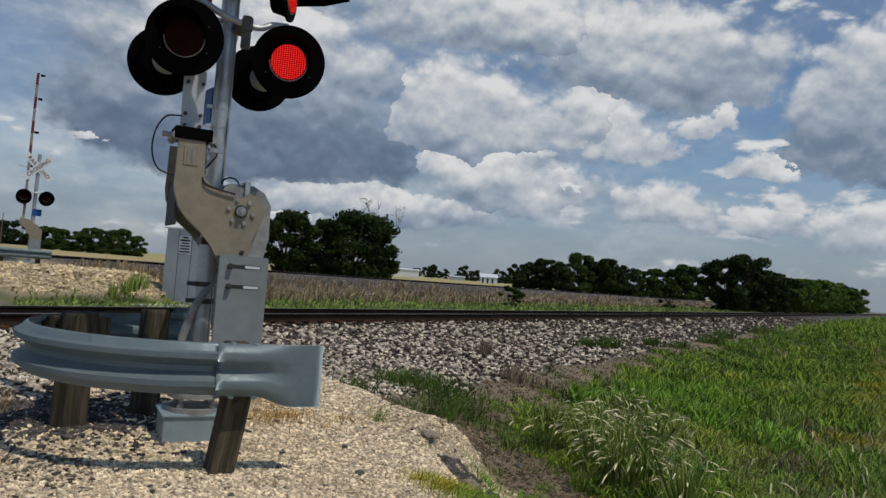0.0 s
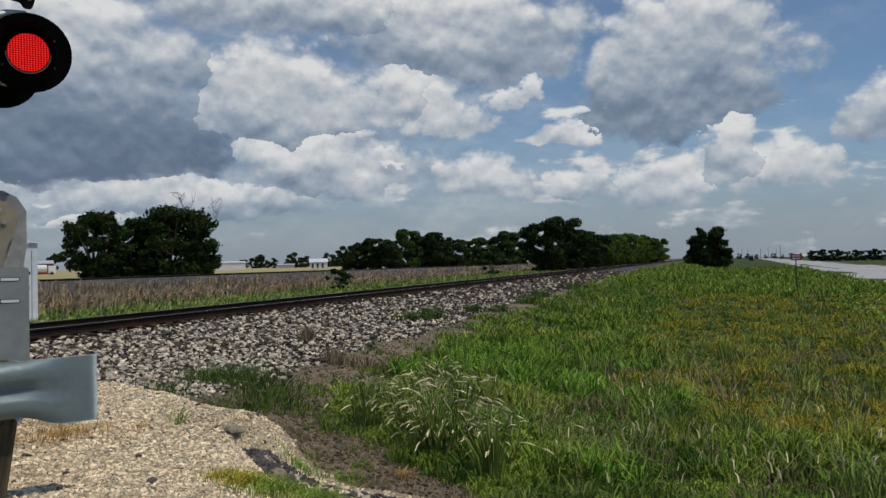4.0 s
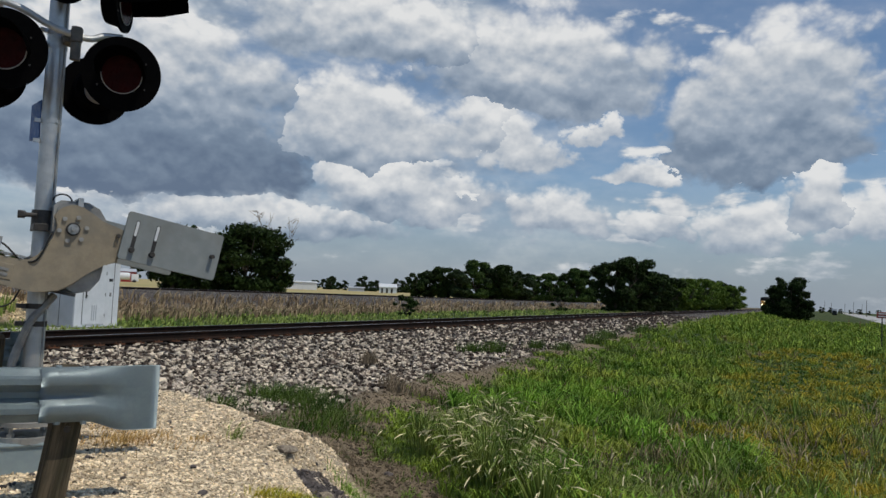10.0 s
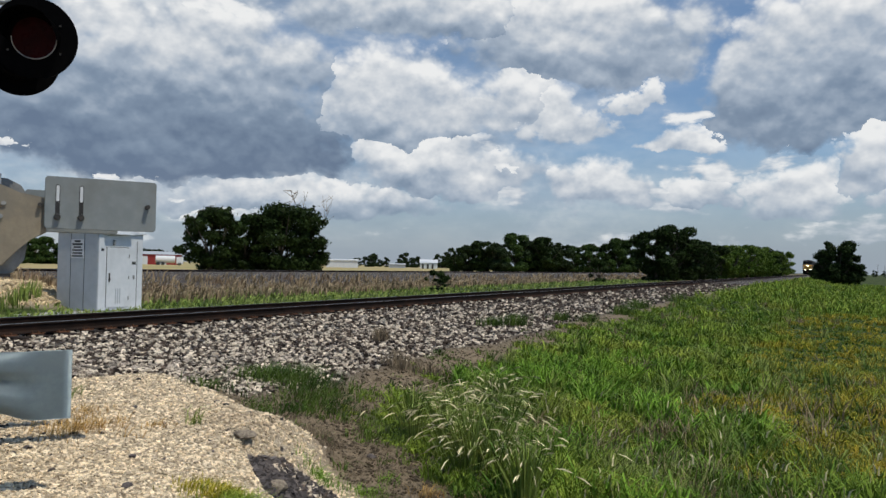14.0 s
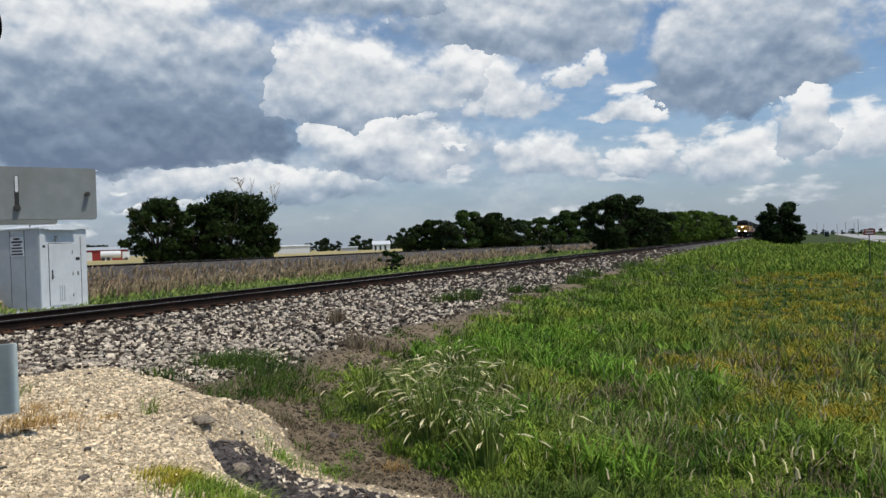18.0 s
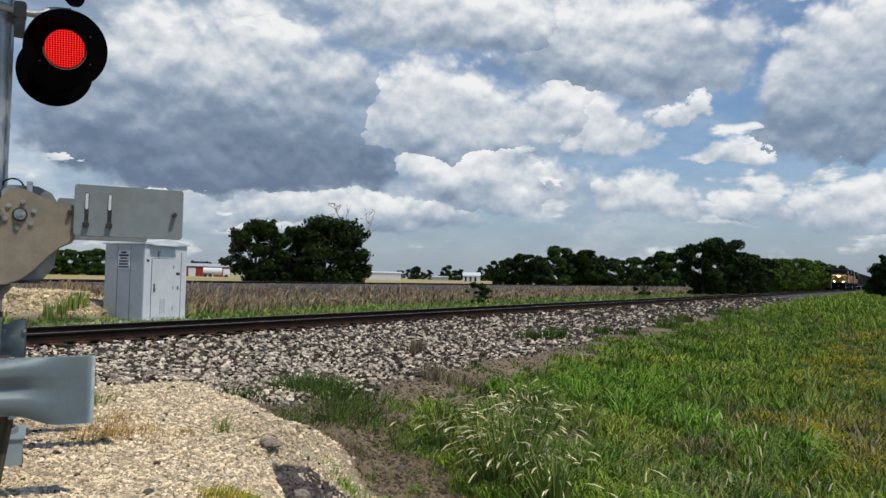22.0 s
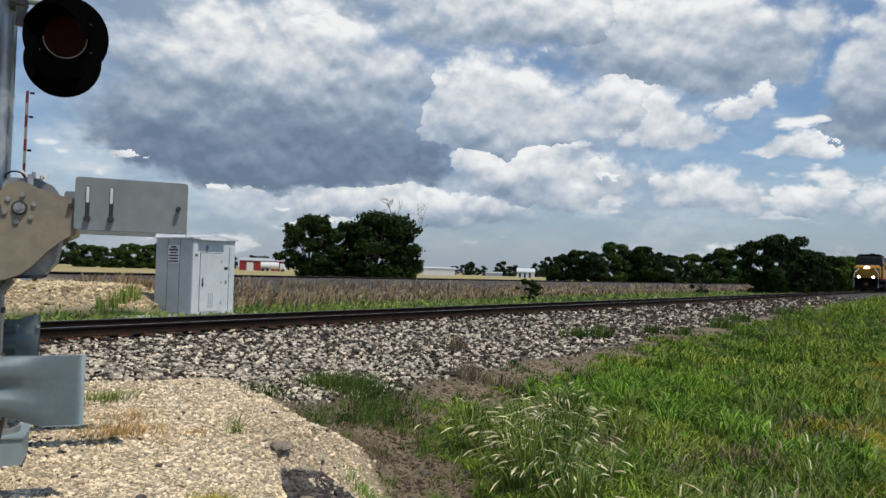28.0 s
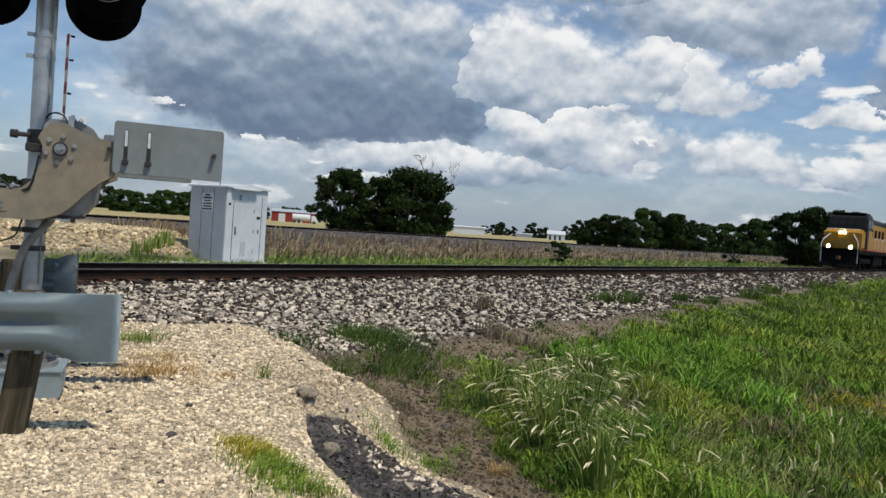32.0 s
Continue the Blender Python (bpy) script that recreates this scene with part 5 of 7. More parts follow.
def pole(x, y, h, label="tall grey timber utility pole"):
    p = thing("utility_pole", pose(x, y, height(x, y) - 0.3, 0, 0.6, 0), label, "utility pole", "poles beside the side road")
    bm = bmesh.new()
    rod(bm, (0, 0, 0), (0, 0, h + 0.3), 0.15, 0.10, seg=12)
    part("shaft", bm, M["pole"], p)
    bm = bmesh.new()
    rod(bm, (0.10, 0, h - 0.3), (0.22, 0, h - 0.2), 0.05, seg=8)
    part("insulator", bm, M["dark"], p)
    return x, y, height(x, y) + h


tops = [pole(*at(60, 82.9)[:2], 7.4), pole(*at(64, 81.0)[:2], 6.7), pole(*at(60, 69.2)[:2], 6.6)]
wire = thing("overhead_wire", Matrix(), "thin sagging overhead wire between the poles", "wire")
for a, b in zip(tops, tops[1:]):
    bm = bmesh.new()
    tube(bm, [(a[0] + (b[0] - a[0]) * t, a[1] + (b[1] - a[1]) * t, a[2] - 0.3 + (b[2] - a[2]) * t - 4 * 1.3 * t * (1 - t)) for t in np.linspace(0, 1, 17)], 0.018, 5)
    part("span", bm, M["rubber"], wire)
for az, d, h in ((62.5, 260, 9), (61.2, 250, 9), (23.6, 380, 10)):
    pole(*at(d, az)[:2], h, "distant thin grey utility pole")

x, y, z = at(45, 83.6)
stop = thing("stop_sign", pose(x, y, z, 0, 0, -5), "red octagonal road sign on a post", "road sign")
bm = bmesh.new()
rod(bm, (0, 0, 0), (0, 0, 2.2), 0.03, seg=8)
part("post", bm, M["galv"], stop)
bm = bmesh.new()
rod(bm, (0, -0.03, 1.75), (0, -0.05, 1.75), 0.42, seg=8)
part("panel", bm, M["stopred"], stop, "red octagonal panel")

x, y = 48.0, -22.3
sg = thing("roadside_sign", pose(x, y, height(x, y), 0, 0, -83), "small faded red roadside sign on a thin post", "road sign")
bm = bmesh.new()
rod(bm, (0, 0, 0), (0, 0, 2.3), 0.03, seg=8)
part("post", bm, M["darkbolt"], sg)
bm = bmesh.new()
box(bm, 0, -0.05, 2.1, 0.62, 0.02, 0.36, bevel=0.006)
panel = part("panel", bm, M["brownsign"], sg)
for k in range(2):
    bm = bmesh.new()
    box(bm, 0, -0.064, 2.18 - 0.15 * k, 0.44, 0.006, 0.05)
    part("printed_line", bm, M["carwhite"], panel)


def barn(name, dist, az0, az1, h, wall, roof, label, ridge=0.8, depth=9.0, doors=0, white_doors=False):
    x0, y0, _ = at(dist, az0)
    x1, y1, _ = at(dist, az1)
    w = math.hypot(x1 - x0, y1 - y0)
    b = thing(name, pose(x0, y0, 0.25, 0, 0, math.degrees(math.atan2(y1 - y0, x1 - x0))), label, "building")
    bm = bmesh.new()
    box(bm, w / 2, depth / 2, h / 2, w, depth, h)
    part("wall_shell", bm, wall, b)
    bm = bmesh.new()
    v = [(-0.2, -0.3, h), (w + 0.2, -0.3, h), (w + 0.2, depth / 2, h + ridge), (-0.2, depth / 2, h + ridge), (w + 0.2, depth + 0.3, h), (-0.2, depth + 0.3, h)]
    vs = [bm.verts.new(p) for p in v]
    for f in ((0, 1, 2, 3), (3, 2, 4, 5), (0, 3, 5), (1, 4, 2), (0, 5, 4, 1)):
        bm.faces.new([vs[i] for i in f])
    part("roof", bm, roof, b)
    for k in range(doors):
        bm = bmesh.new()
        box(bm, w * (k + 0.6) / (doors + 0.6), -0.03, h * 0.42, w / (doors + 1) * 0.45, 0.08, h * 0.8)
        part("door", bm, M["white"] if white_doors else M["dark"], b)
    return b


barn("red_barn", 230, 48.6, 45.4, 3.0, M["redbarn"], M["shed"], "long red metal barn with a pale roof", 0.9, doors=2, white_doors=True)
barn("white_shed", 260, 35.2, 32.9, 2.6, M["white"], M["white"], "long low white metal shed beyond the field", 0.4, doors=0)
barn("white_house", 300, 28.3, 27.0, 2.4, M["white"], M["white"], "small white house beyond the field", 1.4, doors=3)
barn("farm_building", 330, 30.6, 29.4, 1.6, M["shed"], M["shed"], "low grey farm building far away", 0.5)
barn("far_house", 210, 54.9, 54.1, 3.2, M["white"], M["shed"], "pale house among trees far away", 1.3, doors=1)
x, y, z = at(215, 46.4)
tk = thing("tank_truck", pose(x, y, 0.3, 0, 0, -40), "white tank truck parked before the red barn", "truck")
bm = bmesh.new()
rod(bm, (-2.6, 0, 1.6), (2.2, 0, 1.6), 0.95, seg=18)
part("tank", bm, M["carwhite"], tk)
bm = bmesh.new()
box(bm, 3.4, 0, 1.3, 1.7, 2.0, 1.9, bevel=0.15)
part("cab", bm, M["carwhite"], tk)
for x in (-2.0, -0.8, 3.3):
    bm = bmesh.new()
    rod(bm, (x, -1.0, 0.45), (x, 1.0, 0.45), 0.45, seg=14)
    part("wheelset", bm, M["dark"], tk)
x, y, z = at(420, -3.5)
vn = thing("delivery_truck", pose(x, y, height(x, y) + 0.05, 0, 0, -4), "distant white truck on the highway", "truck")
bm = bmesh.new()
box(bm, 0, 0, 1.9, 4.5, 2.2, 2.2, bevel=0.08)
part("body", bm, M["carwhite"], vn)
bm = bmesh.new()
box(bm, -2.9, 0, 1.4, 1.5, 2.0, 1.6, bevel=0.15)
part("cab", bm, M["dark"], vn)
for x in (-2.6, 1.6):
    bm = bmesh.new()
    rod(bm, (x, -1.0, 0.45), (x, 1.0, 0.45), 0.45, seg=12)
    part("wheelset", bm, M["dark"], vn)
for az, d in ((-4.35, 120), (-5.0, 95)):
    x, y, z = at(d, az)
    bm = bmesh.new()
    box(bm, 0, 0, 0.6, 0.08, 0.04, 1.2)
    tagged(part("marker_post", bm, M["brownsign"], m=pose(x, y, z)), "thin roadside marker post in the grass", "marker post", "marker posts")


# ---------------------------------------------------------------- trees
def leaf_cloud(rng, centres, radii, count, size, squash=0.62):
    """Small bent leaf sprays over a set of clumps."""
    w = radii**2 / (radii**2).sum()
    pick = rng.choice(len(centres), count, p=w)
    d = rng.normal(size=(count, 3))
    d /= np.linalg.norm(d, axis=1)[:, None]
    rr = radii[pick] * (0.45 + 0.5 * rng.random(count) ** 0.5 + 0.07 * rng.normal(size=count) ** 2)
    p = centres[pick] + d * rr[:, None] * [1, 1, squash]
    nrm = d + rng.normal(scale=0.7, size=(count, 3))
    nrm /= np.linalg.norm(nrm, axis=1)[:, None]
    a = np.cross(nrm, rng.normal(size=(count, 3)))
    a /= np.linalg.norm(a, axis=1)[:, None] + 1e-9
    b = np.cross(nrm, a)
    s = size * (0.6 + 0.8 * rng.random(count))[:, None]
    quad = np.stack([p - a * s, p - b * s * 0.5 + nrm * s * 0.15, p + a * s, p + b * s * 0.5 + nrm * s * 0.15], 1)
    return quad.reshape(-1, 3), np.arange(count * 4).reshape(-1, 4)


def limbs(bm, rng, base, top, spread, n, r):
    rod(bm, (0, 0, -0.4), (0, 0, base), r, r * 0.8, seg=9)
    tips = []
    for k in range(n):
        a = 2 * math.pi * (k + rng.random() * 0.7) / n
        q = (spread * math.cos(a) * (0.5 + 0.4 * rng.random()), spread * math.sin(a) * (0.5 + 0.4 * rng.random()), base + (top - base) * (0.45 + 0.4 * rng.random()))
        rod(bm, (0, 0, base * (0.7 + 0.3 * rng.random())), q, r * 0.45, r * 0.12, seg=6)
        tips.append(q)
    rod(bm, (0, 0, base), (0.1, 0.0, top * 0.85), r * 0.75, r * 0.15, seg=7)
    return tips


def make_tree(seed, h, wide, mat, label, low=0.12, count=5200, size=0.17, group="", clumps=46, name="tree"):
    rng = np.random.default_rng(seed)
    t = thing(name, Matrix(), label, "tree" if name == "tree" else "shrub", group)
    bm = bmesh.new()
    limbs(bm, rng, h * 0.22, h, wide * 0.5, 7, 0.035 * h)
    part("trunk", bm, M["bark"], t)
    cen = []
    for k in range(clumps):
        f = low + (0.97 - low) * rng.random()
        g = 1.0 - abs(2 * min(1, max(0.0, (f - low * 0.4) / (1.02 - low * 0.4))) - 1) ** 2.5
        a, q = rng.random() * 2 * math.pi, wide / 2 * (0.25 + 0.7 * rng.random()) * (0.35 + 0.65 * g)
        cen.append((q * math.cos(a), q * math.sin(a), h * f))
    cen = np.array(cen)
    rad = wide * (0.055 + 0.115 * rng.random(len(cen)))
    out = np.array([(q[0] * 1.2, q[1] * 1.2, q[2] + 0.03 * h * rng.normal()) for q in cen[rng.choice(len(cen), len(cen) // 2, replace=False)]])
    cen, rad = np.vstack([cen, out]), np.concatenate([rad, wide * (0.03 + 0.05 * rng.random(len(out)))])
    v, f = leaf_cloud(rng, cen, rad, count, size)
    bulk("crown", v, f, mat, t)
    return t


def set_tree(src, dist, az, scale=1.0, turn=0.0, z=None, first=[]):
    x, y, zz = at(dist, az, z)
    m = pose(x, y, zz - 0.05, 0, 0, turn)
    if src.name not in first:
        first.append(src.name)
        src.matrix_basis = m @ Matrix.Diagonal((scale, scale, scale, 1))
        return src
    c = copy_thing(src, m)
    c.scale = (scale, scale, scale)
    return c


big_a = make_tree(11, 5.9, 6.0, M["leaf"], "dark leafy tree beside the second track", 0.06, 10500, 0.17)
set_tree(big_a, 71, 43.2)
big_b = make_tree(12, 6.2, 8.0, M["leaf"], "wide dark leafy tree beside the second track", 0.05, 15500, 0.17, clumps=72)
set_tree(big_b, 73, 38.3)
small_b = make_tree(13, 5.2, 5.0, M["leaf"], "dark leafy bush between two trees", 0.03, 7000, 0.17)
set_tree(small_b, 73, 40.8)
set_tree(small_b, 72, 36.5, 0.8, 70)


def bare_tree(seed, h, dist, az):
    rng = np.random.default_rng(seed)
    t = thing("bare_tree", pose(*at(dist, az)), "leafless grey tree rising behind leafy crowns", "tree")
    bm = bmesh.new()
    rod(bm, (0, 0, 0), (0, 0, h * 0.5), 0.14, 0.08, seg=7)
    tips = [(0, 0, h * 0.35), (0, 0, h * 0.5)]
    for k in range(90):
        p = tips[rng.integers(len(tips))]
        q = (p[0] + rng.normal() * 0.45, p[1] + rng.normal() * 0.45, min(h, p[2] + 0.3 + rng.random() * 0.9))
        rod(bm, p, q, 0.03, 0.010, seg=4, caps=False)
        tips.append(q)
    part("branches", bm, M["twig"], t)


bare_tree(4, 7.9, 75, 36.4)

mid = [make_tree(20 + k, 7.0, 7.5, M[("leaf", "leaf3", "leaf4")[k]], ("dark leafy tree in the wood edge behind the tracks", "dusky leafy tree in the wood edge behind the tracks", "lighter green tree in the wood edge behind the tracks")[k], 0.03, 8000, 0.27, "wood edge behind the tracks") for k in range(3)]
rnd = random.Random(31)
row = [(25.6, 150, 0.62), (24.6, 152, 0.75), (23.5, 150, 0.80), (22.3, 148, 0.78), (21.1, 150, 0.98), (20.0, 152, 0.9), (18.9, 150, 0.92), (17.8, 155, 0.80), (16.8, 160, 0.72), (15.7, 160, 0.78), (14.6, 165, 0.82), (13.6, 165, 0.95), (12.8, 168, 0.9)]
for k, (az, d, s) in enumerate(row):
    set_tree(mid[2 if k in (4, 8, 9, 11) else k % 2], d, az, s * 1.05, rnd.uniform(0, 360))
side = [make_tree(30 + k, 7.2, 7.5, M[m], "leafy tree in the hedge along the railway", 0.02, 10000, 0.22, "hedge along the railway") for k, m in enumerate(("leaf", "leaf", "leaf2"))]
hedge = [(93, 10.9, 0.82, 0), (98, 9.7, 0.92, 1), (106, 8.8, 0.78, 0), (112, 8.0, 0.72, 1), (122, 7.3, 0.74, 0), (132, 6.6, 0.76, 2), (142, 6.0, 0.80, 2), (154, 5.4, 0.66, 2), (168, 4.9, 0.92, 2), (180, 4.4, 0.80, 2), (197, 4.0, 1.0, 2), (212, 3.6, 0.72, 2), (216, 3.3, 0.95, 0), (236, 3.0, 0.85, 2), (262, 2.7, 1.05, 2)]
for d, az, s, k in hedge:
    set_tree(side[k], d, az, s, rnd.uniform(0, 360))
right = make_tree(41, 7.3, 7.4, M["leaf"], "rounded dark tree beside the railway", 0.02, 13000, 0.21)
set_tree(right, 150, -0.75)
set_tree(right, 151, -1.15, 0.8, 130)
set_tree(right, 149, -0.3, 0.78, 250)
for d, az, s in ((152, 0.45, 0.5), (146, 0.8, 0.28), (152, -1.7, 0.5)):
    set_tree(small_b, d, az, s * 1.2, rnd.uniform(0, 360))
far = [make_tree(50 + k, 6.0, 6.5, M["leaf3"], "distant dark tree on the horizon", 0.02, 2600, 0.46, "distant trees", clumps=26) for k in range(3)]
for az in np.arange(53.0, 59.6, 0.75):
    set_tree(mid[int(az * 4) % 3], 175, az, rnd.uniform(0.55, 0.75), rnd.uniform(0, 360))
for az in list(np.arange(60, 90, 0.62)):
    set_tree(far[int(az * 7) % 3], rnd.uniform(290, 330), az, rnd.uniform(0.9, 1.55), rnd.uniform(0, 360))
for az in (33.0, 32.2, 31.9, 31.3, 30.8, 29.9, 29.5, 28.9, 28.6, 27.8, 27.2, 26.8, 26.3, 47.7, 47.0, 46.2, 45.5, 49.2):
    set_tree(far[int(az * 9) % 3], rnd.uniform(420, 470), az, rnd.uniform(0.7, 1.35), rnd.uniform(0, 360))
for az in np.arange(-7.4, -16.0, -0.5):
    set_tree(far[int(-az * 9) % 3], rnd.uniform(290, 310), az, rnd.uniform(0.55, 0.7), rnd.uniform(0, 360))
for az in np.arange(-2.2, -7.2, -0.55):
    set_tree(far[int(-az * 5) % 3], rnd.uniform(760, 900), az, rnd.uniform(0.6, 1.1), rnd.uniform(0, 360))
for az, d, h in ((-2.9, 700, 10), (-3.3, 720, 9), (-4.1, 700, 9), (-4.6, 690, 10), (-5.1, 700, 9), (-5.35, 420, 8)):
    pole(*at(d, az)[:2], h, "distant thin grey utility pole")

bush = make_tree(61, 1.15, 1.5, M["leaf"], "small round dark bush in the dip between the tracks", 0.0, 900, 0.08, clumps=16, name="shrub")
bush.matrix_basis = pose(36.5, 3.0, height(36.5, 3.0))
b2 = copy_thing(bush, pose(72, 3.2, height(72, 3.2), 0, 0, 80))
b2.scale = (2.1, 2.1, 2.0)
b3 = copy_thing(bush, pose(38.4, 3.6, height(38.4, 3.6), 0, 0, 140))
b3.scale = (0.7, 0.6, 0.5)


# ---------------------------------------------------------------- the train
def make_engine(name, label, colour):
    """A six-axle diesel engine facing -x, its nose plate at x = 0, rail head at z = 0."""
    e = thing(name, Matrix(), label, "locomotive")
    def add(n, mat, fn, lab="", parent=None):
        bm = bmesh.new()
        fn(bm)
        return part(n, bm, mat, parent or e, lab)
    add("underframe", M["soot"], lambda b: box(b, 11, 0, 1.45, 21.6, 2.9, 0.35, bevel=0.03))
    add("sill_stripe", M["red"], lambda b: box(b, 11, 0, 1.60, 21.4, 2.96, 0.06))
    add("nose", colour, lambda b: slab(b, [(0.9, 1.62), (2.9, 1.62), (2.9, 3.30), (1.2, 3.22), (0.85, 3.0)], -1.42, 1.42, 0.14), "yellow painted nose")
    add("nose_trim", M["carwhite"], lambda b: box(b, 1.25, 0, 3.275, 0.10, 2.5, 0.05, bevel=0.01), "thin white edge line")
    add("lower_cab", colour, lambda b: box(b, 4.0, 0, 2.45, 2.8, 3.0, 1.66, bevel=0.06), "yellow painted lower cab")
    add("cab", M["greypaint"], lambda b: slab(b, [(2.6, 3.26), (5.4, 3.26), (5.4, 4.3), (5.0, 4.62), (3.3, 4.62), (2.75, 4.35)], -1.46, 1.46, 0.10), "dark upper cab with windows")
    add("cab_roof", M["soot"], lambda b: box(b, 4.1, 0, 4.66, 2.3, 2.5, 0.14, bevel=0.05))
    for y in (-0.95, -0.32, 0.32, 0.95):
        add("windscreen", M["glass"], lambda b, y=y: box(b, 2.60, y, 3.92, 0.10, 0.52, 0.55, m=Matrix.Identity(4)))
    for s in (-1, 1):
        for x in (3.5, 4.6):
            add("side_window", M["glass"], lambda b, x=x, s=s: box(b, x, s * 1.5, 3.8, 0.8, 0.04, 0.65, bevel=0.01))
        add("door", M["greypaint"], lambda b, s=s: box(b, 2.9, s * 1.3, 2.6, 0.7, 0.5, 1.8))
    add("long_hood", colour, lambda b: box(b, 12.6, 0, 2.85, 14.2, 1.9, 2.45, bevel=0.08), "yellow long engine hood")
    add("hood_roof", M["greypaint"], lambda b: box(b, 12.6, 0, 4.22, 14.2, 2.0, 0.45, bevel=0.1))
    add("radiator", M["greypaint"], lambda b: box(b, 18.0, 0, 4.05, 3.6, 2.9, 0.9, bevel=0.12))
    for x in (8.5, 10.5, 12.5, 14.5):
        for s in (-1, 1):
            add("grille", M["soot"], lambda b, x=x, s=s: box(b, x, s * 0.96, 3.2, 1.2, 0.03, 0.7))
    add("emblem", M["silver"], lambda b: box(b, 0.90, 0, 2.35, 0.04, 1.3, 0.42, bevel=0.01), "silver and dark emblem on the nose")
    add("fuel_tank", M["soot"], lambda b: box(b, 11, 0, 0.75, 5.0, 2.5, 0.95, bevel=0.15))
    add("plough", M["soot"], lambda b: slab(b, [(0.0, 0.15), (0.55, 0.15), (0.55, 1.4), (0.35, 1.4)], -1.35, 1.35, 0.03))
    add("coupler", M["rust"], lambda b: box(b, -0.15, 0, 0.88, 0.6, 0.3, 0.3, bevel=0.05))
    for x0 in (4.6, 17.4):
        add("truck_frame", M["soot"], lambda b, x0=x0: box(b, x0, 0, 0.72, 5.0, 2.5, 0.42, bevel=0.08))
        for dx in (-1.95, 0, 1.95):
            add("wheelset", M["soot"], lambda b, x=x0 + dx: (rod(b, (x, -0.85, 0.53), (x, -0.70, 0.53), 0.53, seg=24), rod(b, (x, 0.70, 0.53), (x, 0.85, 0.53), 0.53, seg=24), rod(b, (x, -0.72, 0.53), (x, 0.72, 0.53), 0.09, seg=10)))
    for s in (-1, 1):
        add("front_handrail", M["carwhite"], lambda b, s=s: tube(b, [(0.1, s * 1.35, 0.5), (0.05, s * 1.35, 2.0), (0.15, s * 1.25, 2.35), (0.75, s * 0.85, 2.85)], 0.035, 6), "white painted handrail")
        add("side_handrail", M["carwhite"], lambda b, s=s: tube(b, [(5.6, s * 1.42, 1.7), (5.6, s * 1.42, 2.7), (20.5, s * 1.42, 2.7), (20.5, s * 1.42, 1.7)], 0.025, 6))
        for x in np.arange(7.5, 20, 1.9):
            add("stanchion", M["carwhite"], lambda b, x=x, s=s: rod(b, (x, s * 1.42, 1.62), (x, s * 1.42, 2.7), 0.02, seg=6))
        add("steps", M["soot"], lambda b, s=s: [box(b, 0.6, s * 1.3, 0.5 + 0.35 * k, 0.6, 0.3, 0.05) for k in range(4)])
        add("ditch_light", M["headlamp"], lambda b, s=s: rod(b, (0.02, s * 0.82, 1.78), (0.12, s * 0.82, 1.78), 0.14, seg=16), "lit ditch light")
        add("light_box", M["soot"], lambda b, s=s: rod(b, (0.06, s * 0.82, 1.78), (0.5, s * 0.82, 1.78), 0.19, seg=16))
    add("headlight", M["headlamp"], lambda b: (rod(b, (0.78, -0.14, 2.98), (0.90, -0.14, 2.98), 0.12, seg=14), rod(b, (0.78, 0.14, 2.98), (0.90, 0.14, 2.98), 0.12, seg=14)), "lit twin headlight")
    add("front_deck", M["soot"], lambda b: box(b, 0.6, 0, 1.62, 1.2, 2.7, 0.08))
    add("horns", M["greypaint"], lambda b: [rod(b, (5.0, -0.3 + 0.15 * k, 4.85), (5.5, -0.3 + 0.15 * k, 4.85), 0.05, 0.1, seg=8) for k in range(4)])
    return e


def make_hopper():
    c = thing("hopper_wagon", Matrix(), "grey covered hopper wagon in the train", "wagon", "wagons of the train")
    def add(n, mat, fn, lab=""):
        bm = bmesh.new()
        fn(bm)
        part(n, bm, mat, c, lab)
    add("body", M["greypaint"], lambda b: box(b, 8.5, 0, 2.85, 15.5, 3.0, 3.0, bevel=0.2))
    add("roof_walk", M["greypaint"], lambda b: box(b, 8.5, 0, 4.45, 15.0, 0.8, 0.15))
    for x in np.arange(1.5, 16, 1.45):
        add("rib", M["greypaint"], lambda b, x=x: box(b, x, 0, 2.85, 0.08, 3.1, 2.7))
    add("frame", M["soot"], lambda b: box(b, 8.5, 0, 1.15, 17.0, 2.4, 0.35))
    for x0 in (2.2, 14.8):
        add("truck_frame", M["soot"], lambda b, x0=x0: box(b, x0, 0, 0.55, 2.6, 2.3, 0.4))
        for dx in (-0.85, 0.85):
            add("wheelset", M["soot"], lambda b, x=x0 + dx: (rod(b, (x, -0.85, 0.46), (x, -0.7, 0.46), 0.46, seg=20), rod(b, (x, 0.7, 0.46), (x, 0.85, 0.46), 0.46, seg=20), rod(b, (x, -0.72, 0.46), (x, 0.72, 0.46), 0.08, seg=10)))
    return c


lead = make_engine("locomotive", "yellow and grey diesel locomotive with lit headlights", M["yellow"])
train = [(lead, 0.0)]
second = copy_thing(lead, Matrix())
tagged(second, "second yellow diesel locomotive coupled behind")
for ob in list(second.children_recursive):
    if ob.name.split(".")[0] in ("ditch_light", "headlight"):
        bpy.data.objects.remove(ob)
train.append((second, 22.6))
wagon = make_hopper()
train.append((wagon, 45.2))
for k in range(1, 7):
    train.append((copy_thing(wagon, Matrix()), 45.2 + 17.9 * k))


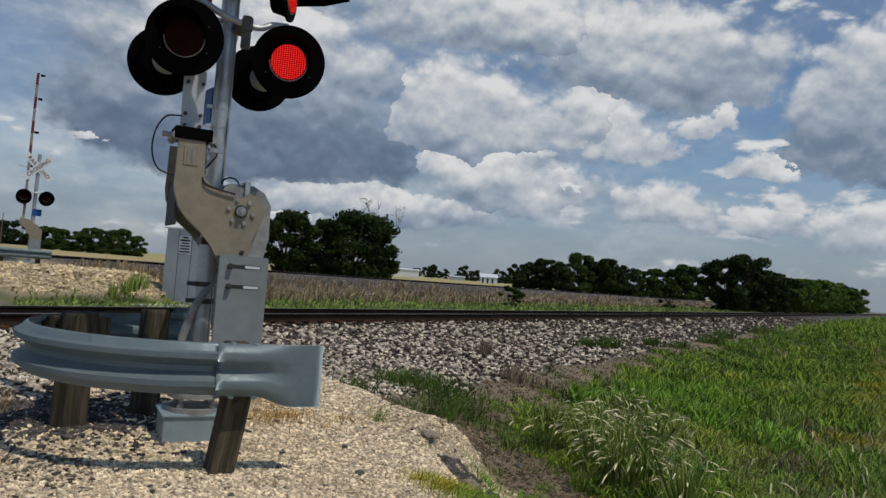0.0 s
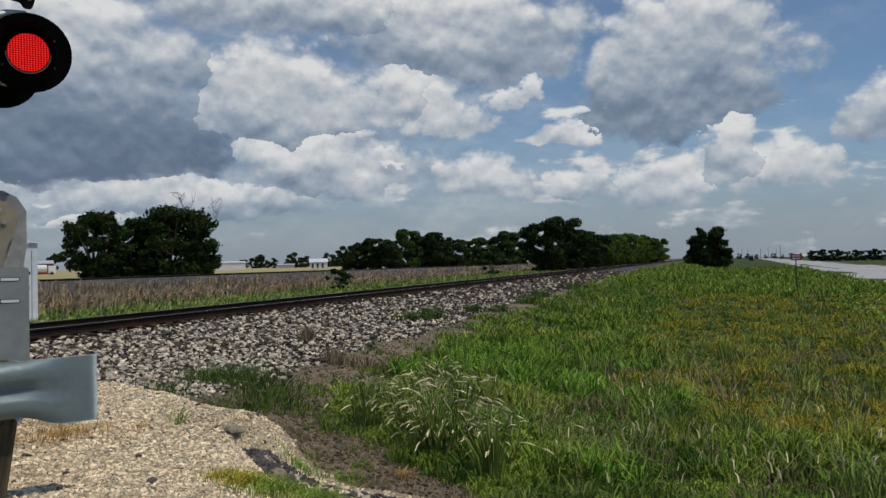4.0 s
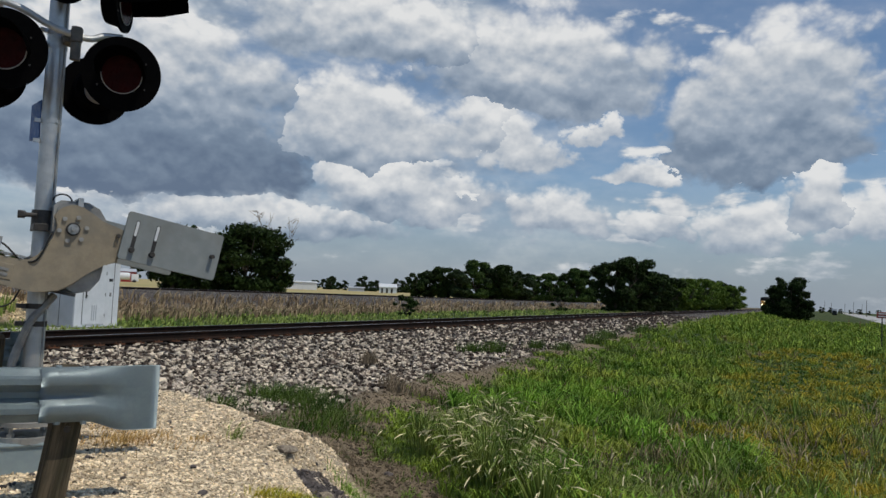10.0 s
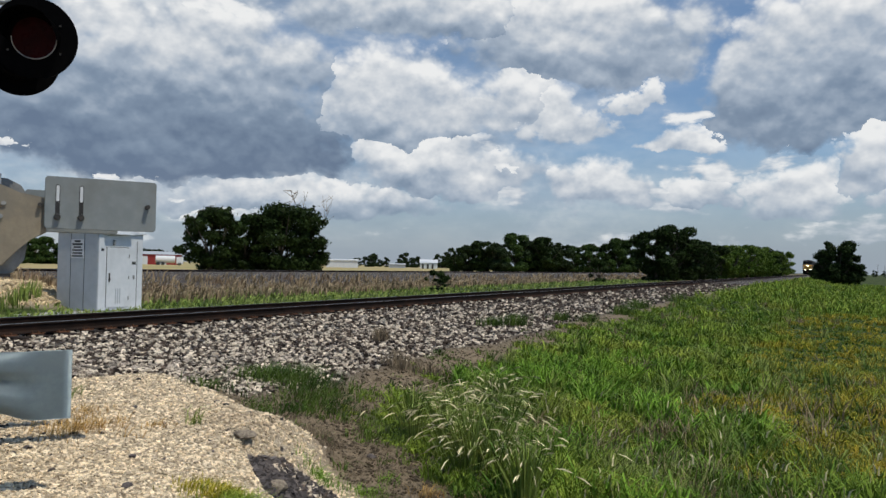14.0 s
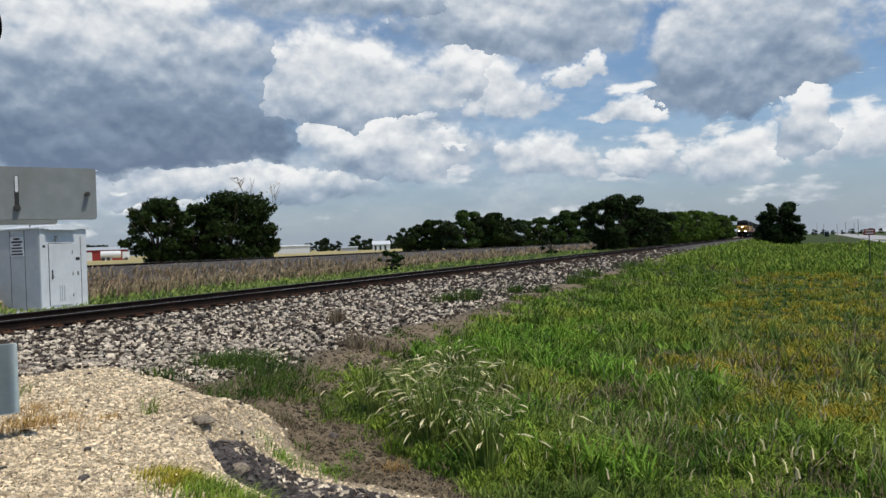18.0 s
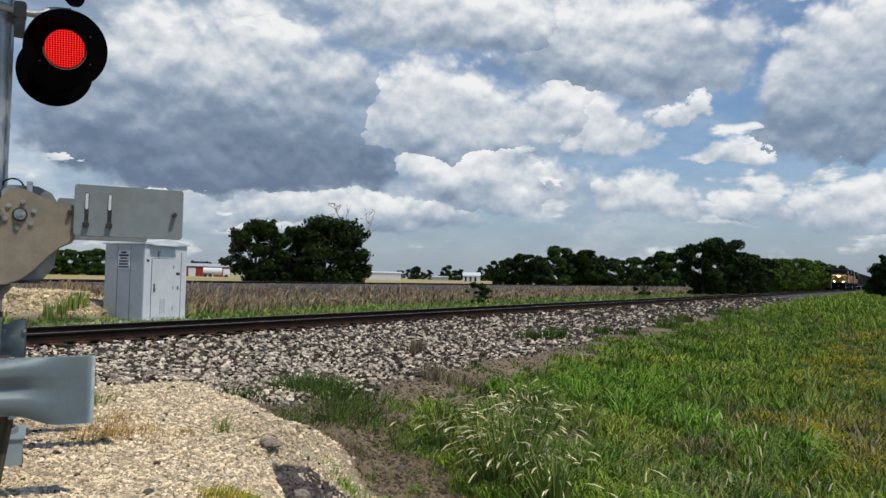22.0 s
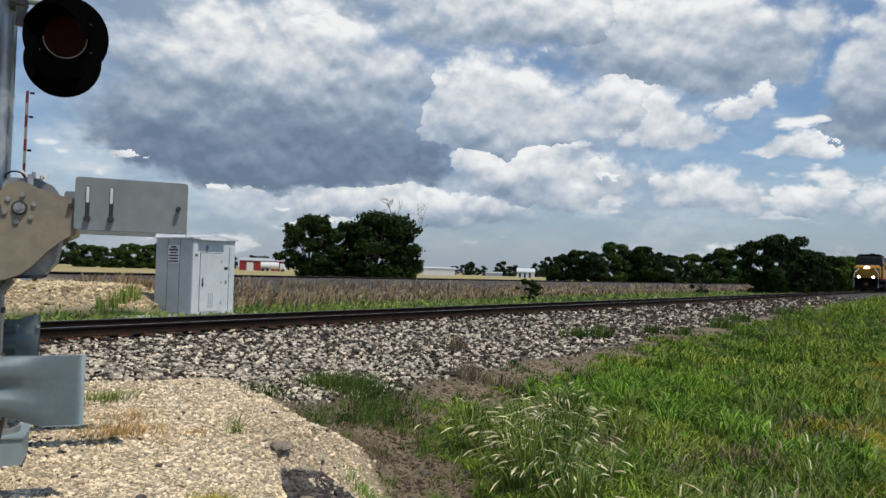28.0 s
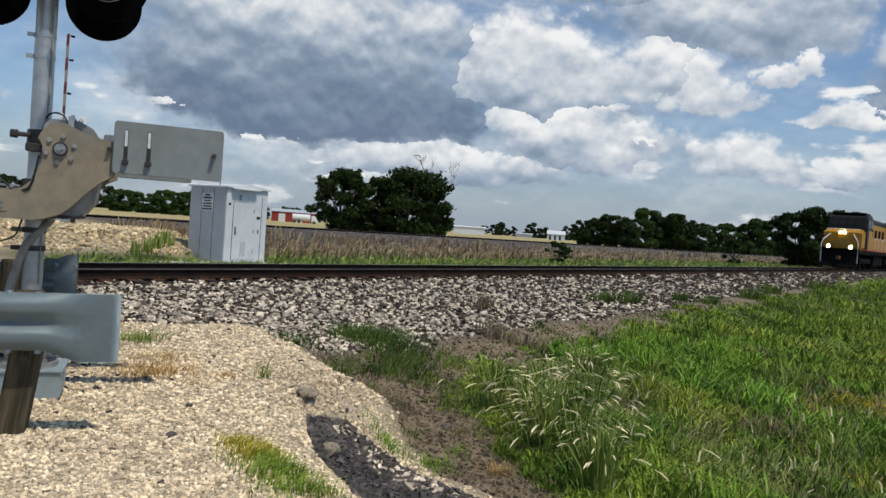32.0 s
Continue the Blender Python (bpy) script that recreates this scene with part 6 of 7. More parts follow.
# ---------------------------------------------------------------- stones
def lumps(rng, px, py, pz, size, squash=0.65):
    """Angular stones: jittered boxes turned at random."""
    n = len(px)
    corner = np.array([(x, y, z) for z in (-1, 1) for y in (-1, 1) for x in (-1, 1)], float)
    v = corner[None] * (0.55 + 0.5 * rng.random((n, 8, 1))) + rng.normal(scale=0.16, size=(n, 8, 3))
    v *= np.stack([0.7 + 0.6 * rng.random(n), 0.7 + 0.6 * rng.random(n), squash * (0.7 + 0.6 * rng.random(n))], 1)[:, None]
    a, b = rng.random(n) * 2 * math.pi, rng.normal(scale=0.5, size=n)
    ca, sa, cb, sb = np.cos(a), np.sin(a), np.cos(b), np.sin(b)
    x, y, z = v[..., 0], v[..., 1], v[..., 2]
    y, z = y * cb[:, None] - z * sb[:, None], y * sb[:, None] + z * cb[:, None]
    x, y = x * ca[:, None] - y * sa[:, None], x * sa[:, None] + y * ca[:, None]
    v = np.stack([x, y, z], -1) * (size * 0.5)[:, None, None]
    v[..., 0] += px[:, None]
    v[..., 1] += py[:, None]
    v[..., 2] += pz[:, None]
    f = np.array([(0, 2, 3, 1), (4, 5, 7, 6), (0, 1, 5, 4), (2, 6, 7, 3), (0, 4, 6, 2), (1, 3, 7, 5)])
    return v.reshape(-1, 3), (np.arange(n)[:, None, None] * 8 + f[None]).reshape(-1, 4)


def stuff(name, v, f, mat, label, category):
    return tagged(bulk(name, v, f, mat), label, category, kind="stuff")


EYE_X, EYE_Y = -3.0, -16.7      # the roadside spot round which detail is finest
rng = np.random.default_rng(77)


def around(n, r0, r1, a0, a1, power=0.0):
    """Places round the roadside spot, thinner with distance."""
    r = r0 * (r1 / r0) ** rng.random(n)
    a = np.radians(a0 + (a1 - a0) * rng.random(n))
    return EYE_X + r * np.cos(a), EYE_Y + r * np.sin(a), r


x, y, r = around(150000, 6.0, 75.0, -2, 92)
_, bal, _, _ = zones(x, y)
ok = (bal > 0.35 + 0.4 * rng.random(len(x))) & (y < 2)
x, y, r = x[ok][:42000], y[ok][:42000], r[ok][:42000]
size = np.clip(0.028 + 0.0016 * r, 0.04, 0.10) * (0.6 + 0.9 * rng.random(len(x)))
pale = rng.random(len(x)) < np.interp(x, [0, 8, 30, 60], [0.52, 0.38, 0.20, 0.12])
v, f = lumps(rng, x[~pale], y[~pale], land(x[~pale], y[~pale]) + size[~pale] * 0.12, size[~pale])
stuff("ballast_stones", v, f, M["stone"], "loose grey railway ballast stones", "ballast")
v, f = lumps(rng, x[pale], y[pale], land(x[pale], y[pale]) + size[pale] * 0.2, size[pale] * 1.05)
stuff("pale_ballast_stones", v, f, M["palestone"], "loose pale grey stones among the ballast", "ballast")

x, y, r = around(180000, 2.4, 16.0, 5, 100)
pad, _, _, _ = zones(x, y)
ok = (pad > 0.3 + 0.5 * rng.random(len(x))) & (y < -5.5)
x, y, r = x[ok][:82000], y[ok][:82000], r[ok][:82000]
size = np.clip(0.010 + 0.0022 * r, 0.012, 0.032) * (0.6 + 0.8 * rng.random(len(x)))
v, f = lumps(rng, x, y, land(x, y) + size * 0.1, size)
x2, y2 = rng.uniform(-7.5, 2.5, 60000), rng.uniform(-21, -12, 60000)
r2, a2 = np.hypot(x2 - EYE_X, y2 - EYE_Y), np.degrees(np.arctan2(y2 - EYE_Y, x2 - EYE_X))
ok = (zones(x2, y2)[0] > 0.6) & ((r2 < 2.4) | (a2 < 5) | (a2 > 100))
x2, y2 = x2[ok][:26000], y2[ok][:26000]
size2 = 0.014 + 0.018 * rng.random(len(x2))
v2, f2 = lumps(rng, x2, y2, land(x2, y2) + size2 * 0.1, size2)
v, f = np.vstack([v, v2]), np.vstack([f, f2 + len(v)])
stuff("limestone_chips", v, f, M["pebble"], "loose pale limestone chips", "gravel")
x, y = 5.2 + 10 * rng.random(9000), 2.0 + 8 * rng.random(9000)
ok = zones(x, y)[0] > 0.5
x, y = x[ok], y[ok]
size = 0.06 + 0.08 * rng.random(len(x))
v, f = lumps(rng, x, y, land(x, y) + size * 0.1, size)
stuff("heap_stones", v, f, M["heapstone"], "tan rubble on the heap beside the far signal", "gravel")

# dark stones spilled beside the pad, and the dark spoil round the foundation
x, y = rng.uniform(0.4, 2.9, 9000), rng.uniform(-15.6, -12.8, 9000)
ok = (zones(x, y)[1] > 0.4)
x, y = x[ok], y[ok]
size = 0.03 + 0.035 * rng.random(len(x))
v, f = lumps(rng, x, y, land(x, y) + size * 0.15, size)
stuff("spilled_stones", v, f, M["darkstone"], "dark ballast spilled at the pad's edge", "ballast")
x, y = rng.normal(0.0, 0.42, 2600), rng.normal(-10.7, 0.55, 2600)
size = 0.02 + 0.035 * rng.random(len(x))
v, f = lumps(rng, x, y, land(x, y) + size * 0.12, size)
stuff("spoil", v, f, M["darkstone"], "dark crumbled spoil round the signal foundation", "spoil")
x, y = -4 + 8 * rng.random(420), -16 + 8 * rng.random(420)
ok = zones(x, y)[0] > 0.8
x, y = x[ok], y[ok]
size = 0.014 + 0.028 * rng.random(len(x)) ** 2
v, f = lumps(rng, x, y, land(x, y) + size * 0.2, size)
stuff("dark_pebbles", v, f, M["darkstone"], "dark pebbles scattered on the stone pad", "gravel")


def make_stone(x, y, size, mat, label, seed, flat=0.7):
    """A worn lump: a small sphere pushed in and out."""
    g = random.Random(seed)
    bm = bmesh.new()
    bmesh.ops.create_icosphere(bm, subdivisions=2, radius=size * 0.5)
    way = [Vector((g.gauss(0, 1), g.gauss(0, 1), g.gauss(0, 1))).normalized() for _ in range(7)]
    for v in bm.verts:
        d = v.co.normalized()
        cut = min(1.0, min((0.62 + 0.1 * (i % 3)) / max(0.05, d.dot(w)) for i, w in enumerate(way)))
        v.co *= cut * g.uniform(0.93, 1.05)
        v.co.z *= flat
    tagged(part("stone", bm, M[mat], m=pose(x, y, height(x, y) + size * 0.16, 0, 0, seed * 40)), label, "stone")


for k, (sx, sy, ss, mat, lab) in enumerate(((0.425, -13.39, 0.07, "darkstone", "dark brown stone on the pale pad"), (1.54, -13.60, 0.17, "conglomerate", "crumbly tan rock on the spilled ballast"), (1.85, -13.02, 0.21, "conglomerate", "flat brown rock at the pad's edge"), (3.75, -13.0, 0.10, "darkstone", "small dark stone on bare soil"), (-0.5, -13.2, 0.05, "darkstone", "dark stone on the pale pad"), (0.15, -12.2, 0.05, "darkstone", "dark stone on the pale pad"), (3.3, -12.75, 0.05, "palestone", "small white stone on bare soil"))):
    make_stone(sx, sy, ss, mat, lab, 90 + k, 0.4 if k == 2 else 0.7)


# ---------------------------------------------------------------- grass and weeds
def blades(px, py, pz, h, w, lean, seed, droop=0.35):
    """Bent blades of two lengths each, three pairs of points."""
    g = np.random.default_rng(seed)
    n = len(px)
    a, t = g.random(n) * 2 * math.pi, g.random(n) * 2 * math.pi
    side = np.stack([np.cos(a), np.sin(a), 0 * a], 1) * (w / 2)[:, None]
    tip = np.stack([np.cos(t) + 0.5, np.sin(t) - 0.2, 0 * t], 1) * (h * lean)[:, None]
    p0 = np.stack([px, py, pz - 0.01], 1)
    up = np.zeros((n, 3))
    up[:, 2] = h
    p1 = p0 + up * 0.6 + tip * 0.3
    p2 = p0 + up * (1 - droop * lean)[:, None] + tip
    v = np.stack([p0 - side, p0 + side, p1 - side * 0.8, p1 + side * 0.8, p2 - side * 0.12, p2 + side * 0.12], 1).reshape(-1, 3)
    f = (np.arange(n)[:, None, None] * 6 + np.array([(0, 1, 3, 2), (2, 3, 5, 4)])[None]).reshape(-1, 4)
    return v, f, p2


def meadow(name, n, r0, r1, a0, a1, hmin, hmax, mat, label, seed, keep, thin=0.0015, base=0.0025):
    x, y, r = around(n, r0, r1, a0, a1)
    ok = keep(x, y)
    x, y, r = x[ok], y[ok], r[ok]
    tuft = wavy(x, y, 0.55, seed) * 0.6 + wavy(x, y, 2.6, seed + 5) * 0.6
    h = (hmin + (hmax - hmin) * np.clip(tuft - 0.15, 0.05, 1)) * (0.55 + 0.6 * rng.random(len(x)))
    v, f, tips = blades(x, y, land(x, y), h, base + thin * r * (0.6 + 0.8 * rng.random(len(x))), 0.25 + 0.5 * rng.random(len(x)), seed)
    stuff(name, v, f, mat, label, "grass")


def turfy(x, y):
    z = zones(x, y)
    return (z[2] > 0.15 + 0.6 * rng.random(len(x))) & (y < -7) & (y > -28.6 - (x - 65) * 0.06)


def tufts(name, n, r0, r1, a0, a1, count, hmin, hmax, width, mat, label, seed, keep, spread=0.07, droop=0.55):
    """Clumps of long arching blades that lean outwards from one root."""
    g = np.random.default_rng(seed)
    cx, cy, cr = around(n, r0, r1, a0, a1)
    ok = keep(cx, cy)
    cx, cy, cr = cx[ok], cy[ok], cr[ok]
    m = len(cx)
    hc = (hmin + (hmax - hmin) * np.clip(3.2 * wavy(cx, cy, 0.9, seed, 2) - 1.15, 0, 1)) * (0.6 + 0.7 * g.random(m))
    hc *= 0.5 + 0.5 * step(np.minimum(cx - turf_edge(cy), ballast_edge(cx) - cy), 0.0, 1.3)
    k = np.repeat(np.arange(m), count)
    q = len(k)
    a = g.random(q) * 2 * math.pi
    out = np.abs(g.normal(size=q))
    px, py = cx[k] + np.cos(a) * spread * out * (0.6 + hc[k]), cy[k] + np.sin(a) * spread * out * (0.6 + hc[k])
    h = hc[k] * (0.45 + 0.6 * g.random(q))
    lean = (0.18 + 0.8 * g.random(q))
    dx, dy = np.cos(a) + 0.35 * g.normal(size=q) + 0.30, np.sin(a) + 0.35 * g.normal(size=q) - 0.1
    tip = np.stack([dx, dy, 0 * dx], 1) * (h * lean)[:, None]
    t = g.random(q) * 2 * math.pi
    side = np.stack([np.cos(t), np.sin(t), 0 * t], 1) * ((width + 0.0006 * cr[k]) * (0.6 + 0.7 * g.random(q)) / 2)[:, None]
    p0 = np.stack([px, py, land(px, py) - 0.01], 1)
    up = np.zeros((q, 3))
    up[:, 2] = h
    p1, p2, p3 = p0 + up * 0.45 + tip * 0.16, p0 + up * 0.82 + tip * 0.55, p0 + up * (1.0 - droop * lean)[:, None] + tip * 1.25
    v = np.stack([p0 - side * 0.7, p0 + side * 0.7, p1 - side, p1 + side, p2 - side * 0.75, p2 + side * 0.75, p3], 1).reshape(-1, 3)
    base = np.arange(q)[:, None, None] * 7
    f = (base + np.array([(0, 1, 3), (0, 3, 2), (2, 3, 5), (2, 5, 4), (4, 5, 6)])[None]).reshape(-1, 3)
    stuff(name, v, f, mat, label, "grass")
    return p3


lushness = lambda x, y: step(wavy(x, y, 2.4, 61), 0.35, 0.65) + np.exp(-(((x - 12) / 4.5) ** 2 + ((y + 13.2) / 1.3) ** 2))
yellowness = lambda x, y: step(-14.7 - y + 2.4 * (wavy(x, y, 1.8, 71) - 0.5), 0, 1.6) * step(x, 4.0, 6.5) * step(x, 60, 34)
meadow("meadow_grass", 130000, 4.5, 130, -17, 30, 0.05, 0.17, M["darkgrass"], "short green meadow grass", 101, turfy)
tufts("tall_meadow_grass", 2900, 5.0, 15, -17, 32, 34, 0.08, 0.40, 0.009, M["grass"], "tall arching tufts of green meadow grass", 201, lambda x, y: turfy(x, y) & (yellowness(x, y) < 0.35 + 0.5 * rng.random(len(x))))
tufts("lush_grass", 1900, 6.5, 30, -10, 28, 26, 0.12, 0.42, 0.013, M["lush"], "bright fresh green grass tufts", 202, lambda x, y: turfy(x, y) & (lushness(x, y) > 0.65 + 0.5 * rng.random(len(x))) & (yellowness(x, y) < 0.4))
tufts("yellow_grass", 5200, 5.0, 44, -18, 10, 20, 0.08, 0.26, 0.008, M["yellowgrass"], "yellowing shorter meadow grass", 203, lambda x, y: turfy(x, y) & (yellowness(x, y) > 0.3 + 0.5 * rng.random(len(x))))
tufts("meadow_tufts", 4800, 15, 42, -17, 20, 14, 0.10, 0.38, 0.018, M["grass"], "uneven green grass tufts across the meadow", 204, lambda x, y: turfy(x, y) & (yellowness(x, y) < 0.4 + 0.6 * rng.random(len(x))))
tufts("far_meadow_tufts", 6500, 42, 160, -17, 14, 8, 0.25, 0.6, 0.03, M["grass"], "green grass farther along the railway", 205, turfy, spread=0.3)
tufts("pale_meadow_grass", 2200, 5, 40, -17, 28, 14, 0.18, 0.46, 0.006, M["tuft"], "pale arching grass blades above the meadow", 207, lambda x, y: turfy(x, y) & (wavy(x, y, 1.3, 83, 2) > 0.5))
tufts("stray_grass", 1500, 5, 20, 6, 40, 14, 0.10, 0.28, 0.006, M["darkgrass"], "stray grass tufts on bare soil", 208, lambda x, y: (zones(x, y)[0] < 0.2) & (zones(x, y)[1] < 0.3) & (zones(x, y)[2] < 0.5) & (y < -10.8) & (x > 3.2) & (wavy(x, y, 0.8, 85, 2) > 0.5))
tufts("dry_meadow_grass", 1500, 5, 60, -17, 26, 9, 0.15, 0.42, 0.004, M["straw"], "dry yellow stalks among the green grass", 206, lambda x, y: turfy(x, y) & (wavy(x, y, 2.0, 63) > 0.48))
meadow("dip_grass", 45000, 17, 120, 6, 62, 0.12, 0.32, M["tuft"], "short green grass in the dip between the tracks", 104, lambda x, y: (y > -0.9) & (y < 7.6) & (zones(x, y)[0] < 0.3) & (rng.random(len(x)) < 0.8), thin=0.0022)
meadow("tall_dry_grass", 60000, 22, 130, 6, 60, 0.30, 0.75, M["straw"], "tall dry brown grass on the bank of the second track", 105, lambda x, y: (y > 4.6) & (y < 10.6) & (x > 13.5) & (wavy(x, y, 1.4, 66) > 0.36), thin=0.0016)
meadow("verge_grass", 22000, 28, 200, -24, -4, 0.15, 0.35, M["grass"], "mown green verge beside the highway", 106, lambda x, y: (y < -22) & (y > -29), thin=0.0028)

# the tall tufts with pale seed heads, arching outwards from their roots
n = 46
a = rng.random(n)
roots = np.stack([3.75 + 2.3 * a + rng.normal(scale=0.24, size=n), -14.0 + 1.2 * a - 0.45 * rng.random(n) + rng.normal(scale=0.2, size=n)], 1)
k = np.repeat(np.arange(n), 120)
q = len(k)
turn, reach = rng.random(q) * 2 * math.pi, np.abs(rng.normal(size=q))
x, y = roots[k, 0] + 0.07 * reach * np.cos(turn), roots[k, 1] + 0.07 * reach * np.sin(turn)
h = (0.34 + 0.34 * rng.random(n))[k] * (0.65 + 0.5 * rng.random(q))
lean = np.minimum(0.95, 0.12 + 0.30 * reach)
aim = np.stack([np.cos(turn) - 0.35, np.sin(turn) - 0.15, 0 * turn], 1) * (h * lean)[:, None]
face = rng.random(q) * 2 * math.pi
flat = np.stack([np.cos(face), np.sin(face), 0 * face], 1) * (0.0042 + 0.0035 * rng.random(q))[:, None]
p0 = np.stack([x, y, land(x, y) - 0.01], 1)
rise = np.zeros((q, 3))
rise[:, 2] = h
p1, p2, p3 = p0 + rise * 0.5 + aim * 0.18, p0 + rise * 0.88 + aim * 0.55, p0 + rise * (1.02 - 0.35 * lean)[:, None] + aim * 1.2
v = np.stack([p0 - flat * 0.6, p0 + flat * 0.6, p1 - flat, p1 + flat, p2 - flat * 0.7, p2 + flat * 0.7, p3], 1).reshape(-1, 3)
f = (np.arange(q)[:, None, None] * 7 + np.array([(0, 1, 3), (0, 3, 2), (2, 3, 5), (2, 5, 4), (4, 5, 6)])[None]).reshape(-1, 3)
stuff("tall_grass_tuft", v, f, M["tuft"], "tall green grass tufts at the meadow's edge", "grass")
pick = rng.choice(q, 820, replace=False)
way, tip = (p3 - p2)[pick], p3[pick]
way /= np.linalg.norm(way, axis=1)[:, None]
wide = np.cross(way, rng.normal(size=(820, 3)))
wide *= 0.008 / np.linalg.norm(wide, axis=1)[:, None]
size = (0.08 + 0.07 * rng.random(820))[:, None]
drop = np.array([0, 0, -1.0]) * size * 0.22
v = np.stack([tip - way * 0.03, tip + way * size * 0.4 - wide, tip + way * size * 0.4 + wide, tip + way * size * 0.8 - wide * 0.7 + drop * 0.6, tip + way * size * 0.8 + wide * 0.7 + drop * 0.6, tip + way * size + drop], 1).reshape(-1, 3)
f = (np.arange(820)[:, None, None] * 6 + np.array([(0, 1, 2), (1, 3, 4), (1, 4, 2), (3, 5, 4)])[None]).reshape(-1, 3)
stuff("seed_heads", v, f, M["seed"], "pale feathery seed heads drooping on the tall grass", "grass")
x, y, r = around(1500, 2.2, 10, -16, 22)
ok = turfy(x, y)
x, y = x[ok][:240], y[ok][:240]
hh = 0.30 + 0.28 * rng.random(len(x))
v, f, tips = blades(x, y, land(x, y), hh, np.full(len(x), 0.005), 0.2 + 0.4 * rng.random(len(x)), 113)
stuff("seed_stalks", v, f, M["straw"], "thin dry grass stalks standing above the meadow", "grass")
v, f, _ = blades(tips[:, 0], tips[:, 1], tips[:, 2] - 0.02, np.full(len(x), 0.10), np.full(len(x), 0.016), np.full(len(x), 0.5), 114)
stuff("stalk_heads", v, f, M["seed"], "pale seed heads on single stalks", "grass")


def weed(name, x, y, n, h, spread, mat, label, category="weed", lean=0.5, width=0.008):
    g = np.random.default_rng(int(abs(x * 100 + y * 37)) + n)
    px, py = g.normal(0, spread, n), g.normal(0, spread, n)
    v, f, _ = blades(px, py, land(px + x, py + y) - height(x, y), h * (0.5 + 0.6 * g.random(n)), width * (0.6 + 0.8 * g.random(n)), lean * (0.4 + g.random(n)), n + int(abs(x) * 10))
    return tagged(bulk(name, v, f, mat, m=pose(x, y, height(x, y))), label, category, kind="stuff")


for k, (x, y, n, h, s) in enumerate(((10.2, -9.15, 150, 0.34, 0.09), (15.0, -9.5, 170, 0.34, 0.14), (15.6, -9.9, 220, 0.42, 0.17), (7.43, -11.2, 130, 0.30, 0.12), (18.1, -10.3, 170, 0.36, 0.14), (22.6, -11.0, 260, 0.42, 0.22), (7.7, -11.6, 120, 0.22, 0.13), (18.5, -11.0, 150, 0.32, 0.16), (26.4, -10.6, 240, 0.45, 0.25), (11.9, -13.8, 160, 0.36, 0.15), (33, -11.0, 260, 0.5, 0.3), (20.9, -12.3, 200, 0.4, 0.2))):
    weed("weed", x, y, n, h, s, M["weedleaf"] if k % 3 else M["twig"], "small green weed growing in the ballast" if k % 3 else "brown withered weed in the ballast", "weed", 0.6, 0.016)
for x, y, n, h, s in ((3.8, -10.85, 130, 0.2, 0.14), (5.2, -10.5, 420, 0.27, 0.24), (5.1, -11.1, 600, 0.30, 0.26), (4.7, -11.7, 380, 0.24, 0.20), (4.1, -11.5, 160, 0.16, 0.16), (3.7, -11.6, 100, 0.12, 0.12)):
    weed("grass_tuft", x, y, n, h, s, M["weedleaf"], "dark green grass tuft on bare soil beside the pad", "grass", 1.1, 0.009)
for x, y, n, h, s, mat, lab in ((-0.75, -10.2, 900, 0.30, 0.22, "rustgrass", "rusty yellow dry grass tuft beside the road"), (1.30, -11.85, 380, 0.12, 0.17, "rustgrass", "rusty dry grass on the stone pad"), (1.75, -11.3, 160, 0.10, 0.14, "rustgrass", "rusty dry grass on the stone pad"), (2.1, -10.4, 220, 0.16, 0.13, "tuft", "thin green grass on the stone pad"), (1.9, -12.45, 34, 0.22, 0.035, "tuft", "single thin green weed on the stone pad"), (1.68, -12.25, 60, 0.09, 0.05, "rustgrass", "small withered weed on the stone pad"), (0.62, -13.75, 260, 0.08, 0.07, "yellowgrass", "low yellow-green grass on the pad"), (0.54, -13.98, 420, 0.09, 0.08, "yellowgrass", "low yellow-green grass on the pad"), (0.46, -14.22, 520, 0.10, 0.10, "grass", "low green grass on the pad"), (0.36, -14.52, 420, 0.10, 0.11, "grass", "low green grass on the pad"), (2.68, -13.15, 200, 0.13, 0.10, "lush", "fresh grass between spilled stones and soil"), (2.8, -13.6, 140, 0.11, 0.10, "lush", "fresh grass between spilled stones and soil"), (3.2, -13.5, 60, 0.12, 0.06, "lush", "thin green shoots on bare soil"), (3.4, -12.6, 70, 0.2, 0.10, "twig", "grey withered weed on bare soil"), (3.65, -12.45, 70, 0.22, 0.10, "twig", "grey withered weed on bare soil"), (3.16, -13.95, 90, 0.14, 0.06, "rustgrass", "withered red-brown stalks under the tall grass"), (10.2, -12.9, 120, 0.3, 0.2, "rustgrass", "withered brown weed in the meadow"), (-2.4, -13.3, 200, 0.1, 0.15, "grass", "low grass on the stone pad")):
    weed("dry_tuft" if mat == "rustgrass" else "grass_tuft", x, y, n, h, s, M[mat], lab, "grass", 0.8, 0.006)
for k in range(5):
    x, y = 10.4 + 0.42 * k + 0.1 * (k % 3), 3.0 + 0.25 * k
    weed("reed_tuft", x, y, 40, 0.55, 0.09, M["tuft"], "tall green weeds at the foot of the heap", "weed", 0.2, 0.03)

# litter of twigs on the bare soil between stones and grass
x, y, r = around(160000, 3.5, 30, -5, 50)
z = zones(x, y)
ok = (z[0] < 0.3) & (z[1] < 0.4) & (z[2] < 0.5) & (y < -9) & (x > 1.0)
x, y = x[ok][:30000], y[ok][:30000]
v, f, _ = blades(x, y, land(x, y), 0.015 + 0.07 * rng.random(len(x)) ** 2, 0.004 + 0.005 * rng.random(len(x)), 1.2 + 1.6 * rng.random(len(x)), 131, droop=0.42)
stuff("dead_twigs", v, f, M["twig"], "dead twigs and withered stalks on bare soil", "twigs")

x, y, r = around(60000, 3.5, 24, -5, 50)
z = zones(x, y)
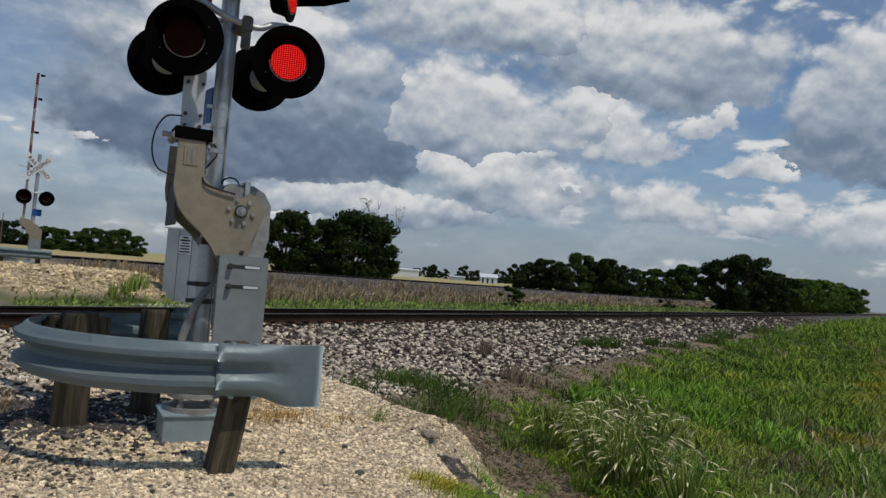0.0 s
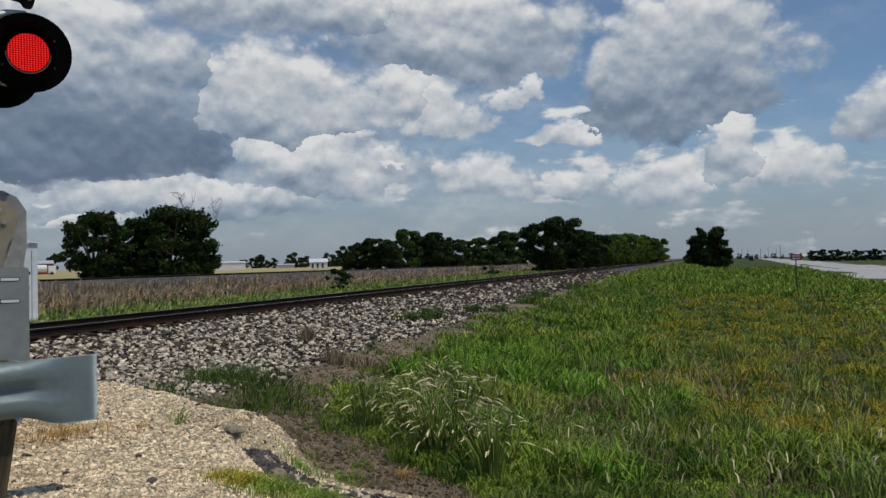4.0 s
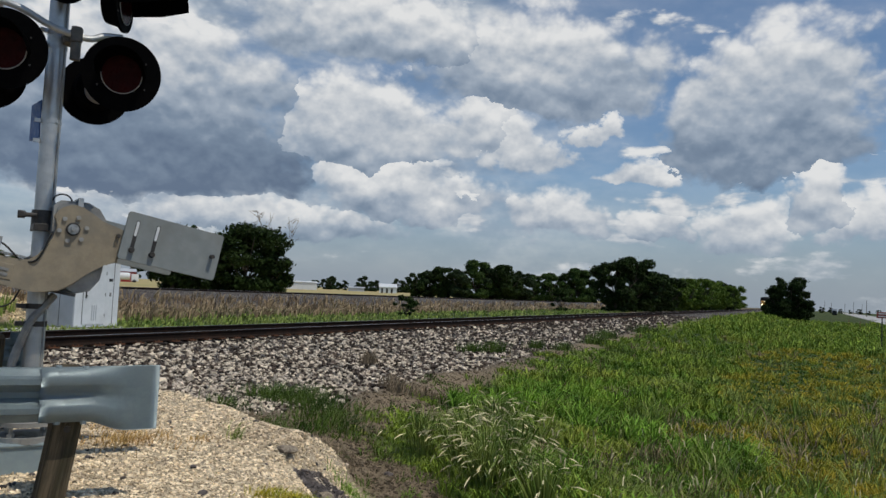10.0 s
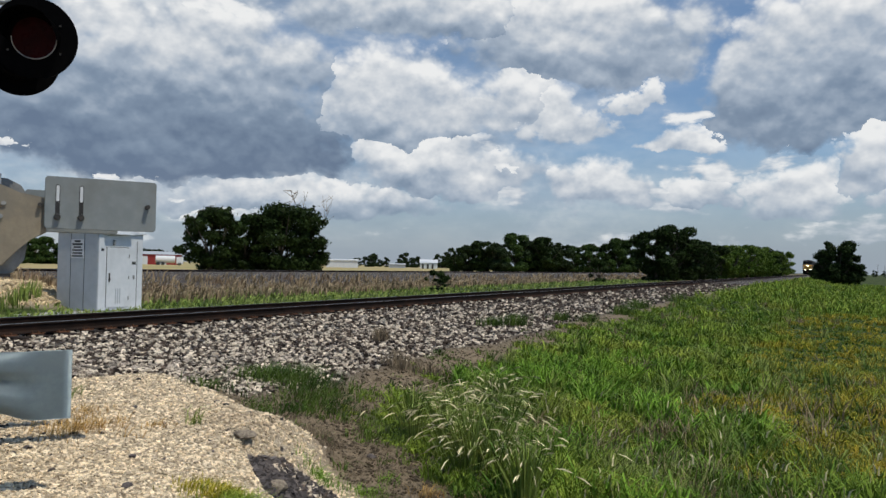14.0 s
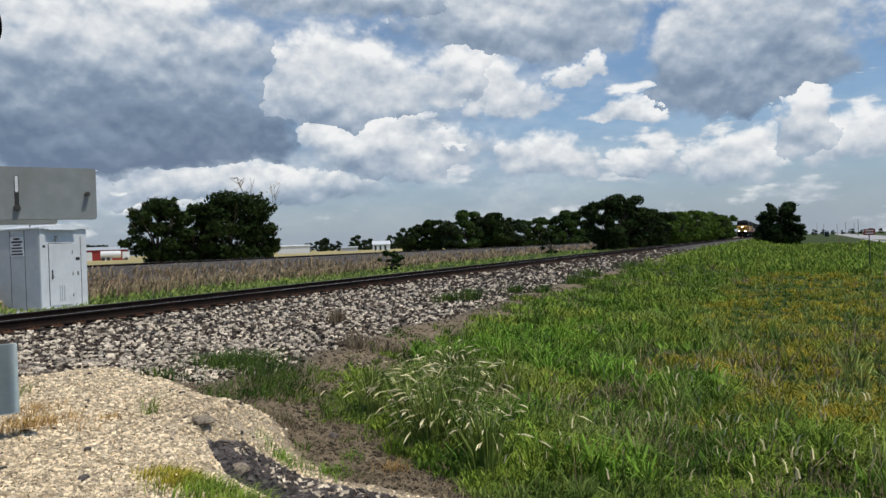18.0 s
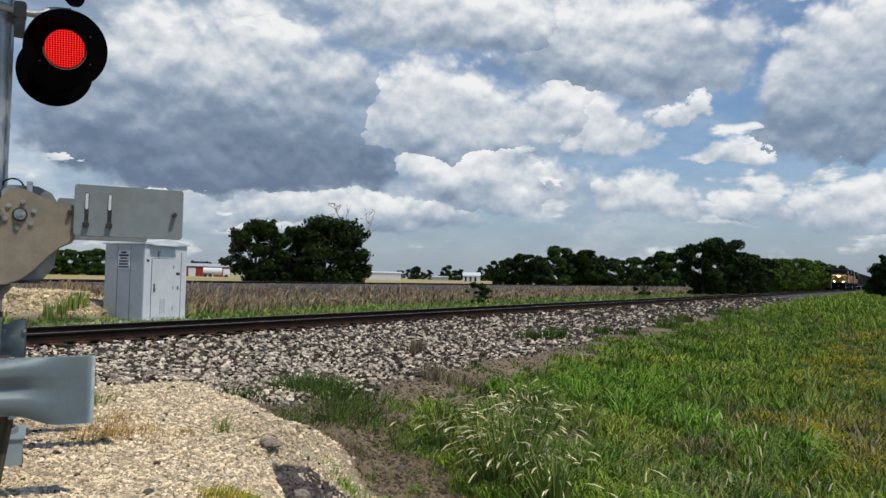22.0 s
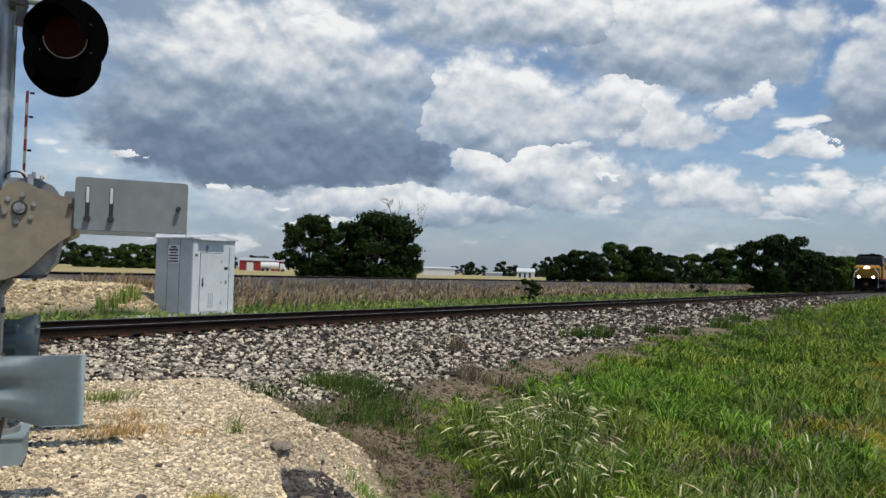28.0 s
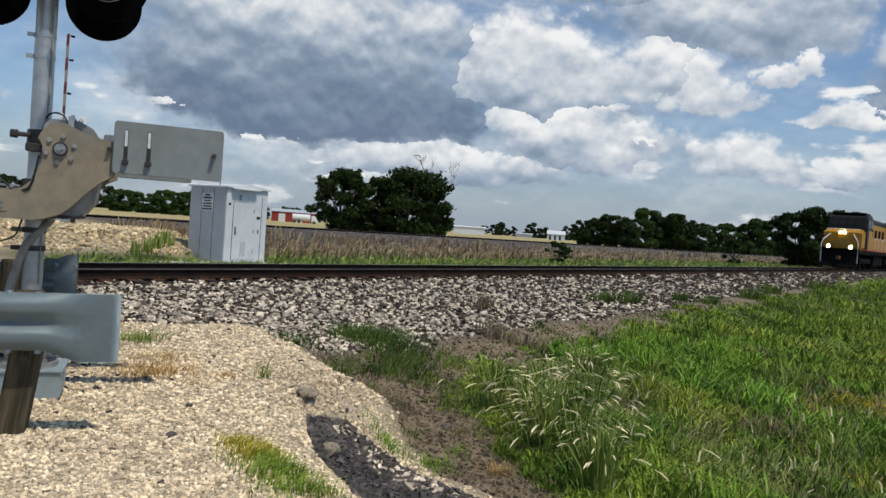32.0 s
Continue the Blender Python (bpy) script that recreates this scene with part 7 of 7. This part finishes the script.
ok = (z[0] < 0.3) & (z[1] < 0.4) & (z[2] < 0.7) & (y < -9.5) & (x > 1.0)
x, y = x[ok][:7000], y[ok][:7000]
size = 0.012 + 0.035 * rng.random(len(x)) ** 2
v, f = lumps(rng, x, y, land(x, y) + size * 0.1, size)
stuff("soil_clods", v, f, M["clod"], "crumbled brown soil clods", "soil")

# dark soil trodden into the pad beside the road
x, y = rng.normal(-1.15, 0.42, 2600), rng.normal(-11.7, 0.6, 2600)
ok = (zones(x, y)[0] > 0.5) & (wavy(x, y, 0.5, 97, 2) > 0.52)
x, y = x[ok], y[ok]
size = 0.012 + 0.022 * rng.random(len(x)) ** 2
v, f = lumps(rng, x, y, land(x, y) + size * 0.25, size, 0.4)
stuff("trodden_soil", v, f, M["clod"], "dark soil trodden into the pale chips", "soil")

# dark strip laid across the road in place of the gate arm's shadow
crack = [(-6.5, -8.6), (-4.6, -8.95), (-3.4, -9.0), (-2.6, -9.3), (-1.9, -9.32), (-1.56, -9.47), (-1.28, -9.7)]
bm = bmesh.new()
rows = []
for k, p in enumerate(eased([(a, b, 0) for a, b in crack], 5)):
    w = 0.018 + 0.012 * math.sin(k * 2.3)
    z = height(p.x, p.y) + 0.058
    rows.append([bm.verts.new((p.x, p.y - w, z)), bm.verts.new((p.x, p.y + w, z))])
for a, b in zip(rows, rows[1:]):
    bm.faces.new((a[0], b[0], b[1], a[1]))
bmesh.ops.solidify(bm, geom=bm.faces[:], thickness=0.01)
tagged(part("road_crack", bm, M["dark"]), "dark strip laid on the tarmac for the gate arm's shadow", "crack", kind="structure")

# the ballast stones nearest the signal, each a piece of the track bed
rocks = []
for k in range(10):
    g = random.Random(300 + k)
    bm = bmesh.new()
    bmesh.ops.create_cube(bm, size=1.0)
    bmesh.ops.bevel(bm, geom=bm.edges[:], offset=0.16, segments=1, affect="EDGES")
    for vt in bm.verts:
        vt.co *= g.uniform(0.8, 1.15)
        vt.co.z *= 0.7
    rocks.append(part("ballast_stone", bm, M["singlestone"], track_bed, m=pose(1.0 + 0.5 * k, -9.0 - 0.02 * k, height(1.0 + 0.5 * k, -9.0 - 0.02 * k) + 0.02)))
    rocks[-1].scale = (0.06, 0.05, 0.055)
g = random.Random(41)
made = 10
while made < 300:
    x, y = g.uniform(0.4, 7.5), g.uniform(-10.4, -8.4)
    if zones(np.array([x]), np.array([y]))[1][0] < 0.5:
        continue
    c = again(rocks[made % 10], pose(x, y, height(x, y) + 0.022, g.uniform(-25, 25), g.uniform(-25, 25), g.uniform(0, 360)))
    q = g.uniform(0.04, 0.085)
    c.scale = (q, q * g.uniform(0.7, 1.1), q * g.uniform(0.7, 1.0))
    made += 1


# ---------------------------------------------------------------- what moves
def lamp_rows(on):
    """Rows for a lamp that comes up to its lens while it is lit."""
    out, dark, lit = [(0.0, pose(0, 0.03, 0))], pose(0, 0.03, 0), pose(0, -0.022, 0)
    if on and on[0][0] <= 0:
        out = [(0.0, lit)]
    for a, b in on:
        if a > 0:
            out += [(a - 0.034, dark), (a, lit)]
        out += [(b - 0.034, lit), (b, dark)]
    if out[-1][0] < 32:
        out.append((32.0, dark))
    return out


def train_at(t):
    return float(np.interp(t, TRAIN_T, TRAIN_X))


TRAIN_T = [0.0, 17.0, 19.0, 21.0, 28.0, 30.0, 32.0]
TRAIN_X = [440.0, 236.0, 213.0, 190.0, 107.0, 86.5, 67.0]


def motions():
    angle = [(0, 90), (4.1, 90), (4.5, 84), (5.0, 70), (5.7, 50), (6.5, 32), (7, 28), (7.5, 25.5), (8, 21.5), (8.5, 18.5), (9, 16), (9.5, 13.5), (10, 10.5), (10.5, 8), (11, 6), (11.5, 4), (12, 2.2), (13, 1), (14, 0), (32, 0)]
    walk(gate, [(t, HUB @ pose(0, 0, 0, 0, a, 0)) for t, a in angle])
    for car, back in train:
        rows = []
        for t in list(np.arange(0, 32.1, 2.0)):
            x = train_at(t) + back
            (y0, z0), (y1, z1) = bend(x), bend(x + 14.0)
            rows.append((float(t), pose(x, RAIL_Y + GAUGE / 2 + y0, RAIL_Z + z0 + 0.004, 0, -math.degrees(math.atan2(z1 - z0, 14.0)), math.degrees(math.atan2(y1 - y0, 14.0)))))
        walk(car, rows)
    left = [(0.55, 1.15), (1.75, 2.25), (2.95, 3.5), (4.7, 5.3), (5.9, 6.45), (7.1, 7.5), (9.0, 9.5), (10.15, 10.6), (11.3, 11.9), (12.55, 13.1), (15.0, 15.6), (17.4, 18.0), (18.6, 19.2), (19.8, 20.4), (21.0, 21.6), (22.35, 22.7), (23.35, 23.7), (24.35, 24.7), (25.5, 26.1), (26.85, 27.1), (28.3, 28.9), (30.7, 31.3)]
    right = [(0.0, 0.06), (1.15, 1.72), (3.55, 4.1), (5.3, 5.9), (6.45, 6.55), (7.55, 7.7), (8.35, 8.95), (11.95, 12.1), (13.3, 13.9), (14.3, 14.9), (15.7, 16.3), (16.65, 17.2), (18.05, 18.55), (19.3, 19.75), (21.95, 22.1), (22.75, 23.3), (24.15, 24.3), (24.9, 25.4), (26.5, 26.8), (27.55, 27.95), (29.8, 30.3), (31.4, 31.9)]
    for led in LEDS["left"]:
        walk(led, lamp_rows(left))
    for led in LEDS["right"]:
        walk(led, lamp_rows(right))


motions()
